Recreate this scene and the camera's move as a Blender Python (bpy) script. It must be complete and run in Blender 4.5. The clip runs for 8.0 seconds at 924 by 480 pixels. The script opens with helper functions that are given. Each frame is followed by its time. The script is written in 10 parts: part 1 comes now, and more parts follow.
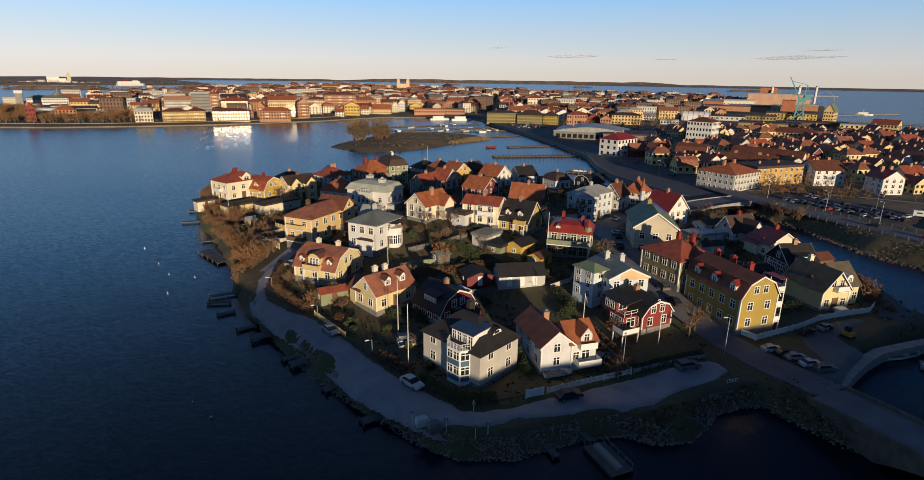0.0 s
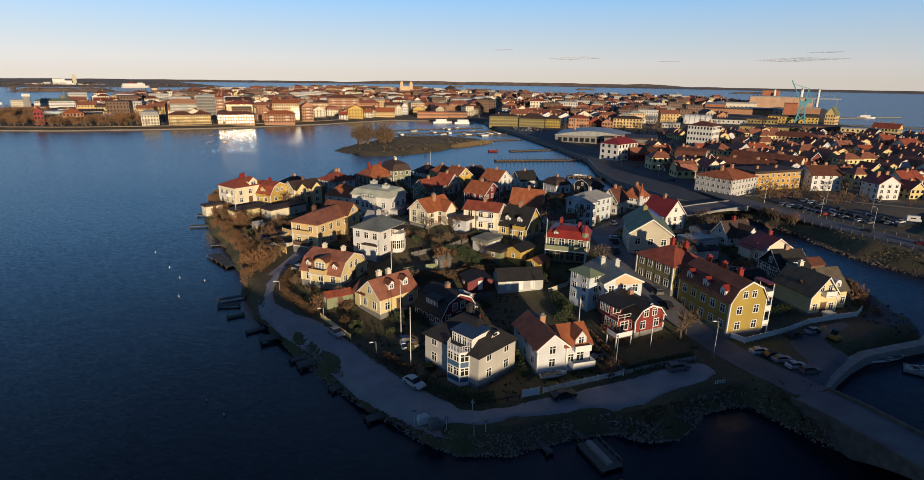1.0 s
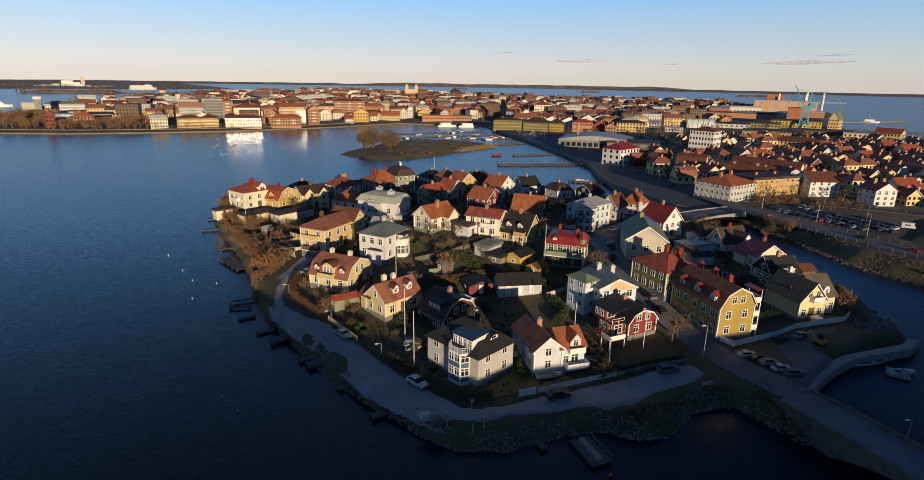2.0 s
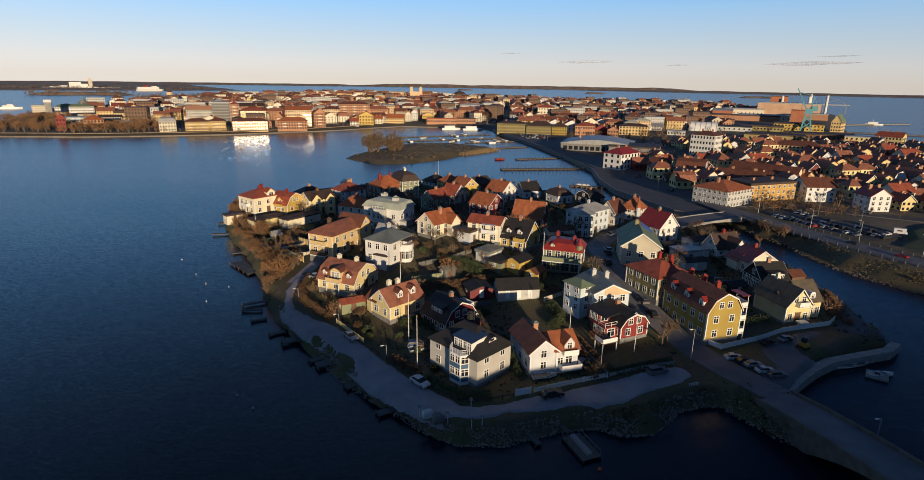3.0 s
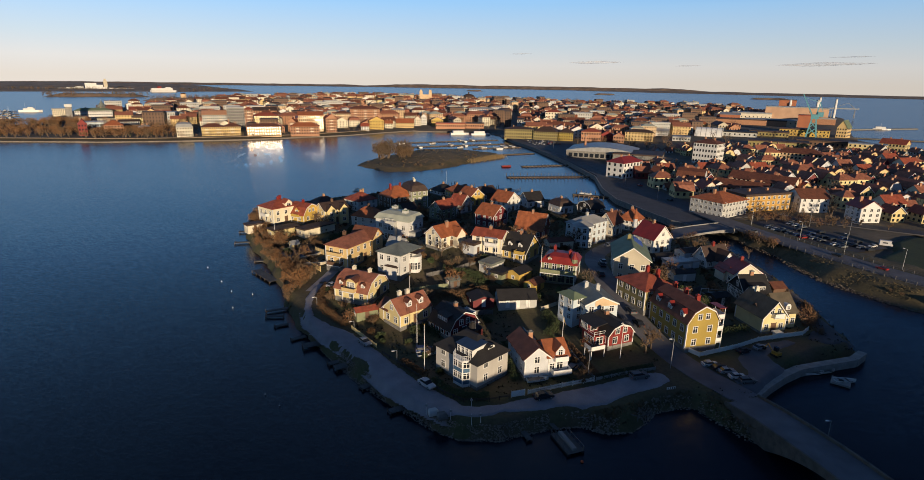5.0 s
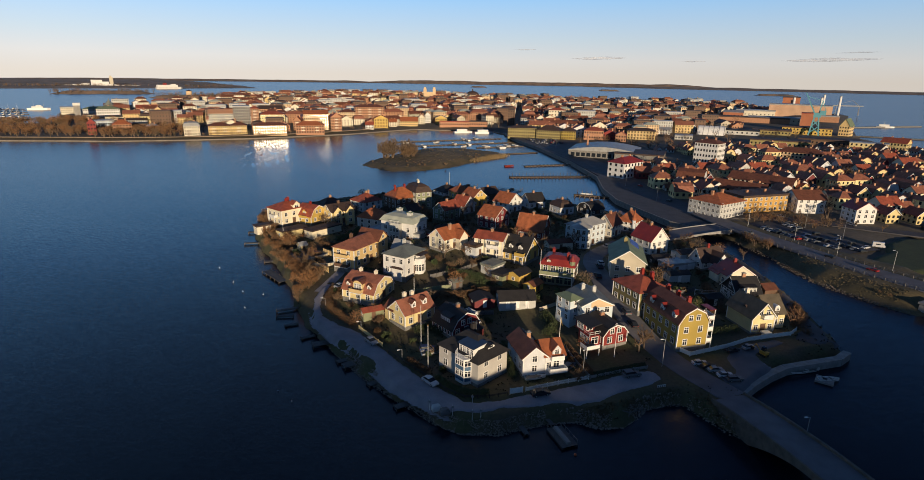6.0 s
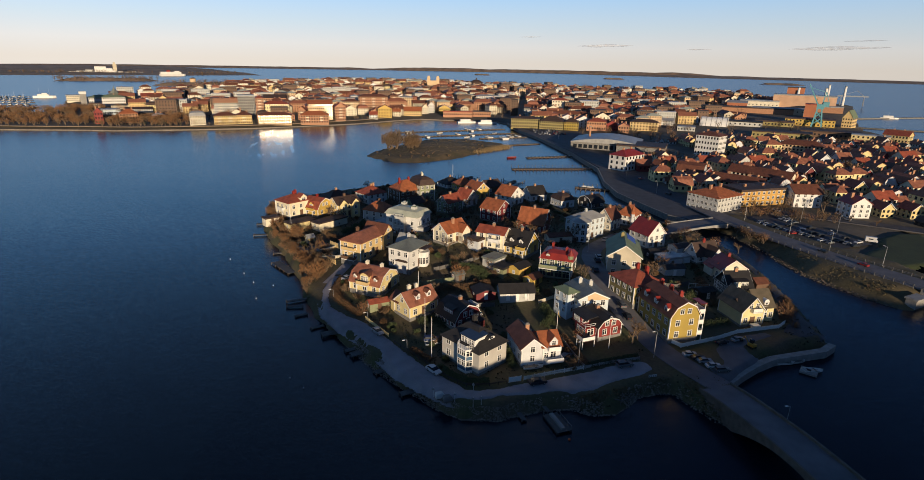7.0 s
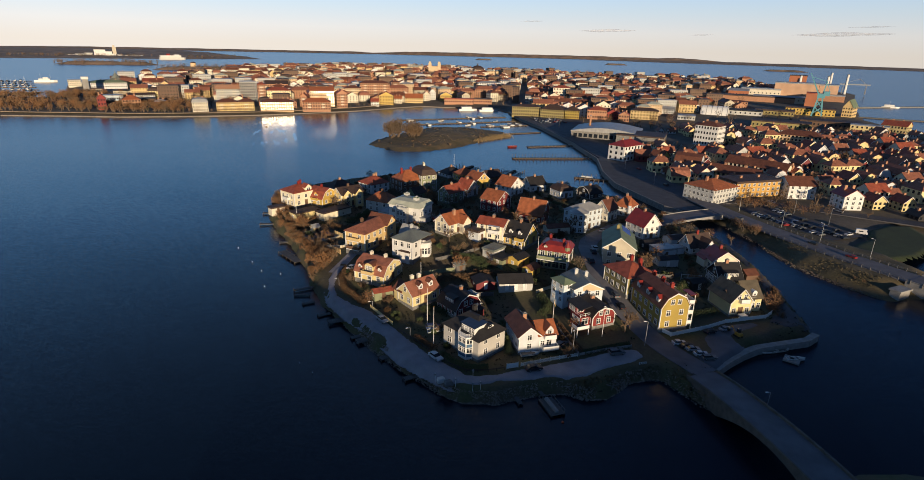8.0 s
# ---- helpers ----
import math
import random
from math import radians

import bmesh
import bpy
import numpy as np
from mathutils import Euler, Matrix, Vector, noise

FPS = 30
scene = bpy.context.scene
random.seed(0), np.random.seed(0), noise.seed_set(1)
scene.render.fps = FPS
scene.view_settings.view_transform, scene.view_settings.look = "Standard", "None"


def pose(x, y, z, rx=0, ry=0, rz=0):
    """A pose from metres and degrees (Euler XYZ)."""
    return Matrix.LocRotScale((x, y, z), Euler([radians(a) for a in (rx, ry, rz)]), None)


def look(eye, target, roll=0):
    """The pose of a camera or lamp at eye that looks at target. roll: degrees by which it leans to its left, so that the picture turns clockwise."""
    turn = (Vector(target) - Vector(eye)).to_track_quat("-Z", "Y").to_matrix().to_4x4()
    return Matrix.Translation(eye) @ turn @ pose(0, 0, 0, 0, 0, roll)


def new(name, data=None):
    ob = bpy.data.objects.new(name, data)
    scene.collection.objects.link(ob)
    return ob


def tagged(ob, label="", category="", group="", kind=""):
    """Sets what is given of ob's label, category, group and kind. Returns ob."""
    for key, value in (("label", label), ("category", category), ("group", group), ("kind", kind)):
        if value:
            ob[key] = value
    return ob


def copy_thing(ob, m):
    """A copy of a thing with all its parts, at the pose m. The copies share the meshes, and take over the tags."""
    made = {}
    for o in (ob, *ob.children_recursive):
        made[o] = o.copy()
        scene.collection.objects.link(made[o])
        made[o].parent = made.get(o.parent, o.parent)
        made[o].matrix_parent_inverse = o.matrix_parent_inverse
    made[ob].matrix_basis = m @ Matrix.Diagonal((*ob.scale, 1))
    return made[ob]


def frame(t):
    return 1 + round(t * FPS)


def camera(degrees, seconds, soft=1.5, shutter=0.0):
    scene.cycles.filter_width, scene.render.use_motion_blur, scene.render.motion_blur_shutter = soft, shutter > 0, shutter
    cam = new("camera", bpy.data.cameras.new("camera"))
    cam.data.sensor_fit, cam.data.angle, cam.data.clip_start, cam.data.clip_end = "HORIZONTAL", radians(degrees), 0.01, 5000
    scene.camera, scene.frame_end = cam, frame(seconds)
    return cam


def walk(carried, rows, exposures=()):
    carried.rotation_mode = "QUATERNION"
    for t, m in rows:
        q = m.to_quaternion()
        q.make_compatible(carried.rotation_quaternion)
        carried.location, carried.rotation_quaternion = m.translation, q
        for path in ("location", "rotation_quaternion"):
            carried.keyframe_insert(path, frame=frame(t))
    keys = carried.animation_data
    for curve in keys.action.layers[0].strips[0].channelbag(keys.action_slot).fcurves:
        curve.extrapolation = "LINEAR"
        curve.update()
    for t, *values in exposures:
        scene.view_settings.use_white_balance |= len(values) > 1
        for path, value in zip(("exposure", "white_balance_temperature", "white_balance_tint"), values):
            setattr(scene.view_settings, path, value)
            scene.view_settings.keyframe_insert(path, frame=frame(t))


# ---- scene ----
cam = camera(80.5, 8.0, 0.62)
PATH = [
    (0, (0.224, 8.446, 44.464), (0.047, 10.354, 43.893), 0.8),
    (0.5, (0.59, 6.856, 45.326), (0.407, 8.765, 44.759), 0.8),
    (1, (0.984, 4.947, 46.385), (0.796, 6.856, 45.819), 0.8),
    (1.5, (1.404, 2.987, 47.375), (1.208, 4.897, 46.812), 0.9),
    (3, (3.075, -4.112, 51.43), (2.855, -2.204, 50.872), 0.9),
    (3.5, (3.618, -6.591, 52.917), (3.39, -4.684, 52.359), 1.0),
    (4, (4.246, -9.262, 54.663), (4.008, -7.356, 54.105), 1.0),
    (4.5, (4.768, -11.645, 56.335), (4.523, -9.74, 55.777), 1.0),
    (6, (6.377, -19.023, 61.515), (6.112, -17.126, 60.941), 0.9),
    (6.5, (6.777, -21.445, 63.166), (6.507, -19.553, 62.575), 1.0),
    (7, (7.137, -23.927, 64.904), (6.864, -22.044, 64.288), 1.1),
    (7.5, (7.424, -26.255, 66.411), (7.151, -24.38, 65.771), 1.2),
    (8, (7.67, -28.815, 68.342), (7.399, -26.949, 67.676), 1.4),
]
walk(cam, [(t, look(eye, target, roll)) for t, eye, target, roll in PATH], ((0, 0.0), (4.5, 0.0), (7, 0.06), (8, 0.16)))

# ---- light ----
SUN_DIR = Vector((0.4067, -0.9135, 0.0)).normalized()
SUN_ELEV = radians(6.5)
SKY = 0.15
sun_data = bpy.data.lights.new("sun", "SUN")
sun_data.energy, sun_data.angle, sun_data.color = 4.8, radians(0.6), (1.0, 0.785, 0.53)
sun = new("sun", sun_data)
to_sun = SUN_DIR * math.cos(SUN_ELEV) + Vector((0, 0, math.sin(SUN_ELEV)))
sun.matrix_world = look(to_sun * 300, (0, 0, 0))

world = bpy.data.worlds.new("sky_world")
scene.world = world
world.use_nodes = True
wn, wl = world.node_tree.nodes, world.node_tree.links
sky = wn.new("ShaderNodeTexSky")
sky.sky_type, sky.sun_disc = "NISHITA", False
sky.sun_elevation, sky.sun_rotation = SUN_ELEV, math.atan2(to_sun.x, to_sun.y)
sky.air_density, sky.dust_density, sky.ozone_density = 1.0, 0.0, 3.0
# evening haze: pale near the horizon all round, clear blue a little higher, the open sky above
coord, split = wn.new("ShaderNodeTexCoord"), wn.new("ShaderNodeSeparateXYZ")
wl.new(coord.outputs["Generated"], split.inputs[0])
ramp = wn.new("ShaderNodeValToRGB")
for pos, col in ((0.001, (0.76, 0.69, 0.61, 1)), (0.028, (0.755, 0.74, 0.715, 1)), (0.06, (0.61, 0.715, 0.79, 1)), (0.125, (0.36, 0.64, 0.97, 1)), (0.22, (0.20, 0.67, 1.36, 1)), (0.40, (0.06, 0.22, 0.66, 1))):
    e = ramp.color_ramp.elements.new(pos)
    e.color = col
for k in (-1, 0):
    ramp.color_ramp.elements.remove(ramp.color_ramp.elements[k])
wl.new(split.outputs[2], ramp.inputs[0])
scale_sky = wn.new("ShaderNodeMix")
scale_sky.data_type, scale_sky.blend_type = "RGBA", "MULTIPLY"
scale_sky.inputs[0].default_value, scale_sky.inputs[7].default_value = 1.0, (SKY * 1.12, SKY, SKY * 1.08, 1)
wl.new(sky.outputs[0], scale_sky.inputs[6])
fade = wn.new("ShaderNodeMapRange")
fade.inputs[1].default_value, fade.inputs[2].default_value = 0.26, 0.50
wl.new(split.outputs[2], fade.inputs[0])
join = wn.new("ShaderNodeMix")
join.data_type = "RGBA"
wl.new(fade.outputs[0], join.inputs[0])
# the evening sky is a little darker towards the east than over the open sea in the west
east = wn.new("ShaderNodeMapRange")
for k, v in ((1, -0.7), (2, 0.7), (3, 1.08), (4, 0.80)):
    east.inputs[k].default_value = v
wl.new(split.outputs[0], east.inputs[0])
glow = wn.new("ShaderNodeVectorMath")
glow.operation = "SCALE"
wl.new(ramp.outputs[0], glow.inputs[0])
wl.new(east.outputs[0], glow.inputs[3])
# a clear evening sky is dimmest at right angles to the sun
aside, dim = wn.new("ShaderNodeMapRange"), wn.new("ShaderNodeVectorMath")
aside.interpolation_type = "SMOOTHSTEP"
for k, v in ((1, -0.1), (2, 0.75), (3, 0.40), (4, 1.0)):
    aside.inputs[k].default_value = v
wl.new(split.outputs[1], aside.inputs[0])
dim.operation = "SCALE"
wl.new(glow.outputs[0], dim.inputs[0])
wl.new(aside.outputs[0], dim.inputs["Scale"])
wl.new(dim.outputs[0], join.inputs[6])
wl.new(scale_sky.outputs[2], join.inputs[7])
# higher up it falls off to both sides, most in the east
lifted, side, fall, falloff = wn.new("ShaderNodeMapRange"), wn.new("ShaderNodeMath"), wn.new("ShaderNodeValToRGB"), wn.new("ShaderNodeMix")
lifted.inputs[1].default_value, lifted.inputs[2].default_value = 0.12, 0.28
wl.new(split.outputs[2], lifted.inputs[0])
side.operation = "MULTIPLY_ADD"
side.inputs[2].default_value = 0.5
wl.new(split.outputs[0], side.inputs[0])
wl.new(lifted.outputs[0], side.inputs[1])
for pos, v, blue in ((0.0, 0.7, 1.0), (0.3, 0.9, 1.0), (0.5, 1.0, 1.0), (0.62, 0.70, 1.2), (0.9, 0.27, 1.3)):
    e = fall.color_ramp.elements.new(pos)
    e.color = (v / blue ** 0.6, v, v * blue, 1)
for k in (-1, 0):
    fall.color_ramp.elements.remove(fall.color_ramp.elements[k])
wl.new(side.outputs[0], fall.inputs[0])
falloff.data_type, falloff.blend_type = "RGBA", "MULTIPLY"
falloff.inputs[0].default_value = 1.0
wl.new(join.outputs[2], falloff.inputs[6])
wl.new(fall.outputs[0], falloff.inputs[7])
wl.new(falloff.outputs[2], wn["Background"].inputs[0])
wn["Background"].inputs[1].default_value = 1.0

# ---- materials ----


def surface(name, a, b, scale=0.5, fine=6.0, rough=0.8, bump=0.15, metal=0.0, planks=None, vary=0.0, detail=0.25):
    """Two tones mixed by a coarse noise, a fine grain and relief; planks: (axis, per metre) for boarding."""
    m = bpy.data.materials.new(name)
    m.use_nodes = True
    n, l = m.node_tree.nodes, m.node_tree.links
    p = n["Principled BSDF"]
    p.inputs["Roughness"].default_value, p.inputs["Metallic"].default_value = rough, metal
    tc = n.new("ShaderNodeTexCoord")
    big, small = n.new("ShaderNodeTexNoise"), n.new("ShaderNodeTexNoise")
    big.inputs["Scale"].default_value, big.inputs["Detail"].default_value = scale, 4
    small.inputs["Scale"].default_value, small.inputs["Detail"].default_value = fine, 3
    for t in (big, small):
        l.new(tc.outputs["Object"], t.inputs["Vector"])
    ramp = n.new("ShaderNodeMapRange")
    ramp.inputs[1].default_value, ramp.inputs[2].default_value = 0.32, 0.68
    l.new(big.outputs["Fac"], ramp.inputs[0])
    mix = n.new("ShaderNodeMix")
    mix.data_type = "RGBA"
    mix.inputs[6].default_value, mix.inputs[7].default_value = (*a, 1), (*b, 1)
    l.new(ramp.outputs[0], mix.inputs[0])
    hsv = n.new("ShaderNodeHueSaturation")
    l.new(mix.outputs[2], hsv.inputs["Color"])
    val = n.new("ShaderNodeMath")
    val.operation = "MULTIPLY_ADD"
    val.inputs[1].default_value, val.inputs[2].default_value = detail * 2, 1.0 - detail
    l.new(small.outputs["Fac"], val.inputs[0])
    last = val
    if vary:
        info, add = n.new("ShaderNodeObjectInfo"), n.new("ShaderNodeMath")
        add.operation = "MULTIPLY_ADD"
        add.inputs[1].default_value = vary
        l.new(info.outputs["Random"], add.inputs[0])
        l.new(val.outputs[0], add.inputs[2])
        sub = n.new("ShaderNodeMath")
        sub.operation = "SUBTRACT"
        sub.inputs[1].default_value = vary / 2
        l.new(add.outputs[0], sub.inputs[0])
        last = sub
    l.new(last.outputs[0], hsv.inputs["Value"])
    l.new(hsv.outputs[0], p.inputs["Base Color"])
    bp = n.new("ShaderNodeBump")
    bp.inputs["Strength"].default_value, bp.inputs["Distance"].default_value = min(1.0, bump * 2), 0.05
    height = small.outputs["Fac"]
    if planks:
        axis, per = planks
        wave = n.new("ShaderNodeTexWave")
        wave.wave_type, wave.bands_direction, wave.wave_profile = "BANDS", axis, "SAW"
        wave.inputs["Scale"].default_value = per * 0.314
        wave.inputs["Distortion"].default_value = 0.3
        l.new(tc.outputs["Object"], wave.inputs["Vector"])
        add = n.new("ShaderNodeMath")
        l.new(wave.outputs["Fac"], add.inputs[0])
        l.new(small.outputs["Fac"], add.inputs[1])
        height = add.outputs[0]
    l.new(height, bp.inputs["Height"])
    l.new(bp.outputs[0], p.inputs["Normal"])
    return m


def tone(c, f):
    return tuple(min(1.0, v * f) for v in c)


def wood(name, c, axis="Z", vary=0.0):
    return surface(name, c, tone(c, 0.82), 0.4, 5, 0.65, 0.25, planks=(axis, 6.0), vary=vary, detail=0.12)


def plaster(name, c, vary=0.0):
    return surface(name, c, tone(c, 0.84), 0.35, 7, 0.85, 0.12, vary=vary, detail=0.1)


def tiles(name, c, vary=0.0):
    return surface(name, c, tone(c, 0.6), 0.7, 9, 0.7, 0.4, planks=("DIAGONAL", 3.2), vary=vary, detail=0.35)


M = {
    # cream, pale yellow and white, with stronger sunlight put into the colour
    "ivory": plaster("cream_render_lit", (0.83, 0.75, 0.55)),
    "butter": wood("pale_yellow_boards_lit", (0.80, 0.66, 0.33)),
    "fresh_white": wood("white_boards_lit", (0.82, 0.81, 0.76)),
    "stucco": plaster("pale_grey_stucco", (0.52, 0.495, 0.45)),
    "road_grey": surface("worn_grey_asphalt", (0.15, 0.145, 0.16), (0.10, 0.098, 0.108), 0.25, 9, 0.85, 0.2),
    "cream": plaster("cream_render", (0.76, 0.69, 0.54)),
    "white": wood("white_boards", (0.66, 0.68, 0.70)),
    "white_plaster": plaster("white_render", (0.74, 0.73, 0.70)),
    "trim": surface("white_trim_paint", (0.80, 0.79, 0.76), (0.72, 0.71, 0.68), 1.0, 8, 0.5, 0.05),
    "red": wood("falu_red_boards", (0.25, 0.026, 0.022), "X"),
    "maroon": wood("dark_red_boards", (0.18, 0.026, 0.03), "X"),
    "yellow": wood("yellow_boards", (0.62, 0.42, 0.10)),
    "lemon": wood("pale_yellow_boards", (0.72, 0.58, 0.28)),
    "ochre": plaster("ochre_render", (0.70, 0.51, 0.24)),
    "olive": plaster("olive_yellow_render", (0.33, 0.27, 0.11)),
    "mustard": plaster("mustard_render", (0.40, 0.29, 0.065)),
    "pale": plaster("pale_yellow_render", (0.74, 0.63, 0.33)),
    "green": wood("grey_green_boards", (0.25, 0.27, 0.16)),
    "grey": plaster("grey_white_render", (0.54, 0.54, 0.51)),
    "blue": plaster("pale_blue_render", (0.60, 0.68, 0.72)),
    "beige": plaster("beige_render", (0.56, 0.50, 0.38)),
    "brown": wood("brown_boards", (0.16, 0.09, 0.055)),
    "dark": wood("black_brown_boards", (0.035, 0.032, 0.032)),
    "blue_panel": surface("blue_painted_panel", (0.06, 0.13, 0.22), (0.05, 0.11, 0.19), 1, 8, 0.5, 0.05),
    "amber": plaster("amber_render", (0.56, 0.33, 0.09)),
    "masonry": surface("brown_stone_masonry", (0.15, 0.125, 0.10), (0.085, 0.072, 0.06), 0.8, 5, 0.9, 0.6),
    "stone": surface("granite_blocks", (0.26, 0.25, 0.23), (0.15, 0.145, 0.14), 1.2, 6, 0.85, 0.5),
    "concrete": surface("weathered_concrete", (0.33, 0.32, 0.30), (0.22, 0.21, 0.20), 0.5, 9, 0.9, 0.3),
    "r_clay": tiles("weathered_clay_tiles", (0.33, 0.125, 0.075), 0.3),
    "r_moss": tiles("olive_brown_tiles", (0.13, 0.105, 0.07)),
    "r_orange": tiles("orange_clay_tiles", (0.42, 0.13, 0.05)),
    "r_red": tiles("red_clay_tiles", (0.36, 0.085, 0.045)),
    "r_bright": surface("bright_red_metal_roof", (0.29, 0.032, 0.022), (0.21, 0.023, 0.018), 0.5, 7, 0.45, 0.15, planks=("X", 2.0), detail=0.15),
    "r_brown": tiles("brown_clay_tiles", (0.18, 0.064, 0.036)),
    "r_dark": tiles("dark_brown_tiles", (0.075, 0.045, 0.035)),
    "r_black": tiles("black_roofing", (0.024, 0.022, 0.023)),
    "r_green": surface("green_metal_roof", (0.19, 0.24, 0.15), (0.13, 0.17, 0.105), 0.4, 6, 0.75, 0.2, planks=("X", 1.8), detail=0.15),
    "r_grey": surface("grey_sheet_roof", (0.36, 0.36, 0.35), (0.26, 0.26, 0.26), 0.4, 6, 0.5, 0.2, planks=("X", 1.8), detail=0.15),
    "r_pale": surface("pale_weathered_copper_roof", (0.44, 0.46, 0.38), (0.34, 0.36, 0.30), 0.4, 6, 0.55, 0.2, planks=("X", 1.8), detail=0.15),
    "r_slate": surface("dull_green_grey_sheet_roof", (0.20, 0.22, 0.19), (0.12, 0.13, 0.12), 0.4, 6, 0.5, 0.3, planks=("Y", 1.6), detail=0.2),
    "r_solar": surface("dark_blue_panel", (0.03, 0.045, 0.08), (0.025, 0.035, 0.06), 1, 5, 0.2, 0.05),
    "brick": surface("red_brick", (0.47, 0.25, 0.145), (0.36, 0.18, 0.105), 0.8, 8, 0.85, 0.3, vary=0.2),
    "asphalt": surface("old_asphalt", (0.078, 0.074, 0.082), (0.052, 0.050, 0.056), 0.25, 9, 0.85, 0.2),
    "gravel": surface("grey_gravel_road", (0.33, 0.305, 0.32), (0.24, 0.225, 0.24), 0.3, 9, 0.95, 0.3),
    "grass": surface("winter_grass_and_soil", (0.072, 0.076, 0.030), (0.105, 0.078, 0.046), 0.12, 1.6, 0.95, 0.5, detail=0.45),
    "bank": surface("dry_grass_bank", (0.036, 0.034, 0.016), (0.022, 0.022, 0.011), 0.2, 1.6, 0.95, 0.5, detail=0.4),
    "rock": surface("shore_boulder", (0.25, 0.21, 0.175), (0.14, 0.12, 0.10), 0.8, 4, 0.9, 0.6, vary=0.3),
    "planks": surface("grey_weathered_planks", (0.17, 0.16, 0.15), (0.10, 0.095, 0.09), 0.8, 6, 0.9, 0.3, planks=("X", 6.0), vary=0.2),
    "bark": surface("bare_bark", (0.15, 0.105, 0.07), (0.09, 0.065, 0.045), 1.5, 8, 0.95, 0.5),
    "twig": surface("bare_twigs", (0.21, 0.13, 0.07), (0.13, 0.085, 0.05), 0.6, 6, 0.95, 0.2, vary=0.3),
    "leaf": surface("evergreen_leaves", (0.055, 0.075, 0.025), (0.035, 0.05, 0.018), 0.6, 4, 0.8, 0.2, vary=0.5),
    "russet": surface("russet_hedge_leaves", (0.14, 0.075, 0.034), (0.08, 0.048, 0.024), 0.6, 4, 0.85, 0.2, vary=0.4),
    "reed": surface("dry_reeds", (0.50, 0.37, 0.19), (0.36, 0.25, 0.12), 0.5, 4, 0.95, 0.3),
    "steel": surface("galvanised_steel", (0.45, 0.46, 0.47), (0.36, 0.37, 0.38), 2, 8, 0.45, 0.05, metal=0.6),
    "tyre": surface("black_rubber", (0.02, 0.02, 0.02), (0.015, 0.015, 0.015), 2, 8, 0.85, 0.1),
    "teal": surface("teal_crane_paint", (0.13, 0.36, 0.42), (0.10, 0.29, 0.34), 1, 5, 0.55, 0.05),
    "rust": surface("red_brown_cladding", (0.42, 0.15, 0.07), (0.34, 0.12, 0.06), 0.1, 3, 0.6, 0.1, planks=("X", 1.0), detail=0.12),
    "buff": plaster("buff_cladding", (0.68, 0.49, 0.30)),
    "hall_panel": surface("buff_hall_panels", (0.56, 0.36, 0.235), (0.46, 0.29, 0.19), 0.1, 3, 0.7, 0.1, planks=("X", 0.25), detail=0.15),
    # lightened, so that the haze over the far land is in its colour
    "far_wood": surface("far_wooded_land", (0.30, 0.20, 0.13), (0.13, 0.10, 0.075), 0.02, 0.12, 0.95, 0.8, detail=0.45),
    "orange_paint": surface("orange_plastic", (0.7, 0.12, 0.03), (0.6, 0.1, 0.03), 2, 8, 0.5, 0.05),
    "digger": surface("yellow_machine_paint", (0.50, 0.28, 0.03), (0.38, 0.2, 0.03), 2, 8, 0.5, 0.1),
    "tarp": surface("blue_tarpaulin", (0.03, 0.09, 0.42), (0.02, 0.07, 0.33), 2, 6, 0.5, 0.3),
}


def glass(name, base=(0.02, 0.024, 0.03), rough=0.06):
    m = bpy.data.materials.new(name)
    m.use_nodes = True
    n, l = m.node_tree.nodes, m.node_tree.links
    p = n["Principled BSDF"]
    p.inputs["Base Color"].default_value = (*base, 1)
    p.inputs["Roughness"].default_value = rough
    p.inputs["Specular IOR Level"].default_value = 0.7
    t = n.new("ShaderNodeTexNoise")
    t.inputs["Scale"].default_value = 1.3
    b = n.new("ShaderNodeBump")
    b.inputs["Strength"].default_value, b.inputs["Distance"].default_value = 0.15, 0.02
    l.new(t.outputs["Fac"], b.inputs["Height"])
    l.new(b.outputs[0], p.inputs["Normal"])
    return m


M["glass"] = glass("window_glass")
# reflectance raised to strengthen the sun glint of two buildings on the water
M["glint_glass"] = glass("glint_window_glass", (0.03, 0.03, 0.03), 0.16)
M["glint_glass"].node_tree.nodes["Principled BSDF"].inputs["IOR"].default_value = 2.2


def car_paint(name, c):
    m = surface(name, c, tone(c, 0.9), 1.0, 5, 0.5, 0.02, detail=0.05)
    m.node_tree.nodes["Principled BSDF"].inputs["Specular IOR Level"].default_value = 0.2
    return m


PAINTS = [car_paint("silver_paint", (0.30, 0.31, 0.33)), car_paint("white_paint", (0.55, 0.55, 0.56)), car_paint("dark_paint", (0.03, 0.033, 0.04)),
          car_paint("grey_paint", (0.14, 0.15, 0.16)), car_paint("blue_paint", (0.04, 0.07, 0.16)), car_paint("red_paint", (0.30, 0.03, 0.03))]


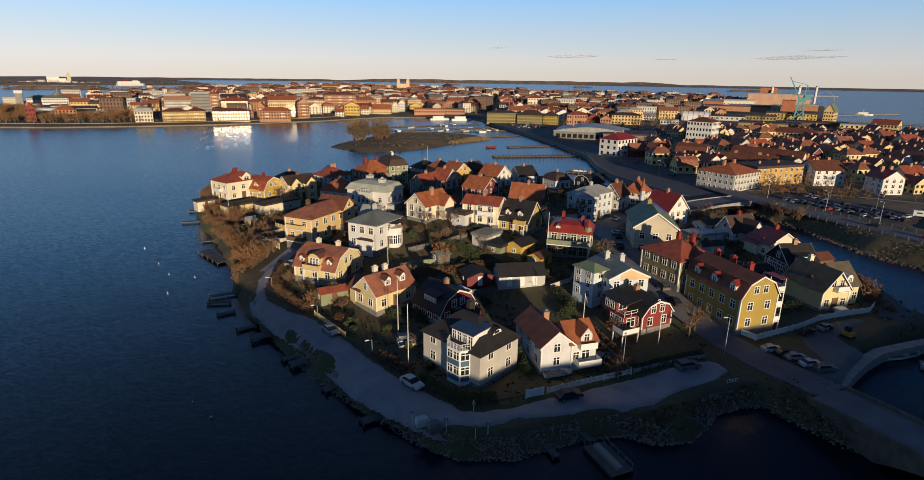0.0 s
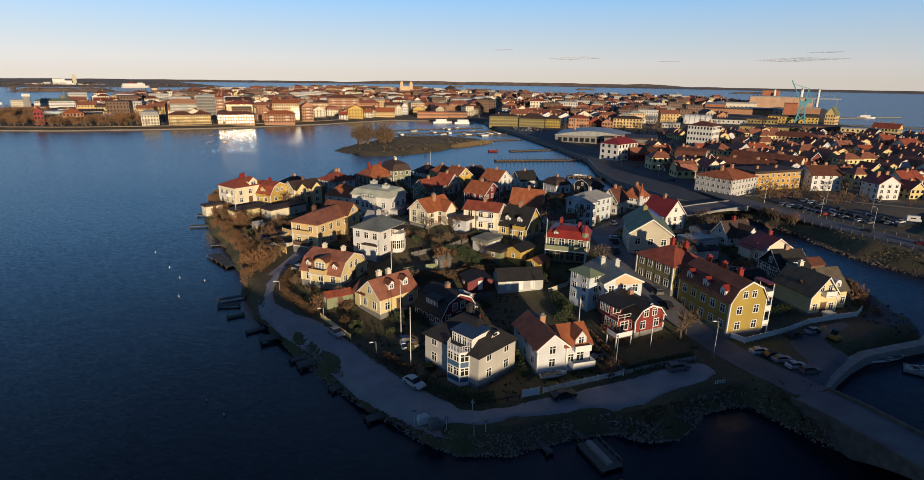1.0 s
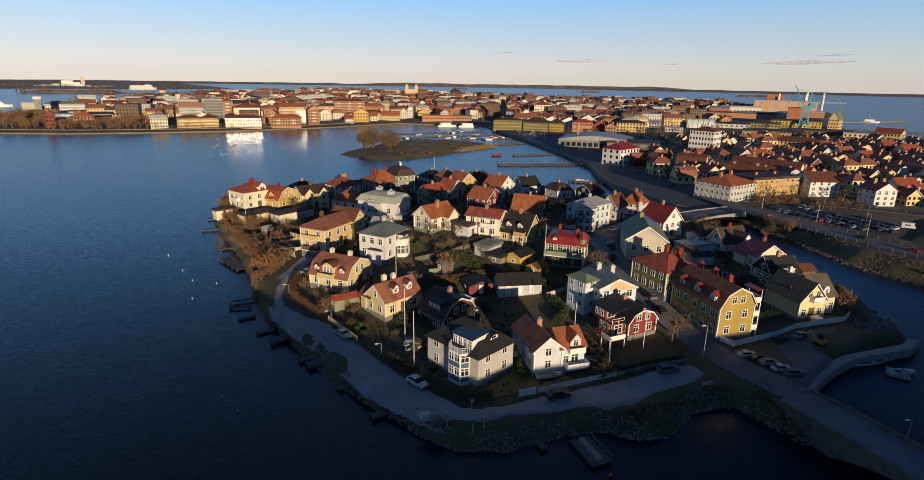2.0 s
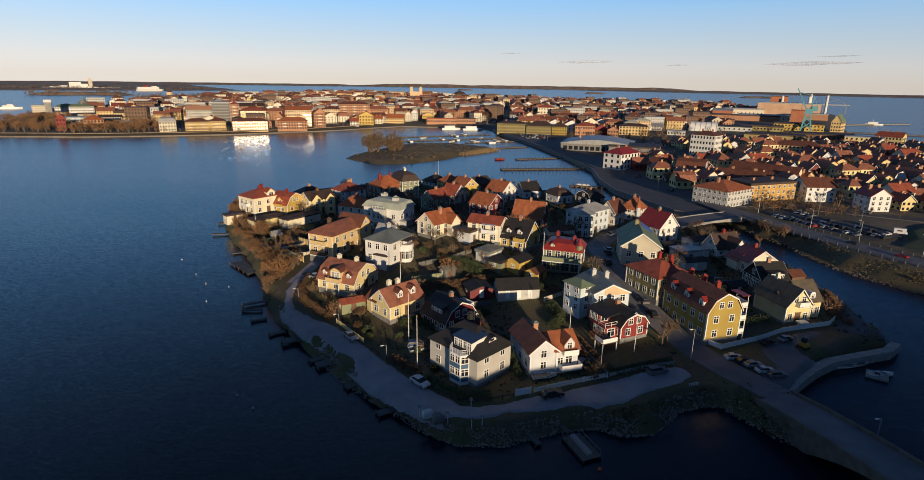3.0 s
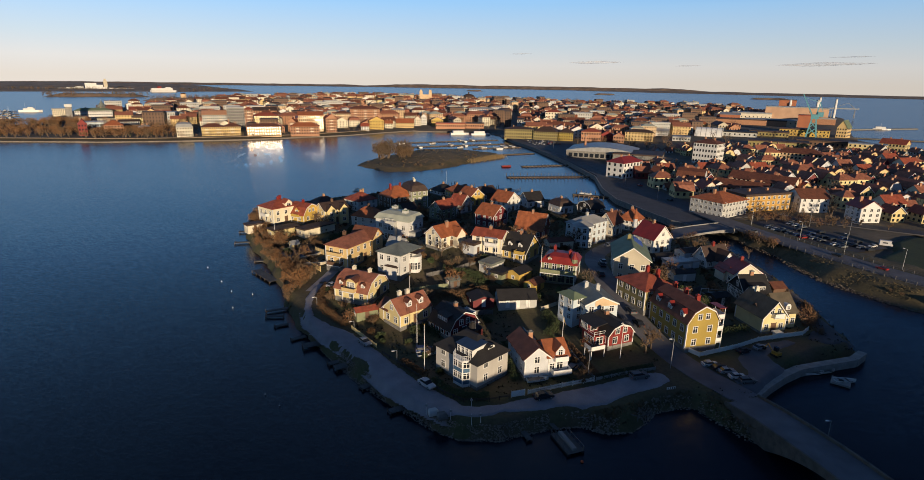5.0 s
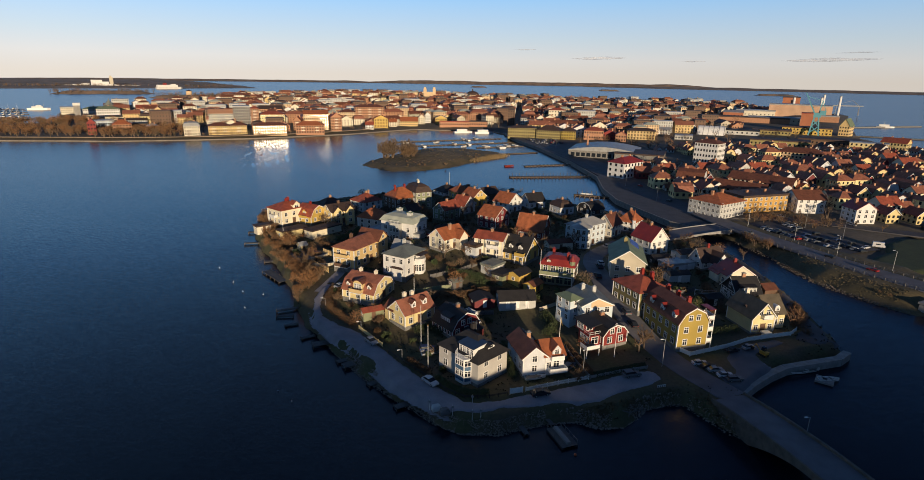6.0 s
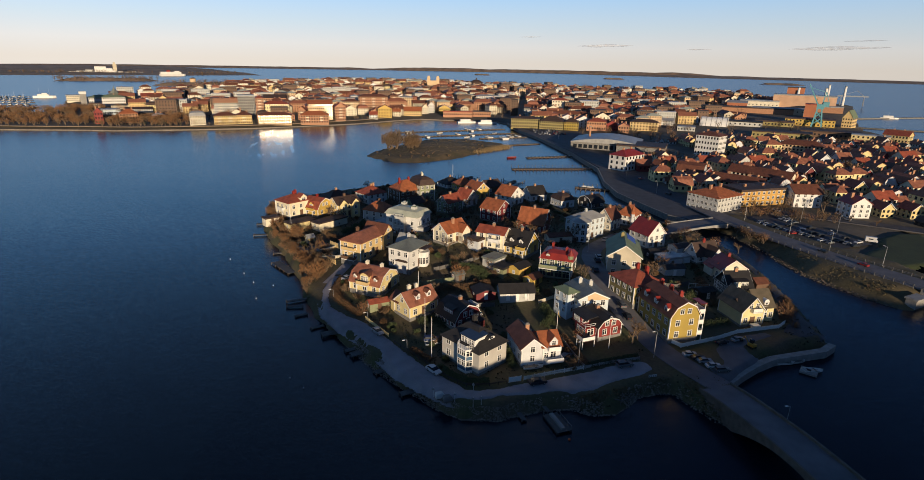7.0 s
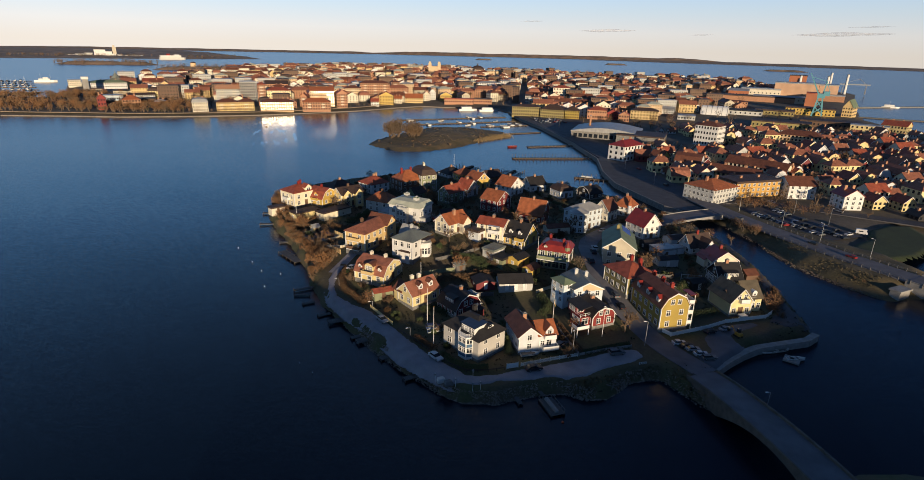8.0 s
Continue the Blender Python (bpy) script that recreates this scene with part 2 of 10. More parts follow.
def water_material():
    m = bpy.data.materials.new("sea_water")
    m.use_nodes = True
    n, l = m.node_tree.nodes, m.node_tree.links
    p = n["Principled BSDF"]
    p.inputs["Base Color"].default_value = (0.001, 0.005, 0.014, 1)
    p.inputs["IOR"].default_value = 1.33
    tc = n.new("ShaderNodeTexCoord")
    mp = n.new("ShaderNodeMapping")
    mp.inputs["Rotation"].default_value = (0, 0, radians(25))
    mp.inputs["Scale"].default_value = (0.45, 1.0, 1.0)
    l.new(tc.outputs["Object"], mp.inputs["Vector"])
    # ripples die away in a strip added to shape the glint of the windows
    shoreward = n.new("ShaderNodeVectorMath")
    shoreward.operation = "DOT_PRODUCT"
    shoreward.inputs[1].default_value = (0.607, -0.796, 0)
    l.new(tc.outputs["Object"], shoreward.inputs[0])
    calm = n.new("ShaderNodeMapRange")
    calm.interpolation_type = "SMOOTHSTEP"
    for k, v in ((1, 70.0), (2, 120.0), (3, 1.0), (4, 0.0)):
        calm.inputs[k].default_value = v
    off_shore, apart = n.new("ShaderNodeMath"), n.new("ShaderNodeMath")
    off_shore.inputs[1].default_value = 480.0
    apart.operation = "ABSOLUTE"
    along_front, mid, far_off, reach = (n.new("ShaderNodeVectorMath"), n.new("ShaderNodeMath"), n.new("ShaderNodeMath"), n.new("ShaderNodeMapRange"))
    along_front.operation, far_off.operation = "DOT_PRODUCT", "ABSOLUTE"
    along_front.inputs[1].default_value, mid.inputs[1].default_value = (0.887, 0.462, 0), 3.0
    for k, v in ((1, 13.0), (2, 21.0), (3, 1.0), (4, 0.0)):
        reach.inputs[k].default_value = v
    # long smooth patches added to break the glint into dots, rippled water between them
    across, down, slick_at, slick, cover = (n.new("ShaderNodeVectorMath"), n.new("ShaderNodeVectorMath"), n.new("ShaderNodeCombineXYZ"), n.new("ShaderNodeTexNoise"), n.new("ShaderNodeMapRange"))
    across.operation = down.operation = "DOT_PRODUCT"
    across.inputs[1].default_value, down.inputs[1].default_value = (0.887 * 0.26, 0.462 * 0.26, 0), (-0.462 * 0.035, 0.887 * 0.035, 0)
    slick.inputs["Scale"].default_value, slick.inputs["Detail"].default_value = 1.0, 1.0
    for k, v in ((1, 0.57), (2, 0.63), (3, 0.0), (4, 1.0)):
        cover.inputs[k].default_value = v
    zone, slicks, calmest = n.new("ShaderNodeMath"), n.new("ShaderNodeMath"), n.new("ShaderNodeMath")
    zone.operation = slicks.operation = "MULTIPLY"
    calmest.operation = "MULTIPLY_ADD"
    calmest.inputs[1].default_value, calmest.inputs[2].default_value = -0.8, 1.0
    for a, b in ((shoreward.outputs["Value"], off_shore.inputs[0]), (off_shore.outputs[0], apart.inputs[0]), (apart.outputs[0], calm.inputs[0]),
                 (tc.outputs["Object"], along_front.inputs[0]), (along_front.outputs["Value"], mid.inputs[0]), (mid.outputs[0], far_off.inputs[0]), (far_off.outputs[0], reach.inputs[0]),
                 (tc.outputs["Object"], across.inputs[0]), (tc.outputs["Object"], down.inputs[0]), (across.outputs["Value"], slick_at.inputs[0]), (down.outputs["Value"], slick_at.inputs[1]),
                 (slick_at.outputs[0], slick.inputs["Vector"]), (slick.outputs["Fac"], cover.inputs[0]), (calm.outputs[0], zone.inputs[0]), (reach.outputs[0], zone.inputs[1]),
                 (zone.outputs[0], slicks.inputs[0]), (cover.outputs[0], slicks.inputs[1]), (slicks.outputs[0], calmest.inputs[0])):
        l.new(a, b)
    calm = calmest
    gloss = n.new("ShaderNodeMath")
    gloss.operation = "MULTIPLY"
    gloss.inputs[1].default_value = 0.26
    l.new(calm.outputs[0], gloss.inputs[0])
    l.new(gloss.outputs[0], p.inputs["Roughness"])
    slopes = []
    for scale, amp in ((2.6, 0.17), (0.9, 0.06), (0.02, 0.02), (0.16, 0.085)):
        t = n.new("ShaderNodeTexNoise")
        t.inputs["Scale"].default_value, t.inputs["Detail"].default_value = scale, 3
        l.new(mp.outputs[0], t.inputs["Vector"])
        mul = n.new("ShaderNodeVectorMath")
        mul.operation = "MULTIPLY_ADD"
        mul.inputs[1].default_value, mul.inputs[2].default_value = (amp, amp, 0), (-amp / 2, -amp / 2, 0)
        l.new(t.outputs["Color"], mul.inputs[0])
        slopes.append(mul)
    add, add2, up = n.new("ShaderNodeVectorMath"), n.new("ShaderNodeVectorMath"), n.new("ShaderNodeVectorMath")
    l.new(slopes[0].outputs[0], add.inputs[0])
    l.new(slopes[1].outputs[0], add.inputs[1])
    l.new(add.outputs[0], add2.inputs[0])
    l.new(slopes[2].outputs[0], add2.inputs[1])
    ease = n.new("ShaderNodeVectorMath")
    ease.operation = "SCALE"
    l.new(add2.outputs[0], ease.inputs[0])
    l.new(calm.outputs[0], ease.inputs["Scale"])
    # a slow swell is left there
    swell, still = n.new("ShaderNodeVectorMath"), n.new("ShaderNodeMath")
    swell.operation, still.operation = "MULTIPLY_ADD", "SUBTRACT"
    still.inputs[0].default_value = 1.0
    l.new(calm.outputs[0], still.inputs[1])
    l.new(slopes[3].outputs[0], swell.inputs[0])
    l.new(still.outputs[0], swell.inputs[1])
    l.new(ease.outputs[0], swell.inputs[2])
    l.new(swell.outputs[0], up.inputs[0])
    up.inputs[1].default_value = (0, 0, 1)
    norm = n.new("ShaderNodeVectorMath")
    norm.operation = "NORMALIZE"
    l.new(up.outputs[0], norm.inputs[0])
    l.new(norm.outputs[0], p.inputs["Normal"])
    return m


M["water"] = water_material()
M["slope"] = surface("withered_grass_slope", (0.14, 0.105, 0.052), (0.075, 0.062, 0.030), 0.15, 1.2, 0.95, 0.6, detail=0.5)
M["promenade"] = surface("tan_gravel_walk", (0.36, 0.27, 0.18), (0.26, 0.20, 0.14), 0.2, 3, 0.95, 0.2)
M["town_soil"] = surface("brown_soil_and_paving", (0.12, 0.10, 0.075), (0.07, 0.06, 0.045), 0.05, 0.6, 0.95, 0.3, detail=0.4)
M["lawn"] = surface("evening_lawn", (0.045, 0.062, 0.022), (0.032, 0.045, 0.018), 0.2, 1.6, 0.95, 0.4, detail=0.4)
M["heath"] = surface("brown_heath_and_rock", (0.15, 0.105, 0.052), (0.075, 0.062, 0.03), 0.12, 0.9, 0.95, 0.6, detail=0.5)

# ---- mesh helpers ----


def mesh_of(name, bm, *mats):
    bmesh.ops.recalc_face_normals(bm, faces=bm.faces)
    me = bpy.data.meshes.new(name)
    bm.to_mesh(me)
    bm.free()
    for m in mats:
        me.materials.append(m)
    return me


def part(name, bm, material, parent=None, label="", at=None):
    """One mesh object under a thing or a part; bm may be a mesh that is already made."""
    me = bm if isinstance(bm, bpy.types.Mesh) else mesh_of(name, bm, material)
    ob = new(name, me)
    ob.parent = parent
    if at is not None:
        ob.matrix_basis = at
    return tagged(ob, label)


def thing(name, at, label, category, group="", kind=""):
    ob = new(name)
    ob.matrix_basis = at
    return tagged(ob, label, category, group, kind)


def solid(bm, poly, vec):
    """A closed prism: the polygon and its copy moved by vec."""
    a = [bm.verts.new(p) for p in poly]
    b = [bm.verts.new(Vector(p) + Vector(vec)) for p in poly]
    bm.faces.new(a)
    bm.faces.new(b[::-1])
    for i in range(len(a)):
        j = (i + 1) % len(a)
        bm.faces.new((a[i], b[i], b[j], a[j]))


def box(bm, x0, x1, y0, y1, z0, z1):
    solid(bm, [(x0, y0, z0), (x1, y0, z0), (x1, y1, z0), (x0, y1, z0)], (0, 0, z1 - z0))


def rod(bm, p, q, r0, r1=None, n=6):
    p, q, r1 = Vector(p), Vector(q), r0 if r1 is None else r1
    d = (q - p).normalized()
    u = d.orthogonal().normalized()
    v = d.cross(u)
    a = [bm.verts.new(p + (u * math.cos(k * math.tau / n) + v * math.sin(k * math.tau / n)) * r0) for k in range(n)]
    b = [bm.verts.new(q + (u * math.cos(k * math.tau / n) + v * math.sin(k * math.tau / n)) * r1) for k in range(n)]
    bm.faces.new(a[::-1])
    bm.faces.new(b)
    for k in range(n):
        bm.faces.new((a[k], a[(k + 1) % n], b[(k + 1) % n], b[k]))


def B():
    return bmesh.new()


# ---- ground and water ----
ISLAND = [(-5, 64), (-10, 66), (-14, 69), (-21.7, 74.2), (-30, 81), (-40, 91), (-49.2, 100), (-58, 111.4), (-63, 121), (-72, 133), (-82, 146), (-94, 161),
          (-104, 176), (-110, 191), (-112, 208), (-104, 226), (-88, 244), (-66, 262), (-45, 272), (-20, 272), (6, 262), (26, 250), (44, 236), (56, 218), (69, 201),
          (77, 182), (80, 163), (81.6, 145), (81.2, 125), (80.8, 113), (79, 107.5), (70, 102.5), (61, 96.5), (54, 90.2), (49.5, 84.8), (52, 79), (47, 70), (43, 72), (40, 76),
          (37, 80), (33.5, 79.4), (29.6, 77.4), (27, 73.8), (24, 70.8), (20, 69.6), (15.6, 71), (11, 69.8), (5.6, 67), (2, 64.8)]
MAIN = [(122, 139), (115, 137), (111, 147), (105, 160), (100, 175), (95, 190), (88, 205), (70, 215), (64, 222), (56, 240), (47, 262), (43, 290), (43, 330), (29, 391), (3, 477),
        (-15, 523), (-24, 552), (-34, 598), (-52, 629), (-85, 630), (-112, 624), (-140, 626), (-165, 596), (-194, 553), (-233, 517), (-275, 483), (-319, 457), (-379, 430), (-412, 424), (-480, 407), (-700, 375),
        (-760, 470), (-640, 520), (-570, 562), (-600, 610), (-700, 715), (-745, 800), (-735, 880), (-705, 1060), (-760, 1220), (-660, 1290), (-660, 1680), (-540, 1860), (-420, 1770), (50, 1640), (300, 1650),
        (500, 1500), (580, 1280), (590, 1150), (480, 930), (410, 770), (368, 670), (362, 580), (354, 538), (420, 500), (900, 480), (1100, 300), (300, 190), (190, 205), (156, 206), (142, 182), (135, 165), (130, 150)]
HILLS = [(-32, 143, 28, 32, 6.0), (0, 142, 26, 26, 5.4), (28, 125, 16, 24, 4.6), (-95, 185, 30, 20, 3.0)]


def terrain(x, y):
    """Height of the island's ground, away from its shore."""
    z = 2.4
    for cx, cy, sx, sy, a in HILLS:
        z = z + a * np.exp(-((x - cx) / sx) ** 2 - ((y - cy) / sy) ** 2)
    return z


SHORE_RUN = 2.3


def shore_z(d, top=2.4):
    """Height of the bank at a distance from the water's edge."""
    f = min(1.0, max(0.0, d / SHORE_RUN))
    return top * f * f * (3 - 2 * f)


def town(x, y):
    return 2.6 + 13 * np.exp(-((x + 330) / 330) ** 2 - ((y - 1150) / 330) ** 2)


def shore_distance(poly, X, Y):
    """Signed distance from a polygon, positive inside."""
    best = np.full(X.shape, 1e9)
    inside = np.zeros(X.shape, bool)
    for (x0, y0), (x1, y1) in zip(poly, poly[1:] + poly[:1]):
        dx, dy = x1 - x0, y1 - y0
        t = np.clip(((X - x0) * dx + (Y - y0) * dy) / (dx * dx + dy * dy), 0, 1)
        best = np.minimum(best, np.hypot(X - x0 - t * dx, Y - y0 - t * dy))
        crosses = ((y0 > Y) != (y1 > Y)) & (X < dx * (Y - y0) / (dy if dy else 1e-9) + x0)
        inside ^= crosses
    return np.where(inside, best, -best)


def sheet(name, poly, height, x0, x1, y0, y1, step, slope, material, label, jag=0.6):
    xs, ys = np.arange(x0, x1 + step, step), np.arange(y0, y1 + step, step)
    X, Y = np.meshgrid(xs, ys)
    wob = np.array([[noise.noise(Vector((x * 0.15, y * 0.15, 0))) + 0.5 * noise.noise(Vector((x * 0.5, y * 0.5, 3))) for x in xs] for y in ys])
    D = shore_distance(poly, X, Y) + wob * jag * 1.6
    f = np.clip(D / slope, -0.6, 1)
    f = np.where(f > 0, f * f * (3 - 2 * f), f)
    Z = f * height(X, Y) + 0.18 * wob * jag
    keep = f > -0.59
    idx = -np.ones(X.shape, int)
    use = np.zeros(X.shape, bool)
    cell = keep[:-1, :-1] | keep[1:, :-1] | keep[:-1, 1:] | keep[1:, 1:]
    for dy in (0, 1):
        for dx in (0, 1):
            use[dy:dy + cell.shape[0], dx:dx + cell.shape[1]] |= cell
    idx[use] = np.arange(use.sum())
    verts = np.stack([X[use], Y[use], Z[use]], 1)
    j, i = np.nonzero(cell)
    faces = np.stack([idx[j, i], idx[j, i + 1], idx[j + 1, i + 1], idx[j + 1, i]], 1)
    me = bpy.data.meshes.new(name)
    me.from_pydata(verts.tolist(), [], faces.tolist())
    me.materials.append(material)
    me.polygons.foreach_set("use_smooth", [True] * len(me.polygons))
    return tagged(new(name, me), label, "ground", kind="structure")


sheet("ground", ISLAND, terrain, -124, 98, 54, 286, 1.0, SHORE_RUN, M["grass"], "dark winter grass and soil of the low island")
sheet("ground_town", MAIN, town, -920, 1120, 40, 2000, 14.0, 14.0, M["town_soil"], "brown grass and soil under the old town", 1.5)

bm = B()
rings = [(0, 0), (300, 0), (1000, 0), (2200, 0), (3200, 0), (4300, 0), (4930, 0)]
prev = None
for r, z in rings[1:]:
    ring = [bm.verts.new((r * math.cos(k * math.tau / 96), r * math.sin(k * math.tau / 96), z)) for k in range(96)]
    if prev is None:
        bm.faces.new(ring)
    else:
        for k in range(96):
            bm.faces.new((prev[k], ring[k], ring[(k + 1) % 96], prev[(k + 1) % 96]))
    prev = ring
tagged(part("water", bm, M["water"]), "dark blue rippled sea water in evening light", "water", kind="structure")


def ridge(name, points, width, height, label, seed=0, foot=0.0):
    """A long wooded hump of land along a line, with an uneven top."""
    bm = B()
    rows = []
    total = sum((Vector(q) - Vector(p)).length for p, q in zip(points, points[1:]))
    n = max(20, int(total / 40))
    for k in range(n + 1):
        s = k / n * (len(points) - 1)
        i = min(int(s), len(points) - 2)
        p, q = Vector((*points[i], 0)), Vector((*points[i + 1], 0))
        c = p.lerp(q, s - i)
        side = (q - p).normalized().cross(Vector((0, 0, 1)))
        e = min(1, 6 * min(k, n - k) / n + 0.02)
        h = height * e * (0.9 + 0.22 * noise.noise(Vector((k * 0.2, seed, 0))) + 0.12 * noise.noise(Vector((k * 1.7, seed, 5))))
        wd = width * (0.4 + 0.6 * e)
        rows.append([bm.verts.new(c + side * wd * u + Vector((0, 0, foot + h * v))) for u, v in ((-1, -0.1), (-0.85, 0.55), (-0.3, 1), (0.3, 0.9), (1, -0.1))])
    for a, b in zip(rows, rows[1:]):
        for u in range(4):
            bm.faces.new((a[u], a[u + 1], b[u + 1], b[u]))
    return tagged(part(name, bm, M["far_wood"]), label, "land", kind="structure")


ridge("backdrop_land_west", [(-2756, 1722), (-2489, 2089), (-2216, 2376), (-1939, 2669), (-1800, 2870)], 900, 21, "low wooded far shore behind the power plant", 1)
ridge("backdrop_point_west", [(-1440, 1960), (-1400, 2150), (-1370, 2400)], 60, 8, "low bare point beyond the bay", 12)
ridge("backdrop_land_northwest", [(-3664, 2862), (-3111, 3455), (-2617, 3879), (-2060, 4224), (-1607, 4416), (-1137, 4560)], 140, 16, "low wooded far shore on the horizon", 2)
ridge("backdrop_land_north", [(-1614, 4435), (-981, 4616), (-329, 4708), (329, 4708), (977, 4597), (1436, 4422)], 140, 27, "low wooded far shore on the horizon", 3)
ridge("backdrop_land_northeast", [(310, 4439), (904, 4254), (1470, 4040), (1995, 3752), (2498, 3438), (3093, 2987), (3564, 2404)], 260, 14, "low wooded far shore on the horizon", 4)
ridge("backdrop_islet_west", [(-1320, 1340), (-1215, 1420), (-1105, 1470)], 36, 9, "wooded islet beyond the town", 5)
ridge("backdrop_islet_near", [(-940, 1225), (-865, 1285), (-790, 1345)], 30, 8, "small wooded islet behind the town", 9)
ridge("backdrop_islet_north", [(-430, 3340), (-380, 3350), (-330, 3345)], 26, 8, "bare skerry in the far sea", 6)
ridge("backdrop_islet_middle", [(290, 3005), (340, 3010), (400, 3000)], 26, 8, "bare skerry in the far sea", 7)
ridge("backdrop_islet_east", [(940, 2670), (1020, 2645), (1100, 2600)], 30, 8, "bare skerry in the far sea", 8)




def cloud(name, x, y, z, length, depth, height, seed):
    """A thin streak of evening cloud, far off."""
    bm = B()
    bmesh.ops.create_icosphere(bm, subdivisions=4, radius=0.5)
    for v in bm.verts:
        k = 1 + 0.5 * noise.noise(v.co * 3 + Vector((seed, 0, 0)))
        taper = max(0.1, 1 - (2 * v.co.x) ** 2) ** 0.6
        v.co = Vector((v.co.x * length, v.co.y * depth * k, v.co.z * height * k * taper))
    yaw = math.degrees(math.atan2(y, x)) - 90
    return tagged(part(name, bm, M["cloud"], at=pose(x, y, z, 0, -1.2, yaw)), "thin grey streak of evening cloud", "cloud", kind="structure")


M["cloud"] = surface("evening_cloud", (0.92, 0.90, 0.92), (0.86, 0.86, 0.90), 0.004, 0.02, 1.0, 0.0, detail=0.05)
cm = M["cloud"].node_tree
wisp, fade_out, place = cm.nodes.new("ShaderNodeTexNoise"), cm.nodes.new("ShaderNodeMapRange"), cm.nodes.new("ShaderNodeTexCoord")
wisp.inputs["Scale"].default_value, wisp.inputs["Detail"].default_value = 0.02, 5
fade_out.inputs[1].default_value, fade_out.inputs[2].default_value, fade_out.inputs[4].default_value = 0.35, 0.75, 0.55
cm.links.new(place.outputs["Object"], wisp.inputs["Vector"])
cm.links.new(wisp.outputs["Fac"], fade_out.inputs[0])
cm.links.new(fade_out.outputs[0], cm.nodes["Principled BSDF"].inputs["Alpha"])
cloud("backdrop_cloud_east", 1945, 4248, 208, 600, 120, 24, 1)
cloud("backdrop_cloud_east_upper", 2080, 4180, 255, 260, 80, 6, 2)
cloud("backdrop_cloud_middle", 430, 4625, 215, 440, 100, 20, 3)
cloud("backdrop_cloud_centre", -160, 4650, 275, 190, 60, 6, 4)
cloud("backdrop_cloud_small", 1110, 4515, 195, 190, 60, 6, 5)

def strip(name, line, width, material, label, height, lift=0.07, category="road", step=2.5):
    """A road that lies on the ground along a line."""
    bm = B()
    pts = []
    for (x0, y0), (x1, y1) in zip(line, line[1:]):
        n = max(1, int(math.hypot(x1 - x0, y1 - y0) / step))
        pts += [(x0 + (x1 - x0) * k / n, y0 + (y1 - y0) * k / n) for k in range(n)]
    pts.append(line[-1])
    for _ in range(3):
        pts = [pts[0]] + [((a[0] + 2 * b[0] + c[0]) / 4, (a[1] + 2 * b[1] + c[1]) / 4) for a, b, c in zip(pts, pts[1:], pts[2:])] + [pts[-1]]
    prev = None
    for i, (x, y) in enumerate(pts):
        a, b = pts[max(0, i - 1)], pts[min(len(pts) - 1, i + 1)]
        d = Vector((b[0] - a[0], b[1] - a[1], 0)).normalized()
        s = Vector((-d.y, d.x, 0))
        row = []
        for u in (-1, -0.98, -0.33, 0.33, 0.98, 1):
            q = Vector((x, y, 0)) + s * u * width / 2
            z = float(height(q.x, q.y)) + lift + (-0.4 if abs(u) == 1 else 0.0)
            row.append(bm.verts.new((q.x, q.y, z)))
        if prev:
            for u in range(5):
                bm.faces.new((prev[u], prev[u + 1], row[u + 1], row[u]))
        prev = row
    return tagged(part(name, bm, material), label, category, kind="structure")


def patch(name, outline, top, step, material, label, jag=0.35, drop=1.4, category="road"):
    """A worn surface with an uneven edge that runs down into the ground around it."""
    px, py = [p[0] for p in outline], [p[1] for p in outline]
    xs, ys = np.arange(min(px) - 2, max(px) + 2, step), np.arange(min(py) - 2, max(py) + 2, step)
    X, Y = np.meshgrid(xs, ys)
    wob = np.array([[noise.noise(Vector((x * 0.3, y * 0.3, 7))) + 0.6 * noise.noise(Vector((x * 1.1, y * 1.1, 3))) for x in xs] for y in ys])
    D = shore_distance(outline, X, Y) + wob * jag
    f = np.clip((D + 0.5) / 1.3, 0, 1)
    Z = top(X, Y) - drop * (1 - f * f * (3 - 2 * f)) + 0.02 * wob
    keep = D > -1.2
    cell = keep[:-1, :-1] & keep[1:, :-1] & keep[:-1, 1:] & keep[1:, 1:]
    use = np.zeros(X.shape, bool)
    for dy in (0, 1):
        for dx in (0, 1):
            use[dy:dy + cell.shape[0], dx:dx + cell.shape[1]] |= cell
    idx = -np.ones(X.shape, int)
    idx[use] = np.arange(use.sum())
    j, i = np.nonzero(cell)
    me = bpy.data.meshes.new(name)
    me.from_pydata(np.stack([X[use], Y[use], Z[use]], 1).tolist(), [], np.stack([idx[j, i], idx[j, i + 1], idx[j + 1, i + 1], idx[j + 1, i]], 1).tolist())
    me.materials.append(material)
    me.polygons.foreach_set("use_smooth", [True] * len(me.polygons))
    return tagged(new(name, me), label, category, kind="structure")


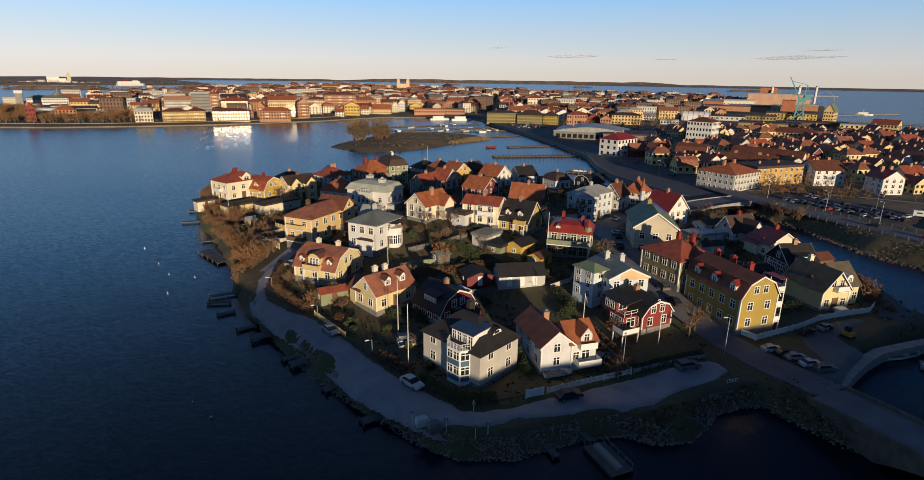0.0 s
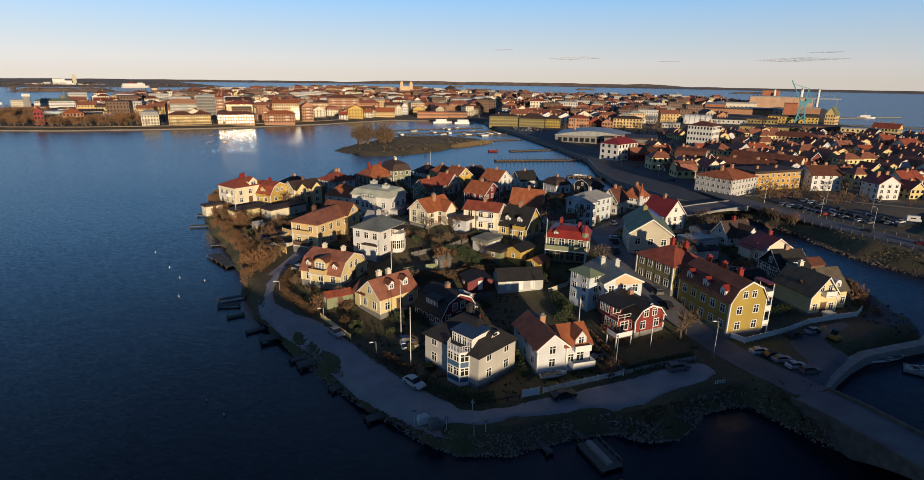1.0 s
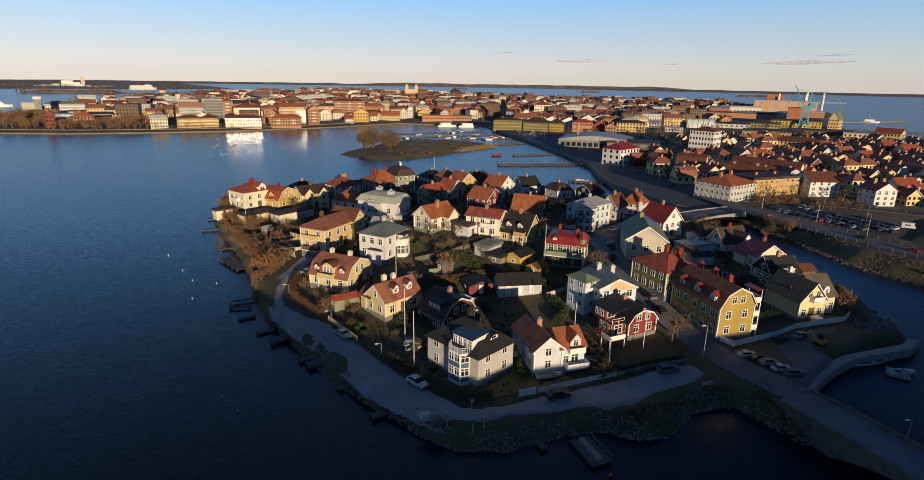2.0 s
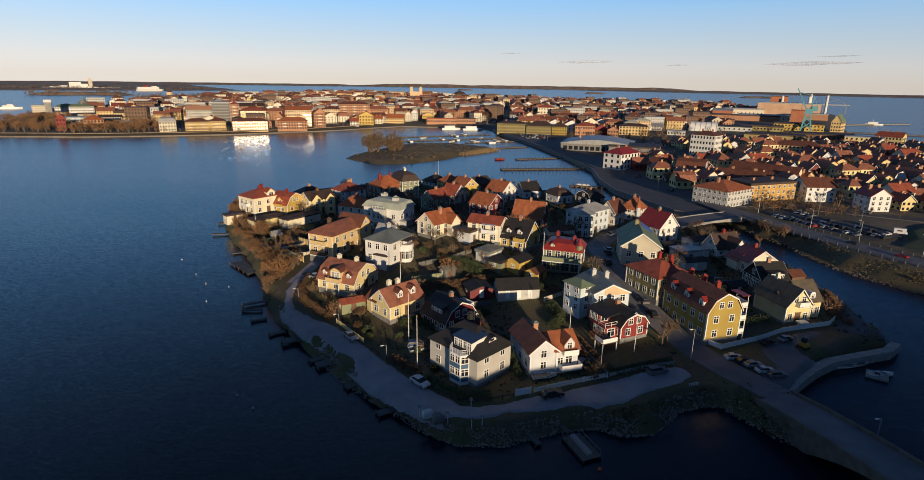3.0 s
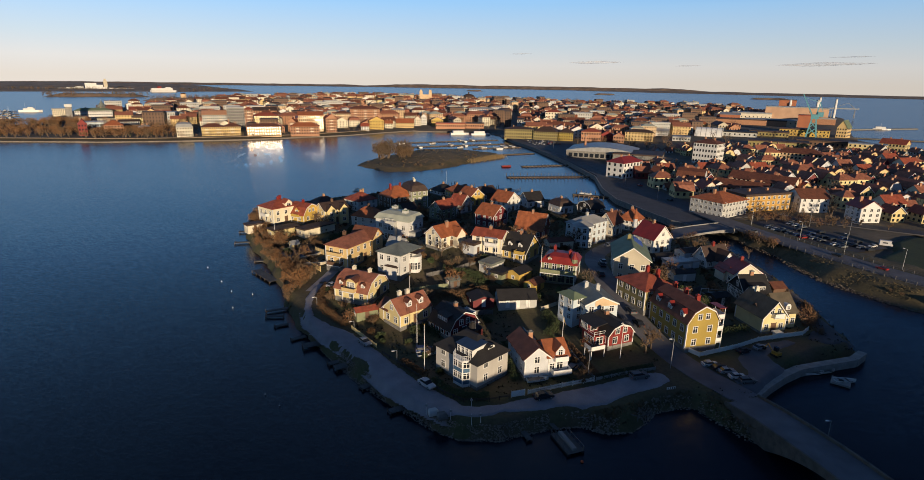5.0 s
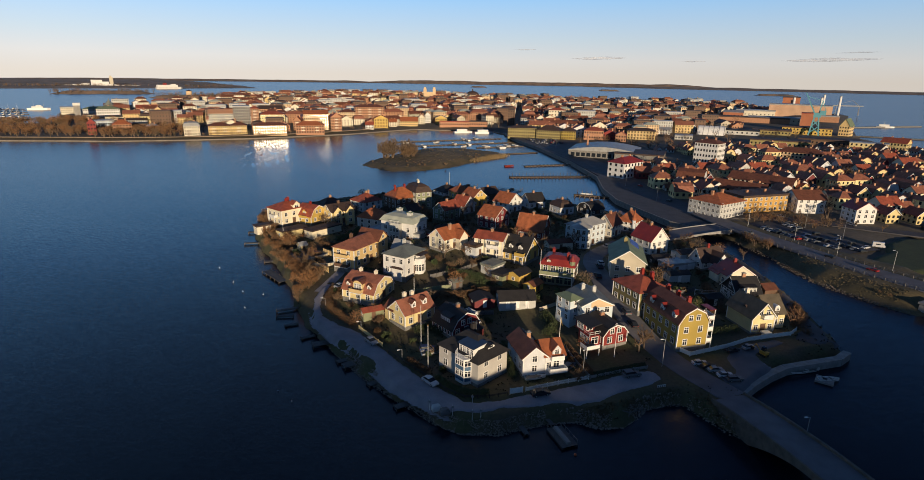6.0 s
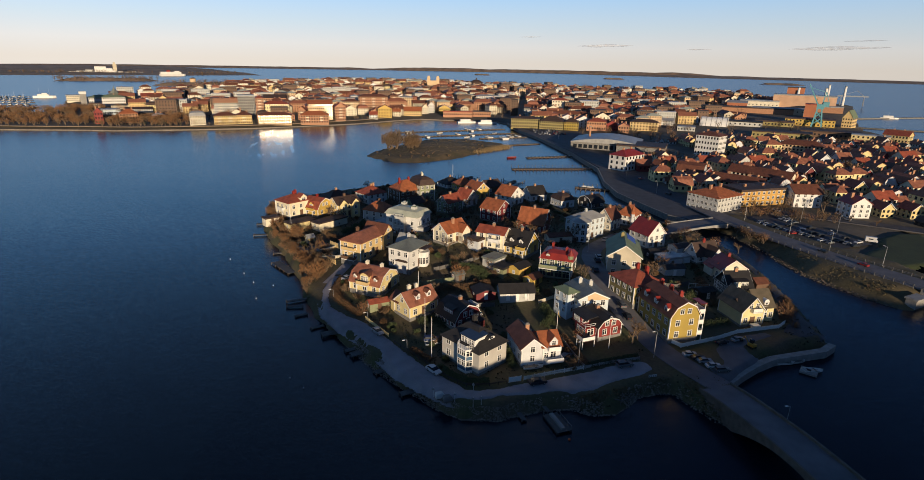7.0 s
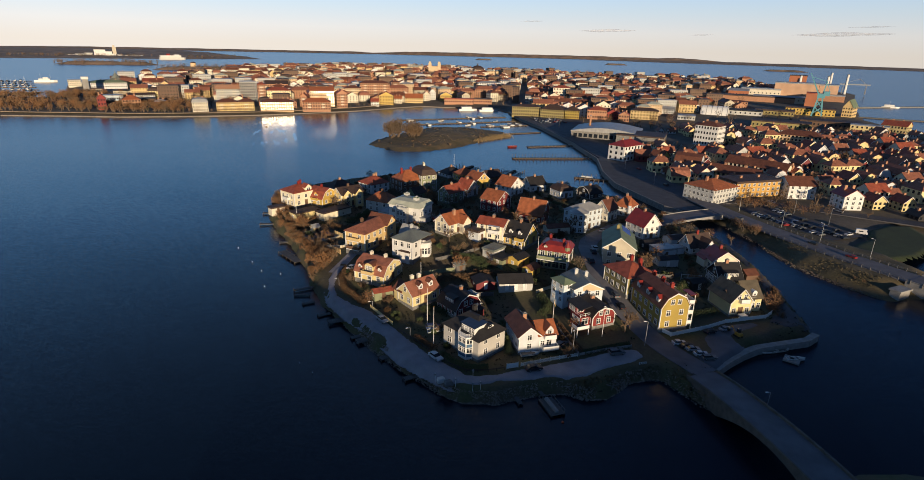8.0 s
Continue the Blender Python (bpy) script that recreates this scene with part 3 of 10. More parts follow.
SHORE_ROAD = [(-44, 152), (-49, 140), (-50, 126), (-51.5, 114), (-49.5, 107), (-43, 98.5), (-35, 92), (-28, 86), (-20.5, 78.5), (-14, 73.5), (-6, 69), (1, 70.2), (10, 74), (18, 77.5), (27, 82.5), (33, 86)]
LANE_SEA = [(-52.4, 118), (-52.0, 110), (-50.0, 104.6), (-46, 97.6), (-39.5, 91.6), (-33, 86.8), (-27.4, 82.2), (-25.6, 79.4), (-20.5, 74.4), (-15.5, 71), (-11.3, 68.4), (-7.4, 66.9), (-2, 66.9), (2.0, 69.0), (6.5, 70.3), (10.4, 71.6),
            (14, 73.0), (17.7, 73.3), (20.4, 74.3), (22.8, 76.2), (24.7, 78.4), (28, 80.0), (31.4, 82)]
LANE_LAND = [(34.2, 84.8), (33.2, 88), (31, 88.2), (26.4, 86.1), (18.5, 81.6), (12.1, 78.2), (3, 73.6), (-2.5, 71), (-5.2, 71.2), (-9.4, 74.2), (-14.4, 77.8), (-19.7, 82.2), (-26.2, 88.6), (-33.3, 94.4), (-40, 97.6), (-45, 101.2), (-47.6, 106), (-49, 112), (-49, 118)]
patch("road", LANE_SEA + LANE_LAND, lambda x, y: np.maximum(2.45, terrain(x, y)) + 0.15, 0.45, M["gravel"], "pale gravel lane along the shore of the island")
strip("road_garden", SHORE_ROAD[:4], 3.6, M["gravel"], "narrow gravel drive below the ochre villa", lambda x, y: max(2.45, float(terrain(x, y))))
strip("road_street", [(46.4, 80.6), (43.6, 84.6), (39.4, 89.6), (35.6, 95.5), (32, 103.5), (28, 113), (25.5, 124), (24, 140), (26, 160), (30, 172), (38, 184)], 6.2, M["road_grey"], "dark asphalt street between the houses", lambda x, y: max(2.6, float(terrain(x, y))), 0.1)
YARD = [(36.5, 97), (41, 90.5), (46.5, 85.2), (49, 84), (52.5, 88.6), (56, 92), (58.5, 95), (57.4, 99.3), (62, 103.5), (66.8, 107.4), (64, 109), (57.5, 105.6), (51.5, 101.2), (46.8, 98.2), (41.7, 95.2), (39.4, 97.5)]
patch("pavement", YARD, lambda x, y: 2.56 + 0 * x, 0.7, M["road_grey"], "worn asphalt parking yard beside the quay", 0.2, 1.0, "yard")
patch("pavement_terrace", [(-75.2, 147.4), (-65.7, 139.6), (-60.5, 145.5), (-70, 153)], lambda x, y: terrain(x, y) + 0.2, 0.8, M["road_grey"], "grey paved terrace above the west bank", 0.2, 0.8, "terrace")
CANAL_PATH = [(68, 109.5), (73, 106.6), (78.4, 109.5), (79.2, 126), (79.8, 140), (79.2, 155), (77.5, 170), (74.5, 182), (71.5, 181), (74.2, 168), (75.5, 154), (75.6, 140), (74.6, 126), (72.4, 115)]
patch("pavement_canal", CANAL_PATH, lambda x, y: 2.46 + 0 * x, 0.8, M["asphalt"], "dark asphalt path along the canal", 0.4, 1.0, "path")

# ---- houses ----
WINDOWS = {}


def window_meshes(w, h, trim="trim"):
    """The casing with its mullions and the pane; both face -y."""
    key = (round(w, 2), round(h, 2), trim)
    if key not in WINDOWS:
        # one connected casing: a lattice of cells, the four panes left open
        bm, c = B(), 0.13
        xs = (-w / 2 - c, -w / 2, -0.045, 0.045, w / 2, w / 2 + c)
        zs = (-h / 2 - c, -h / 2, h * 0.16, h * 0.16 + 0.08, h / 2, h / 2 + c)
        v = [[bm.verts.new((x, -0.07, z)) for z in zs] for x in xs]
        for i in range(5):
            for j in range(5):
                if i not in (1, 3) or j not in (1, 3):
                    bm.faces.new((v[i][j], v[i + 1][j], v[i + 1][j + 1], v[i][j + 1]))
        rim = bmesh.ops.extrude_edge_only(bm, edges=[e for e in bm.edges if e.is_boundary])
        for g in rim["geom"]:
            if isinstance(g, bmesh.types.BMVert):
                g.co.y = 0.02
        pane = B()
        box(pane, -w / 2, w / 2, -0.025, 0.02, -h / 2, h / 2)
        WINDOWS[key] = (mesh_of("window", bm, M[trim]), mesh_of("pane", pane, M["glass"]))
    return WINDOWS[key]


def window(parent, at, w=1.0, h=1.35, trim="trim"):
    frame_mesh, pane_mesh = window_meshes(w, h, trim)
    ob = part("window", frame_mesh, None, parent, at=at)
    part("pane", pane_mesh, None, ob)
    return ob


def on_face(face, u, z, w, d, out=0.0):
    """The pose of a thing on one wall of a w x d block; u runs to the right as one looks at the wall."""
    return {"S": pose(u, -d / 2 - out, z), "W": pose(-w / 2 - out, -u, z, 0, 0, -90),
            "E": pose(w / 2 + out, u, z, 0, 0, 90), "N": pose(-u, d / 2 + out, z, 0, 0, 180)}[face]


def roof_profile(kind, span, rise, over):
    """Half profile from the eave to the ridge: (distance from the middle, height over the eave)."""
    s = span / 2
    if kind == "gambrel":
        return [(s + over, -over * 1.1), (s * 0.66, rise * 0.64), (0, rise)]
    if kind == "bell":
        return [(s + over, -over * 0.5), (s * 0.8, rise * 0.3), (0, rise)]
    return [(s + over, -over * rise / s), (0, rise)]


def roof_and_walls(kind, axis, w, d, h, rise, over=0.45, thick=0.2, base=1.6):
    """The bmeshes of a block's walls and roof, the middle of the ground at the origin."""
    walls, roof = B(), B()
    if kind in ("gable", "gambrel", "bell"):
        span, length = (d, w) if axis == "x" else (w, d)
        prof = roof_profile(kind, span, rise, over)

        def at(a, s, z):
            return (a, s, z) if axis == "x" else (s, a, z)

        half = length / 2 + over
        for sign in (-1, 1):
            for (s0, z0), (s1, z1) in zip(prof, prof[1:]):
                nx, nz = (z1 - z0), (s0 - s1)
                k = thick / math.hypot(nx, nz)
                quad = [(s0, z0), (s1, z1), (s1, z1 + nz * k) if s1 == 0 else (s1 + nx * k, z1 + nz * k), (s0 + nx * k, z0 + nz * k)]
                solid(roof, [at(-half, sign * s, h + z) for s, z in quad], Vector(at(2 * half, 0, 0)))
        inner = [(span / 2, 0)] + [(s * 0.995, z - 0.02) for s, z in prof[1:]]
        ring = [(span / 2, -h - base)] + inner + [(-s, z) for s, z in inner[-2::-1]] + [(-span / 2, -h - base)]
        solid(walls, [at(-length / 2, s, h + z) for s, z in ring], Vector(at(length, 0, 0)))
    else:
        box(walls, -w / 2, w / 2, -d / 2, d / 2, -base, h)
        X, Y = w / 2 + over, d / 2 + over
        levels = [(X, Y, h - 0.12)]
        top = h + rise
        if kind == "mansard":
            levels.append((w / 2 - 0.75, d / 2 - 0.75, h + rise * 0.68))
        if kind == "tent":
            levels.append((0.06, 0.06, top))
        elif kind == "flat":
            levels = [(w / 2 + 0.25, d / 2 + 0.25, h), (w / 2 + 0.25, d / 2 + 0.25, h + rise)]
        else:
            k = min(levels[-1][0], levels[-1][1]) * (0.93 if kind == "hip" else 0.6)
            levels.append((levels[-1][0] - k, levels[-1][1] - k, top))
        rings = [[roof.verts.new((sx * x, sy * y, z)) for sx, sy in ((-1, -1), (1, -1), (1, 1), (-1, 1))] for x, y, z in [(levels[0][0], levels[0][1], levels[0][2] - 0.14)] + levels]
        roof.faces.new(rings[0][::-1])
        roof.faces.new(rings[-1])
        for a, b in zip(rings, rings[1:]):
            for k in range(4):
                roof.faces.new((a[k], a[(k + 1) % 4], b[(k + 1) % 4], b[k]))
    return walls, roof


def chimney(parent, x, y, z0, z1, m="brick", s=0.45):
    bm = B()
    box(bm, x - s, x + s, y - s * 0.75, y + s * 0.75, z0, z1)
    c = part("chimney", bm, M[m], parent)
    bm = B()
    box(bm, x - s - 0.08, x + s + 0.08, y - s * 0.75 - 0.08, y + s * 0.75 + 0.08, z1, z1 + 0.14)
    box(bm, x - s * 0.6, x + s * 0.6, y - s * 0.4, y + s * 0.4, z1 + 0.14, z1 + 0.4)
    part("chimney_cap", bm, M["stone"] if m == "brick" else M[m], c)


def dormer(parent, face, u, z, w, d, inset, wall, roof, dw=1.5, dh=1.5, back=2.2):
    """A gabled dormer; inset: how far its front stands behind the wall's plane."""
    at = on_face(face, u, z, w, d, -inset)
    bm = B()
    solid(bm, [(-dw / 2, 0, 0), (dw / 2, 0, 0), (dw / 2, 0, dh), (0, 0, dh + dw * 0.42), (-dw / 2, 0, dh)], (0, back, 0))
    ob = part("dormer", bm, M[wall], parent, at=at)
    bm = B()
    for s in (-1, 1):
        solid(bm, [(s * (dw / 2 + 0.22), -0.25, dh - 0.16), (0, -0.25, dh + dw * 0.42), (0, -0.25, dh + dw * 0.42 + 0.14), (s * (dw / 2 + 0.22), -0.25, dh - 0.02)], (0, back + 0.2, 0))
    part("dormer_roof", bm, M[roof], ob)
    window(parent, at @ pose(0, 0, dh * 0.52), dw * 0.52, dh * 0.62)


def balcony(parent, face, u, z, w, d, width, depth, m="trim", posts=0.0, roof=None):
    """A balcony with a boarded parapet; posts: the height of the posts below it."""
    at = on_face(face, u, z, w, d)
    bm = B()
    box(bm, -width / 2, width / 2, -depth, 0.0, -0.18, 0)
    ob = part("balcony", bm, M["trim"], parent, at=at)
    bm = B()
    box(bm, -width / 2, width / 2, -depth, -depth + 0.07, 0.08, 0.95)
    box(bm, -width / 2, -width / 2 + 0.07, -depth + 0.07, 0, 0.08, 0.95)
    box(bm, width / 2 - 0.07, width / 2, -depth + 0.07, 0, 0.08, 0.95)
    box(bm, -width / 2 - 0.04, width / 2 + 0.04, -depth - 0.04, -depth + 0.11, 0.95, 1.03)
    part("parapet", bm, M[m], ob)
    if posts:
        for x in (-width / 2 + 0.1, width / 2 - 0.1):
            bm = B()
            box(bm, x - 0.08, x + 0.08, -depth + 0.02, -depth + 0.18, -posts, -0.18)
            part("post", bm, M["trim"], ob)
    if roof:
        bm = B()
        box(bm, -width / 2 - 0.1, width / 2 + 0.1, -depth - 0.15, 0, 2.3, 2.42)
        part("awning_roof", bm, M[roof], ob)
        for x in (-width / 2 + 0.1, width / 2 - 0.1):
            bm = B()
            box(bm, x - 0.06, x + 0.06, -depth + 0.04, -depth + 0.16, 1.03, 2.3)
            part("post", bm, M["trim"], ob)
    return ob


def wing(parent, x, y, w, d, h, rise, kind, axis, wall, roof, over=0.35, z=0.0, yaw=0.0, base=1.6):
    walls, top = roof_and_walls(kind, axis, w, d, h, rise, over, base=base)
    a = part("wing_wall", walls, M[wall], parent, at=pose(x, y, z, 0, 0, yaw))
    part("wing_roof", top, M[roof], a)
    return a


def house(label, x, y, yaw, w, d, h, rise, kind, wall, roof, axis="x", cols=(3, 3), rows=(1.9, 4.6), corner=True, plinth="stone", chimneys=((0, 0),), chim="brick",
          ground=None, over=0.45, win=(1.0, 1.35), gable=0, name="house", category="house", group="", door="S", back=True):
    z = float(terrain(x, y)) if ground is None else ground
    h0 = thing(name, pose(x, y, z, 0, 0, yaw), label, category, group)
    walls, top = roof_and_walls(kind, axis, w, d, h, rise, over)
    part("wall", walls, M[wall], h0)
    part("roof", top, M[roof], h0)
    if plinth:
        bm = B()
        box(bm, -w / 2 - 0.05, w / 2 + 0.05, -d / 2 - 0.05, d / 2 + 0.05, -1.7, 0.55)
        part("plinth", bm, M[plinth], h0)
    if corner:
        for sx in (-1, 1):
            for sy in (-1, 1):
                bm = B()
                box(bm, sx * w / 2 - 0.11, sx * w / 2 + 0.11, sy * d / 2 - 0.11, sy * d / 2 + 0.11, 0.55, h - 0.05)
                part("corner_board", bm, M["trim"], h0)
    for face, n, width in (("S", cols[0], w), ("W", cols[1], d), ("E", cols[1], d), ("N", cols[0], w)):
        if face in "EN" and not back:
            continue
        for r in rows:
            for k in range(n):
                u = (k + 0.5 - n / 2) * width / n * 0.94
                if face == door and r == rows[0] and k == n // 2 and n > 1:
                    bm = B()
                    box(bm, -0.55, 0.55, -0.06, 0.02, -r + 0.5, 0.9)
                    box(bm, -0.68, -0.55, -0.09, 0.02, -r + 0.5, 1.0)
                    box(bm, 0.55, 0.68, -0.09, 0.02, -r + 0.5, 1.0)
                    part("door", bm, M["brown"], h0, at=on_face(face, u, r, w, d))
                    continue
                window(h0, on_face(face, u, r, w, d), *win)
    if gable:
        faces = ("W", "E") if axis == "x" else ("S", "N")
        for face in faces:
            for k in range(gable):
                window(h0, on_face(face, (k + 0.5 - gable / 2) * 1.9, h + rise * 0.33, w, d), 0.9, 1.2)
    if kind in ("gable", "gambrel", "bell"):
        # white verge boards along the gables
        span, length = (d, w) if axis == "x" else (w, d)
        prof = roof_profile(kind, span, rise, over)
        for end in (-1, 1):
            bm = B()
            for sign in (-1, 1):
                for (s0, z0), (s1, z1) in zip(prof, prof[1:]):
                    quad = [(s0, z0 + 0.12), (s1, z1 + 0.12), (s1, z1 - 0.16), (s0, z0 - 0.16)]
                    a0 = end * (length / 2 + over + 0.012)
                    if axis == "x":
                        solid(bm, [(a0, sign * s, h + zz) for s, zz in quad], (end * 0.05, 0, 0))
                    else:
                        solid(bm, [(sign * s, a0, h + zz) for s, zz in quad], (0, end * 0.05, 0))
            part("verge_board", bm, M["trim"], h0)
    for cx, cy in chimneys:
        chimney(h0, cx, cy, h + rise * 0.35, h + rise + 0.9, chim)
    return h0


# the near houses
cream = house("cream rendered two-storey villa with a dark hipped roof", -5.2, 82.7, 52.4, 8.6, 11.4, 5.4, 3.2, "hip", "stucco", "r_black", cols=(2, 0), rows=(1.9, 4.6), corner=False,
              chimneys=((1.5, 1.5),), over=0.4, door="N", chim="dark")
white = house("white boarded house with a steep red tiled roof", 5.9, 86.0, 22.5, 4.9, 9.2, 4.7, 2.0, "gable", "white", "r_brown", axis="y", cols=(1, 3), rows=(1.9, 4.05), win=(0.95, 1.25), chimneys=((0.4, 0.5),), door="N")
wing(white, 4.4, -1.3, 4.3, 6.6, 4.4, 2.1, "gable", "x", "white", "r_orange")
red = house("red boarded house with a gambrel roof and white trim", 23.4, 99.1, 30.5, 6.4, 7.6, 3.1, 2.1, "gambrel", "red", "r_black", axis="y", cols=(2, 3), rows=(1.7,), gable=2, chimneys=((0, 1.5),), over=0.3, door="W")
yellow_long = house("yellow rendered apartment house with a brown gambrel roof", 39.8, 104.3, 22.3, 7.6, 13.4, 6.2, 3.5, "gambrel", "mustard", "r_brown", axis="y", cols=(2, 5), rows=(1.6, 4.5), gable=2,
                    chimneys=((0.8, -3), (0.8, 1), (0.8, 5)), chim="r_bright", over=0.3, door="N")
olive = house("olive yellow apartment house with a red hipped roof", 33.6, 116.1, 31, 9.0, 10.0, 5.5, 2.2, "hip", "olive", "r_red", cols=(3, 4), rows=(1.6, 4.3), chimneys=((1.5, 1.5), (2.0, -1.5)), chim="r_bright")
pale = house("pale yellow villa with a brown tiled cross-gabled roof", 60.8, 115.8, 19.8, 6.2, 9.0, 4.4, 3.5, "gable", "pale", "r_moss", axis="y", cols=(3, 0), rows=(1.7,), gable=2, chimneys=((0.2, 2.5),), chim="cream")
wing(pale, 5.2, 1.0, 5.2, 7.0, 4.0, 3.6, "gable", "x", "pale", "r_moss")
blue = house("pale blue rendered apartment house with a grey-green metal roof", 20.3, 108.3, 18.3, 7.8, 10.0, 4.9, 1.8, "gable", "blue", "r_slate", axis="y", cols=(3, 4), rows=(1.4, 3.7), chimneys=((1.0, 0), (-1, 2)), chim="grey", corner=False, over=0.25)
wing(blue, -5.4, -0.4, 3.4, 5.0, 5.9, 0.9, "hip", "x", "blue", "r_green", yaw=20)
for z in (1.2, 3.1, 4.9):
    for u in (-1.3, 1.3):
        window(blue, pose(-5.4, -0.4, 0, 0, 0, 20) @ on_face("W", u, z, 3.4, 5.0), 0.85, 1.15)
    window(blue, pose(-5.4, -0.4, 0, 0, 0, 20) @ on_face("S", 0, z, 3.4, 5.0), 0.85, 1.15)
yellow_gable = house("yellow boarded house with an orange-brown tiled gable roof", -22.7, 101.8, 50.9, 9.0, 6.4, 3.6, 2.7, "gable", "butter", "r_clay", cols=(3, 2), rows=(1.8,), gable=1, chimneys=((0.5, 0.6), (-1.5, 1.0)), chim="cream", over=0.3)
maroon = house("dark red house with a black mansard roof", -11.3, 99.5, 47.5, 8.2, 7.6, 2.2, 3.4, "gambrel", "maroon", "r_black", axis="y", cols=(3, 4), rows=(1.4,), gable=2, chimneys=((0.3, -0.2),), over=0.3, door="N")
gambrel = house("pale house with a brown tiled mansard roof", -37.0, 112.2, 72.3, 9.4, 9.8, 2.9, 3.4, "gambrel", "butter", "r_clay", axis="y", cols=(3, 3), rows=(1.6,), gable=2, chimneys=((0.3, -2.4), (0.3, 2.4)), chim="cream", over=0.3)
ochre = house("ochre rendered two-storey villa with a brown hipped roof", -46.1, 133.7, 70.6, 16.0, 7.6, 6.3, 1.9, "hip", "ochre", "r_clay", cols=(5, 2), rows=(1.8, 4.7), chimneys=((-3, 1),), chim="brown")
white2 = house("white rendered villa with a grey roof and round bay", -30.3, 124.8, 68.0, 9.4, 7.6, 6.3, 1.8, "hip", "white_plaster", "r_slate", cols=(3, 3), rows=(1.8, 4.7), chimneys=((1.5, 1),), chim="grey", corner=False)
villa = house("large white rendered villa with a pale green mansard roof", -39.3, 160.7, 70.4, 9.0, 13.0, 6.9, 2.2, "mansard", "white_plaster", "r_pale", cols=(3, 4), rows=(1.7, 4.4), chimneys=((-1.5, -3.5), (1.5, 2.5)), chim="grey", corner=False)
nw = house("white house with a red tiled hip roof at the water", -91.6, 179.4, 58.7, 11.0, 9.5, 6.2, 2.1, "hip", "ivory", "r_red", cols=(3, 3), rows=(1.7, 4.2), chimneys=((0, 0), (1.8, 1.5)), chim="r_bright")
nw_yellow = house("yellow house with a red gambrel roof", -82.7, 182.1, 68.8, 8.5, 8.0, 3.6, 3.5, "gambrel", "yellow", "r_red", axis="y", cols=(2, 2), rows=(1.8,), gable=2, chim="r_bright")
nw_pale = house("pale yellow house with two front gables and a dark roof", -72.4, 185.2, 48.6, 10.0, 7.0, 5.8, 2.2, "gable", "butter", "r_dark", cols=(3, 2), rows=(1.7, 4.2), gable=1, chim="brown")
for u in (-2.7, 2.7):
    wing(nw_pale, u, -3.3, 3.6, 2.6, 5.7, 1.9, "gable", "y", "butter", "r_dark")
    for z in (1.7, 4.2):
        window(nw_pale, pose(u, -4.6, z), 1.1, 1.3)
house("white house with an orange-red hipped roof by the water", -70.5, 214.9, 54.4, 10.1, 9.8, 5.0, 2.8, "hip", "fresh_white", "r_red", cols=(3, 3), rows=(1.7, 3.9), chimneys=((0, 0), (2, 1)))
house("low house with a dark hipped roof", -84.0, 206.0, 48, 12.0, 10.0, 3.4, 3.0, "hip", "brown", "r_dark", cols=(3, 3), rows=(1.8,))
house("grey boarded house with an orange hipped roof", -56.6, 182.4, 72.1, 7.7, 10.6, 4.9, 3.1, "hip", "grey", "r_orange", cols=(3, 3), rows=(1.6, 3.6), chim="brown")
house("brown brick house with an orange-red roof", -56.4, 222.8, 44.7, 11.9, 10.3, 5.9, 4.0, "hip", "brown", "r_orange", cols=(4, 3), rows=(1.8, 4.4), chimneys=((-3, 0), (2, 0)), chim="r_bright")
house("tall olive house with a dark mansard roof", -48.8, 226.2, 36.9, 7.6, 11.4, 8.3, 3.2, "mansard", "green", "r_dark", cols=(3, 3), rows=(1.8, 4.4, 7.0), chimneys=((0, 0), (1, 3)), chim="cream")
house("white house with a black roof by the inner bay", -40.6, 257.0, 48.1, 10.2, 8.7, 2.5, 2.8, "hip", "white", "r_black", cols=(3, 3), rows=(1.7,))
house("yellow-green house with an orange roof by the inner bay", -32.7, 250.4, 43.4, 8.7, 7.4, 3.8, 2.6, "hip", "yellow", "r_orange", cols=(3, 3), rows=(1.8,))
house("yellow gabled house with an orange tiled roof", -23.6, 235.5, 43.8, 8.5, 9.0, 4.6, 3.5, "gable", "yellow", "r_orange", axis="y", cols=(3, 3), rows=(1.8,), gable=2)
house("dark brown house with a black roof", -18.6, 249.7, 45.3, 9.1, 8.0, 3.6, 2.7, "gable", "brown", "r_dark", cols=(3, 3), rows=(1.8,))
house("green-grey boarded house with a red gabled roof", -32.0, 206.7, 56.7, 9.6, 6.2, 5.0, 2.8, "gable", "green", "r_red", cols=(3, 2), rows=(1.7, 4.0), gable=1)
house("grey boarded house with a red steep roof", -26.5, 219.3, 58.2, 7.3, 6.9, 4.3, 3.6, "gable", "grey", "r_red", axis="y", cols=(2, 3), rows=(1.7,), gable=1)
house("dark red boarded house with an orange roof", -11.0, 197.8, 59.9, 9.6, 8.6, 5.4, 3.3, "gable", "maroon", "r_orange", axis="y", cols=(3, 3), rows=(1.7, 4.2), gable=1)
house("white gabled house with an orange tiled roof", -7.1, 226.5, 56.0, 9.8, 8.6, 5.1, 3.7, "gable", "fresh_white", "r_orange", axis="y", cols=(3, 3), rows=(1.7, 4.2), gable=1)
house("white house with a black roof and a gabled front", 4.3, 236.9, 32.5, 8.5, 7.9, 3.7, 3.3, "gable", "white", "r_black", cols=(3, 2), rows=(1.8,), gable=1)
house("white canal-side house with a dark mansard roof", 17.5, 227.1, 34.7, 7.1, 8.0, 4.1, 2.4, "mansard", "white", "r_dark", cols=(3, 3), rows=(1.8,))
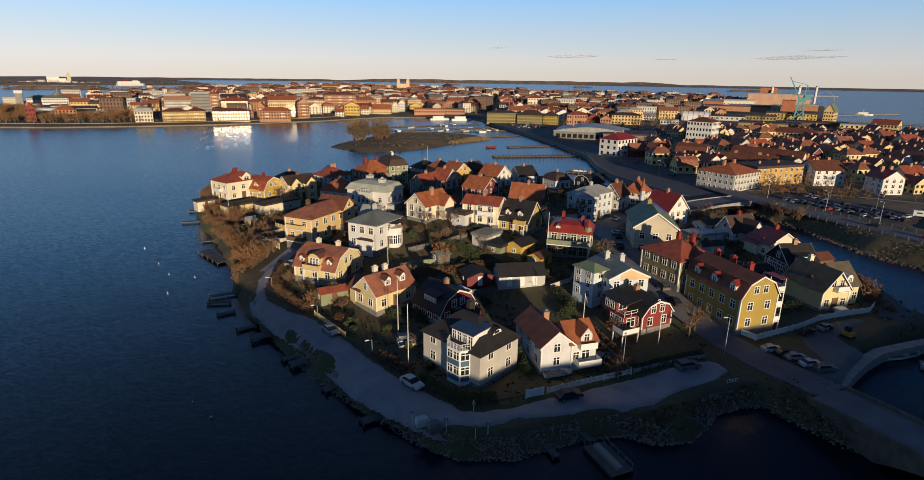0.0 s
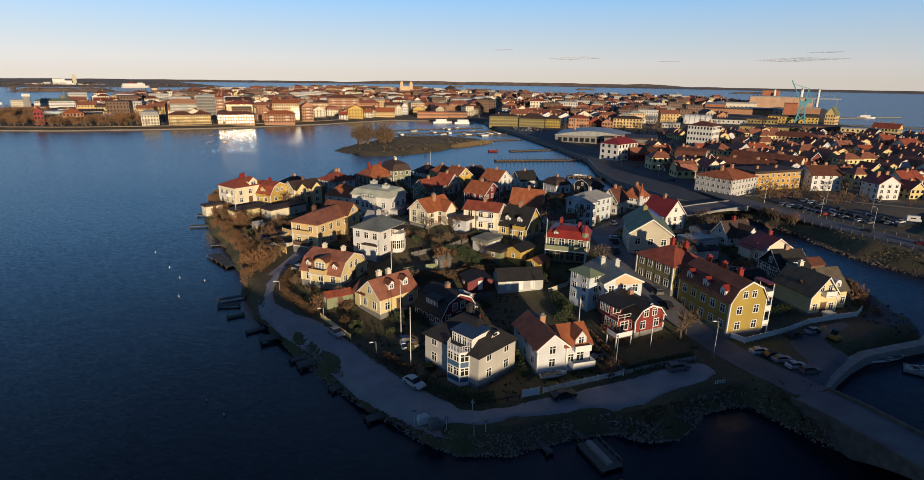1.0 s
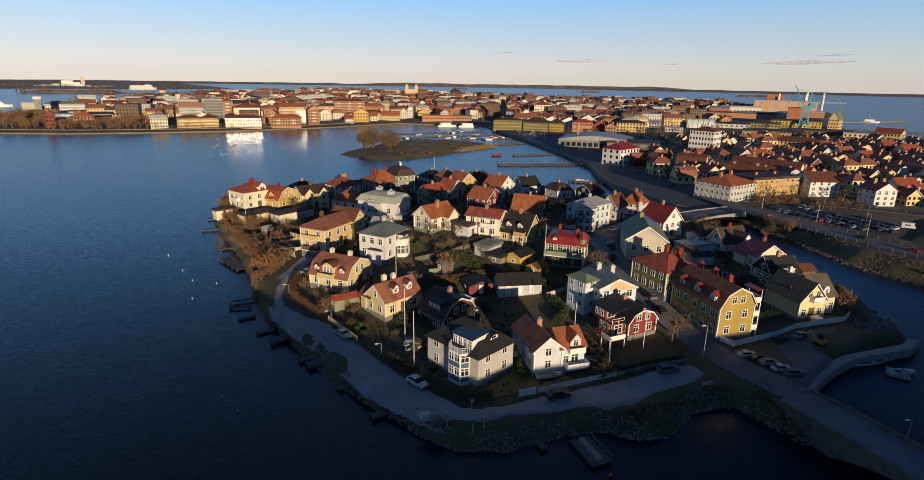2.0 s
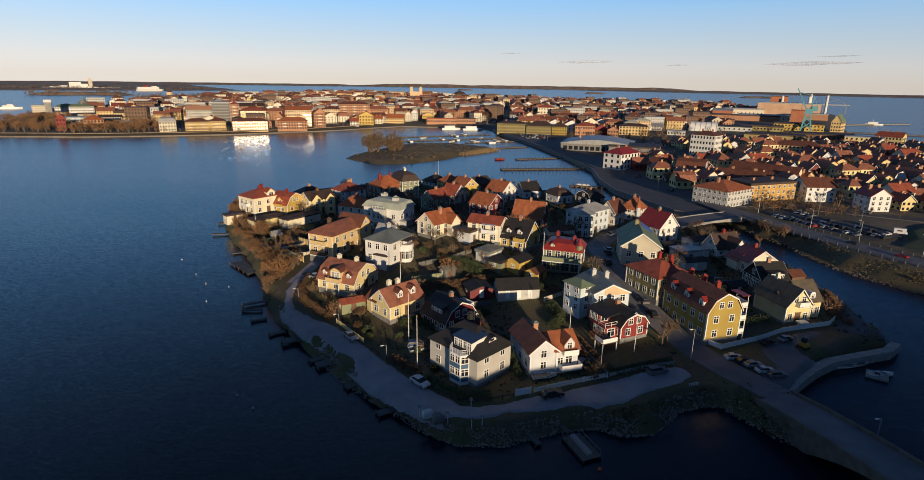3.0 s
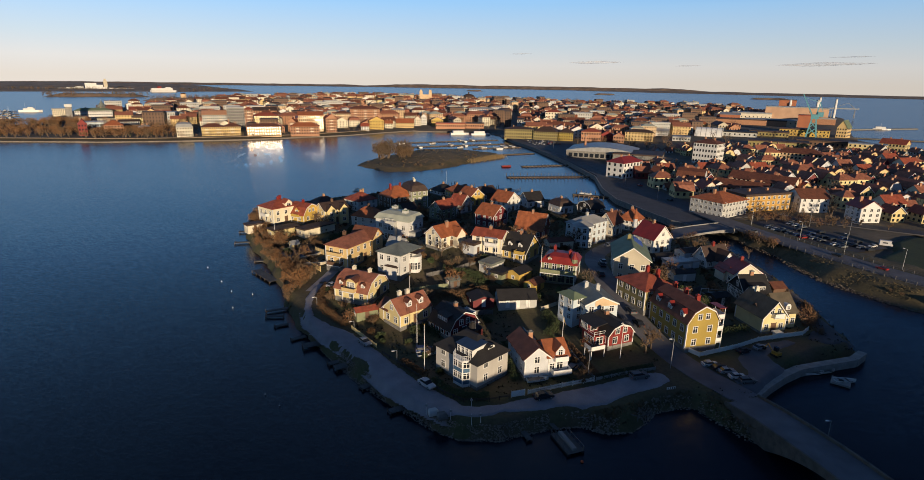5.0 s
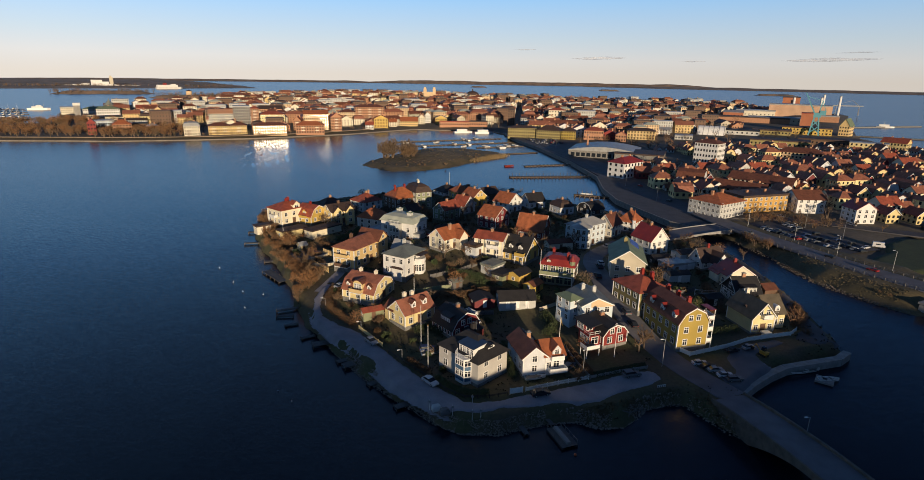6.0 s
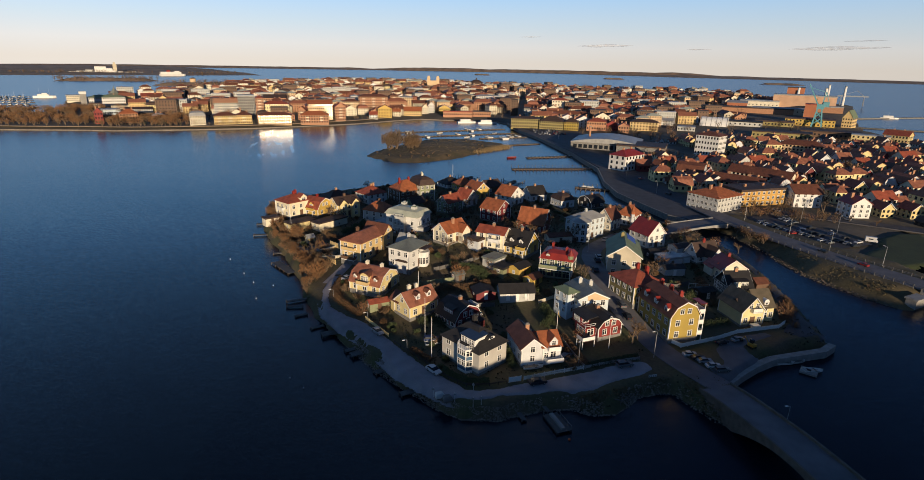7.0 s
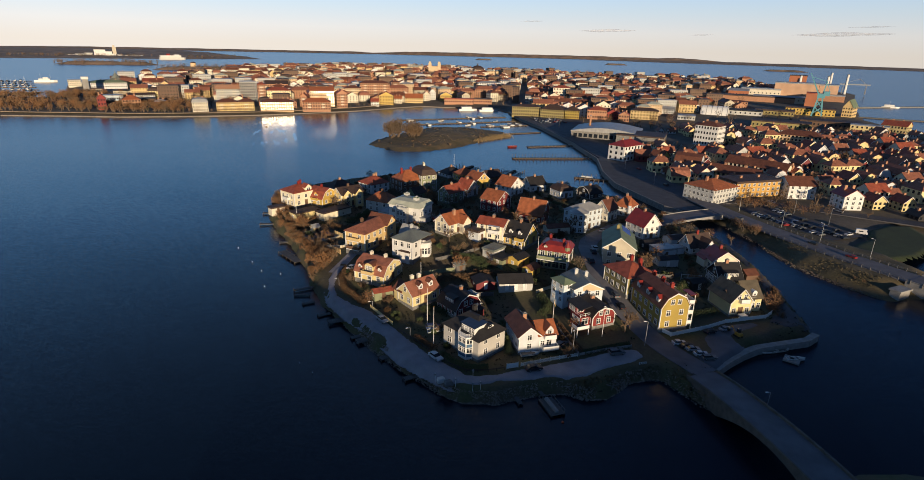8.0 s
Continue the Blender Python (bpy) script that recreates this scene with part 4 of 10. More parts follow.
house("dark house with a black gambrel roof", 30.8, 230.1, 39.8, 7.8, 8.6, 2.9, 2.7, "gambrel", "dark", "r_black", cols=(3, 2), rows=(1.7,), gable=1)
house("dark red house with an orange-red tiled roof", 5.4, 184.9, 72.1, 8.3, 10.5, 3.6, 5.2, "gable", "maroon", "r_orange", axis="y", cols=(2, 4), rows=(1.7,), gable=1)
creamgable = house("cream gabled house with orange tiled roofs", -20.7, 141.7, 54.4, 9.0, 6.3, 4.1, 2.6, "gable", "ivory", "r_orange", cols=(3, 2), rows=(1.4, 3.1), gable=1, chimneys=((0, -1),))
creamred = house("cream boarded house with a low red roof and a balcony", -6.5, 139.2, 73.0, 5.9, 8.9, 5.3, 1.5, "gable", "ivory", "r_red", axis="y", cols=(2, 3), rows=(1.7, 4.3))
darkyellow = house("yellow house with a black gabled roof and white dormers", 2.4, 138.2, 64.2, 8.6, 7.4, 3.0, 4.1, "gable", "yellow", "r_black", axis="y", cols=(2, 3), rows=(1.6,), gable=1)
redmansard = house("grey-green house with a bright red mansard roof", 13.5, 127.0, 78.2, 7.6, 9.0, 5.2, 2.0, "mansard", "green", "r_bright", cols=(3, 4), rows=(1.6, 4.0), chimneys=((-1.5, -2.5), (1.5, 2.0)), chim="r_bright", win=(1.1, 1.5))
rounded = house("white-grey corner house with a pale sheet roof", 24.6, 180.0, 48.0, 13.9, 7.3, 8.0, 2.0, "hip", "blue", "r_grey", cols=(5, 3), rows=(1.7, 4.2, 6.6), corner=False, chim="grey")
house("cream street house with a brown roof", 35.0, 194.3, 53.6, 7.3, 6.3, 5.1, 3.8, "gable", "cream", "r_brown", cols=(3, 3), rows=(1.7, 4.2), gable=1, corner=False)
spire = house("white street house with an orange roof and a corner spire", 44.1, 203.2, 59.3, 8.3, 6.8, 4.6, 3.8, "hip", "fresh_white", "r_orange", cols=(3, 3), rows=(1.7, 4.0))
house("white house with a bright red gabled roof", 46.9, 175.6, 33.6, 7.9, 9.4, 5.4, 4.3, "gable", "fresh_white", "r_bright", axis="y", cols=(3, 3), rows=(1.7, 4.0), gable=1)
beige = house("beige rendered house with a green metal roof", 32.7, 135.5, -4.5, 9.1, 14.6, 6.4, 3.2, "gable", "beige", "r_green", axis="y", cols=(3, 4), rows=(1.6, 4.3), corner=False, chimneys=((-0.5, 2),), chim="olive")
crossgable = house("white gabled house with a brown tiled roof", 62.7, 161.7, 27.6, 8.9, 5.7, 3.1, 3.6, "gable", "white", "r_dark", cols=(3, 2), rows=(1.7,), gable=1, chim="r_bright")
creamsheet = house("cream house with a red sheet roof", 66.7, 147.8, 16.2, 8.5, 7.1, 3.7, 2.8, "gable", "cream", "r_bright", axis="y", cols=(3, 2), rows=(1.7,), chim="r_bright")
timber = house("black timber house with white framing", 64.4, 133.6, 11.2, 6.8, 8.2, 3.2, 3.7, "gable", "dark", "r_black", cols=(3, 3), rows=(1.7,), gable=1)

# ---- the town ----


def block(label, x, y, yaw, w, d, h, rise, kind, wall, roof, axis="x", floors=3, cols=6, z=None, name="building", group="", chim=2, single=False, verge=False, pane="glass"):
    """A town building seen from far: walls, roof, chimneys and its rows of windows."""
    gz = float(town(x, y)) if z is None else z
    b = thing(name, pose(x, y, gz, 0, 0, yaw), label, "building", group)
    walls, top = roof_and_walls(kind, axis, w, d, h, rise, 0.5)
    part("wall", walls, M[wall], b)
    part("roof", top, M[roof], b)
    if verge:
        part("verge_board", verge_boards(w, d, h, rise), M["trim"], b)
    if single:
        fh = h / floors
        for f in range(floors):
            for face, n, width in (("S", cols, w), ("W", max(2, int(cols * d / w)), d), ("E", max(2, int(cols * d / w)), d), ("N", cols, w)):
                for k in range(n):
                    window(b, on_face(face, (k + 0.5 - n / 2) * width / n, (f + 0.55) * fh, w, d), 1.1, 1.3)
    else:
        fill_windows(b, w, d, h, floors, cols, pane)
    if "brick" in label and "apartment" in label or "bays" in label:
        stacks = max(1, int(w / 10))
        for k in range(stacks):
            u, bm = (k + 0.5 - stacks / 2) * w / stacks, B()
            fh = h / floors
            for f in range(1, floors):
                box(bm, u - 1.7, u + 1.7, -d / 2 - 1.1, -d / 2 - 0.02, f * fh - 0.1, f * fh + 0.95)
            tagged(part("balcony_bay", bm, M["cream"], b), kind="stuff")
    for k in range(chim):
        x = (k + 0.5 - chim / 2) * w / max(1, chim) * 0.8
        bm = B()
        box(bm, x - 0.6, x + 0.6, -0.15, 0.75, h, h + rise + 1.2)
        part("chimney", bm, M["brick"], b)
    return b


def verge_boards(w, d, h, rise):
    """A white board along the edges of the front gable of a roof whose ridge runs along y."""
    bm = B()
    x, drop = w / 2 + 0.45, rise * 0.9 / w
    y = -d / 2 - 0.62
    solid(bm, [(-x, y, h - drop - 0.12), (0, y, h + rise - 0.12), (x, y, h - drop - 0.12), (x, y, h - drop + 0.2), (0, y, h + rise + 0.2), (-x, y, h - drop + 0.2)], (0, 0.15, 0))
    return bm


def fill_windows(b, w, d, h, floors, cols, pane="glass"):
    if not floors:
        return
    bm = B()
    fh = h / floors
    ww, wh = min(1.4, w / cols * 0.5), min(1.7, fh * 0.55)
    side = max(1, int(cols * d / w))
    for f in range(floors):
        z = (f + 0.55) * fh
        for k in range(cols):
            u = (k + 0.5 - cols / 2) * w / cols
            for sy in (-1, 1):
                box(bm, u - ww / 2, u + ww / 2, sy * d / 2 - 0.06, sy * d / 2 + 0.06, z - wh / 2, z + wh / 2)
        for k in range(side):
            u = (k + 0.5 - side / 2) * d / side
            for sx in (-1, 1):
                box(bm, sx * w / 2 - 0.06, sx * w / 2 + 0.06, u - ww / 2, u + ww / 2, z - wh / 2, z + wh / 2)
    tagged(part("glazing", bm, M[pane], b), kind="stuff")


block("white house with a red roof at the quay", 60, 334, 48, 20, 12, 9.6, 3.0, "hip", "white_plaster", "r_bright", floors=3, cols=6)
block("grey and white three-storey corner building with an orange roof", 87.5, 239, 40, 18, 16, 7.2, 3.0, "hip", "grey", "r_orange", floors=3, cols=8, single=True)
block("ochre apartment building with a flat attic storey", 109.5, 254.5, 26, 27, 13, 7.4, 0.9, "flat", "amber", "r_dark", floors=3, cols=9, single=True)
block("white three-storey house with a brown gable roof", 132, 256, 8, 13, 12, 6.6, 3.4, "gable", "white_plaster", "r_brown", floors=3, cols=4, single=True)
block("white house with a bright red roof beside the car park", 147, 238, 10, 9, 9, 6.4, 3.0, "gable", "white_plaster", "r_bright", axis="y", floors=3, cols=3, single=True)
block("long white civic building with a dark green roof", -568, 643, 41, 41, 16, 10.5, 3, "hip", "white_plaster", "r_green", floors=3, cols=16)
block("pale modern building with glass floors", -660, 687, 43, 16, 14, 8.1, 1, "flat", "cream", "r_grey", floors=3, cols=8, chim=0)
block("pale low building beside the tower", -544, 593, 42, 12, 12, 6.3, 1, "flat", "beige", "r_dark", floors=2, cols=6, chim=0)
block("low grey market hall behind the park trees", -473, 532, 41, 22, 16, 5.7, 1, "flat", "blue", "r_grey", floors=1, cols=10, chim=0)
block("red wooden house behind the park trees", -421, 458, 42, 7, 10, 11.1, 4, "gable", "red", "r_red", axis="y", floors=3, cols=3)
block("round-fronted orange brick house in the park", -404, 477, 39, 16, 14, 9.1, 4, "hip", "brick", "r_orange", floors=3, cols=6)
block("long grey-white row with dark roof", -461, 564, 39, 28, 12, 4.7, 2, "gable", "grey", "r_dark", floors=2, cols=12)
block("dark office building behind the square", -412, 511, 38, 15, 14, 6.1, 1, "flat", "brown", "r_black", floors=2, cols=8, chim=0)
block("red and white pavilion on the square", -391, 503, 37, 11, 10, 5.4, 2, "hip", "red", "r_grey", floors=2, cols=5)
block("white gable building at the square", -331, 479, 34, 14, 14, 9.0, 4, "mansard", "cream", "r_grey", floors=3, cols=6)
block("low red-roofed hall behind the square", -557, 723, 37, 37, 18, 7.5, 4, "gable", "brick", "r_red", floors=2, cols=10)
block("yellow low house behind the square", -475, 624, 37, 17, 10, 5.1, 3, "hip", "ochre", "r_dark", floors=2, cols=6)
block("white town house with many windows", -479, 734, 33, 37, 16, 8.3, 2, "hip", "cream", "r_grey", floors=3, cols=14)
block("tan apartment row with a brick roof by the water", -310, 492, 32, 20, 14, 8.6, 3, "hip", "ochre", "r_brown", floors=3, cols=11)
block("tan apartment row with a brick roof by the water", -295, 502, 30, 15, 14, 8.7, 3, "hip", "ochre", "r_brown", floors=3, cols=8)
block("grey panel apartment block with a brick roof", -356, 572, 31, 25, 16, 14.4, 4, "gable", "grey", "brick", floors=5, cols=12)
block("tall grey glass office tower", -335, 580, 30, 18, 18, 21.6, 1, "flat", "concrete", "r_grey", floors=7, cols=9, chim=0)
block("narrow red brick apartment tower", -303, 551, 28, 8, 20, 22.4, 2, "hip", "brick", "r_red", floors=7, cols=4)
block("brick apartment row with pale balconies by the water", -266, 511, 25.7, 32, 14, 8.8, 2.5, "hip", "buff", "r_brown", floors=3, cols=14, pane="glint_glass")
block("cream apartment building with a red roof", -294, 572, 25.7, 27, 16, 14.8, 3, "hip", "pale", "r_red", floors=5, cols=11, pane="glint_glass")
block("dark-roofed brick building behind the cream block", -354, 687, 27, 29, 18, 12.2, 4, "gable", "brick", "r_dark", floors=3, cols=10)
block("orange brick apartment house with a tiled roof by the water", -231, 529, 21, 28, 14, 8.4, 3.5, "hip", "brick", "r_orange", floors=3, cols=11)
block("brick apartment house with a gable to the street", -258, 561, 16, 8, 22, 10.1, 4, "gable", "brick", "r_orange", axis="y", floors=4, cols=4)
block("long brick apartment building with tan bays", -239, 564, 23, 26, 16, 17.0, 3.5, "gable", "buff", "r_orange", floors=5, cols=12)
block("brick apartment wing stepping down to the water", -216, 561, 29, 11, 18, 14.9, 4, "gable", "brick", "r_red", axis="y", floors=5, cols=6)
block("brick apartment house with pale balconies", -232, 645, 20, 19, 15, 14.1, 3, "hip", "buff", "r_brown", floors=5, cols=8)
block("long brick apartment building on the slope", -212, 670, 23, 37, 16, 18.9, 3, "hip", "brick", "r_brown", floors=6, cols=16)
block("brick apartment tower with pale corners", -194, 707, 15, 11, 14, 18.3, 2, "hip", "brick", "r_brown", floors=6, cols=4)
block("tan apartment building on the slope", -184, 728, 14, 19, 14, 14.8, 2, "hip", "buff", "r_grey", floors=5, cols=7)
block("small white waterfront house with a red roof", -187, 591, 17, 9, 8, 4.6, 3, "gable", "white_plaster", "r_red", floors=2, cols=3)
block("tall yellow waterfront house with an orange roof", -179, 610, 16, 16, 12, 10.0, 4, "gable", "yellow", "r_orange", axis="y", floors=3, cols=5)
block("small cream waterfront house", -169, 626, 15, 9, 9, 5.5, 3, "gable", "cream", "r_orange", floors=2, cols=3)
block("orange rendered waterfront row with tiled roof", -153, 641, 14, 21, 12, 5.6, 4.5, "gable", "ochre", "r_orange", floors=2, cols=9)
block("cream gabled waterfront house", -143, 667, 12, 8, 11, 7.9, 4, "gable", "cream", "r_red", axis="y", floors=3, cols=3)
block("white gabled waterfront house", -139, 685, 12, 8, 12, 9.6, 4, "gable", "white_plaster", "r_brown", axis="y", floors=3, cols=3)
block("yellow house at the end of the street", -120, 676, 10, 14, 11, 7.3, 3.5, "gable", "yellow", "r_grey", axis="y", floors=2, cols=5)
block("long low red brick harbour wall building", -98, 644, 9, 35, 8, 5.6, 1, "flat", "brick", "r_red", floors=1, cols=14, chim=0)
block("low red brick harbour building", -70, 655, 6, 22, 9, 5.6, 1, "flat", "brick", "r_dark", floors=1, cols=8, chim=0)
block("long white rendered institute building", -81, 831, 6, 35, 16, 13.0, 2, "hip", "white_plaster", "r_grey", floors=4, cols=13)
block("tall white wing of the institute building", -58, 864, 4, 20, 16, 14.3, 2, "hip", "white_plaster", "r_grey", floors=5, cols=7)
block("yellow house below the church", -181, 876, 12, 30, 14, 10.2, 5, "gable", "yellow", "r_brown", axis="y", floors=2, cols=5)
block("long red building beside the church", -202, 1106, 10, 47, 16, 8.0, 3, "gable", "brick", "r_red", floors=2, cols=12)
block("cream theatre building with columns", -118, 989, 7, 30, 18, 9.2, 3, "hip", "pale", "r_dark", floors=2, cols=8)
block("dark brick tower block at the street", -32, 687, 3, 9, 14, 18.7, 1, "flat", "brown", "r_dark", floors=6, cols=3, chim=0)
block("brown apartment block with balconies", -15, 649, 2, 7, 14, 12.3, 1, "flat", "grey", "r_dark", floors=4, cols=3, chim=0)
block("tan apartment block above the warehouses", -5, 652, 1, 12, 14, 11.0, 2, "hip", "buff", "r_brown", floors=4, cols=4)
block("cream gabled house above the warehouses", 5, 692, 0, 11, 12, 9.4, 4, "gable", "cream", "r_red", axis="y", floors=3, cols=4)
block("large pale pink town building", 26, 744, -1, 22, 16, 16.9, 3, "hip", "cream", "r_red", floors=4, cols=6)
block("brick house with stepped windows", -4, 825, 1, 15, 12, 6.8, 3, "hip", "brick", "r_red", floors=3, cols=4)
block("three-storey town house with an orange roof", 49, 752, -3, 17, 13, 9.3, 4, "gable", "buff", "r_orange", floors=3, cols=5)
block("olive stone warehouse at the quay with a dark roof", -13, 556, 2, 29, 15, 9.5, 2, "hip", "olive", "r_dark", floors=3, cols=13)
block("long olive stone warehouse at the quay with a dark hipped roof", 15, 551, -11, 24, 16, 8.2, 4.5, "hip", "olive", "r_dark", floors=3, cols=12)
block("olive stone warehouse end with a dark hipped roof", 34, 549, -3, 14, 14, 8.1, 4, "hip", "mustard", "r_dark", floors=3, cols=6)
block("red brick market hall with gables", 59, 553, -5, 19, 16, 9.3, 3, "hip", "brick", "r_red", floors=2, cols=8)
block("red wooden hall with white windows", 75, 556, -7, 13, 12, 5.9, 4, "gable", "red", "r_red", axis="y", floors=2, cols=5)
block("long brown brick apartment row", 83, 645, 8, 36, 13, 7.3, 3, "hip", "brick", "r_brown", floors=3, cols=14)
block("ochre apartment building with a dark roof", 108, 568, -10, 27, 15, 8.8, 2.5, "hip", "ochre", "r_dark", floors=3, cols=9)
block("red-roofed house with a white gable", 84, 539, -8, 10, 11, 6.8, 3, "gable", "brick", "r_red", axis="y", floors=2, cols=4)
block("long brick barracks on the far side", 176, 825, -11, 52, 15, 11.6, 3, "hip", "brick", "r_brown", floors=4, cols=18)
block("orange-roofed villa with a tower bay", 207, 737, -15, 29, 14, 7.4, 4, "hip", "ochre", "r_orange", floors=2, cols=7)
block("brown brick office building", 245, 760, -17, 47, 15, 6.8, 1.5, "hip", "brick", "r_brown", floors=2, cols=14)
block("long white low storehouse", 238, 1485, -9, 94, 20, 7.3, 1.5, "gable", "cream", "r_grey", floors=1, cols=12, chim=0)
block("white terrace of small houses", 139, 634, -11, 23, 11, 5.2, 2.5, "gable", "white_plaster", "r_grey", floors=2, cols=8)
block("tall white four-storey block with a dark mansard roof", 131, 411, -38, 17, 14, 15.0, 2.6, "hip", "white_plaster", "r_brown", floors=4, cols=8)
block("pink rendered school building with a red-brown roof", 213, 454, -31, 32, 14, 5.1, 3.5, "hip", "buff", "r_brown", floors=2, cols=12)
block("red and white hall of the dockyard", 310, 931, -18, 29, 30, 10.9, 3, "gable", "rust", "r_grey", floors=1, cols=6, chim=0)
block("pale striped hall of the dockyard", 358, 975, -19, 58, 26, 11.3, 2, "flat", "cream", "r_grey", floors=1, cols=10, chim=0)
block("long low red hall of the dockyard", 317, 864, -19, 95, 22, 6.8, 1.5, "flat", "brick", "r_dark", floors=0, cols=14, chim=0)
block("pale low hall in front of the assembly hall", 346, 853, -21, 74, 18, 8.3, 1.5, "gable", "beige", "r_grey", floors=1, cols=12, chim=0)
block("red hall beside the crane", 367, 807, -23, 15, 24, 17.5, 1, "flat", "rust", "r_red", floors=0, cols=5, chim=0)
block("large buff assembly hall of the dockyard", 412, 975, -22, 62, 36, 22.3, 1.5, "flat", "hall_panel", "r_grey", floors=0, cols=8, chim=0)
block("large buff assembly hall of the dockyard", 453, 958, -22, 26, 34, 21.6, 1.5, "flat", "hall_panel", "r_grey", floors=0, cols=8, chim=0)
block("red top storey of the assembly hall", 449, 1068, -22, 27, 24, 31.6, 1, "flat", "rust", "r_dark", floors=0, cols=5, chim=0)
block("low red annex hall behind the crane", 438, 915, -25, 40, 18, 8.2, 1.5, "flat", "brick", "r_grey", floors=0, cols=8, chim=0)
block("yellow workshop hall of the dockyard", 314, 681, -24, 50, 18, 7.4, 1.5, "flat", "yellow", "r_dark", floors=2, cols=14, chim=0)
block("long yellow workshop with a dark roof", 270, 667, -21, 40, 18, 4.7, 1.5, "flat", "olive", "r_dark", floors=1, cols=12, chim=0)
block("tall dockyard hall with a pale green gable", 356, 680, -36, 10, 26, 11.2, 8, "gable", "ochre", "r_green", axis="y", floors=3, cols=4, chim=0)
block("olive low dockyard hall with a flat dark roof", 229, 537, -22, 49, 22, 6.0, 1, "flat", "olive", "r_dark", floors=1, cols=14, chim=0)
block("long dark-roofed workshop by the dockyard", 283, 562, -25, 50, 24, 5.6, 1, "flat", "brown", "r_dark", floors=1, cols=14, chim=0)
block("yellow low harbour shed", 302, 529, -28, 29, 12, 6.3, 0.8, "flat", "lemon", "r_grey", floors=2, cols=8, chim=0)
block("yellow harbour building with a red roof", 330, 539, -46, 20, 13, 6.9, 4, "gable", "lemon", "r_red", floors=2, cols=8)
block("white small flat-roofed office hall", 153, 581, -14, 17, 14, 3.6, 1, "flat", "grey", "r_grey", floors=1, cols=6, chim=0)
block("low dark hall behind the barrel hall", 232, 656, -18, 40, 20, 4.6, 1, "flat", "grey", "r_black", floors=1, cols=8, chim=0)
block("yellow two-storey house with a red roof", 79, 322, -37, 8, 11, 5.0, 3.6, "gable", "yellow", "r_brown", floors=2, cols=4)
block("white two-storey house with a red gambrel roof", 93, 306, -25, 14, 11, 6.5, 4, "gambrel", "white", "r_brown", floors=2, cols=5)
block("long pale row house with a red-brown roof", 131, 306, -42, 34, 9, 5.3, 3.6, "gable", "cream", "r_brown", floors=2, cols=14)
block("yellow long house with a brown roof", 110, 279, -35, 26, 9, 5.6, 3.4, "gable", "lemon", "r_brown", floors=2, cols=10)



# landmarks of the harbour and the far quarter
tower = thing("water_tower", pose(-551, 586, float(town(-551, 586)), 0, 0, 40), "pale concrete tower with a flat top", "tower")
bm = B()
solid(bm, [(-3.2, -3.2, 0), (3.2, -3.2, 0), (3.2, 3.2, 0), (-3.2, 3.2, 0)], (0, 0, 18))
part("shaft", bm, M["concrete"], tower)
bm = B()
box(bm, -3.8, 3.8, -3.8, 3.8, 18, 21)
part("cap", bm, M["white_plaster"], tower)

church = thing("church", pose(-222, 1110, float(town(-222, 1110)), 0, 0, 100), "pale stone church with two square towers", "church")
walls, top = roof_and_walls("gable", "x", 40, 16, 11, 5, 0.6)
part("nave", walls, M["buff"], church)
part("roof", top, M["r_red"], church)
bm = B()
box(bm, -23, -18.5, -8, 8, -2, 17)
part("front", bm, M["buff"], church)
for sy in (-7, 7):
    bm = B()
    box(bm, -24, -17, sy * 1.3 - 3, sy * 1.3 + 3, -2, 23)
    t = part("tower", bm, M["buff"], church)
    bm = B()
    box(bm, -23, -18, sy * 1.3 - 2.2, sy * 1.3 + 2.2, 23, 26)
    part("belfry", bm, M["buff"], t)

dome = thing("church", pose(-152, 1250, float(town(-152, 1250)), 0, 0, 15), "round church with a dark copper dome", "church")
bm = B()
rod(bm, (0, 0, -2), (0, 0, 10), 14, 14, 20)
part("drum", bm, M["buff"], dome)
bm = B()
for k in range(6):
    a, b = k / 6 * math.pi / 2, (k + 1) / 6 * math.pi / 2
    rod(bm, (0, 0, 10 + 9 * math.sin(a)), (0, 0, 10 + 9 * math.sin(b)), 14.5 * math.cos(a), max(0.8, 14.5 * math.cos(b)), 20)
rod(bm, (0, 0, 19), (0, 0, 23), 1.6, 1.2, 8)
part("dome_roof", bm, M["r_dark"], dome)

crane = thing("harbour_crane", pose(316, 668, 2.8, 0, 0, -24) @ Matrix.Diagonal((0.84, 0.84, 0.84, 1)), "tall teal lattice dockyard crane with a raised jib", "crane")
bm = B()
for sx in (-1, 1):
    for sy in (-1, 1):
        rod(bm, (sx * 6, sy * 6, 0), (sx * 2.5, sy * 2.5, 24), 1.3, 1.1, 4)
for z0, z1, r0, r1 in ((4, 12, 5.4, 4.2), (12, 20, 4.2, 3.0)):
    for (ax, ay), (bx, by) in (((-1, -1), (1, -1)), ((1, -1), (1, 1)), ((1, 1), (-1, 1)), ((-1, 1), (-1, -1))):
        rod(bm, (ax * r0, ay * r0, z0), (bx * r1, by * r1, z1), 0.7, 0.7, 4)
        rod(bm, (bx * r0, by * r0, z0), (ax * r1, ay * r1, z1), 0.7, 0.7, 4)
part("portal", bm, M["teal"], crane)
bm = B()
box(bm, -4, 5, -3, 3, 24, 30)
box(bm, 3, 10, -2.5, 2.5, 27, 33)
part("machine_house", bm, M["teal"], crane)
bm = B()
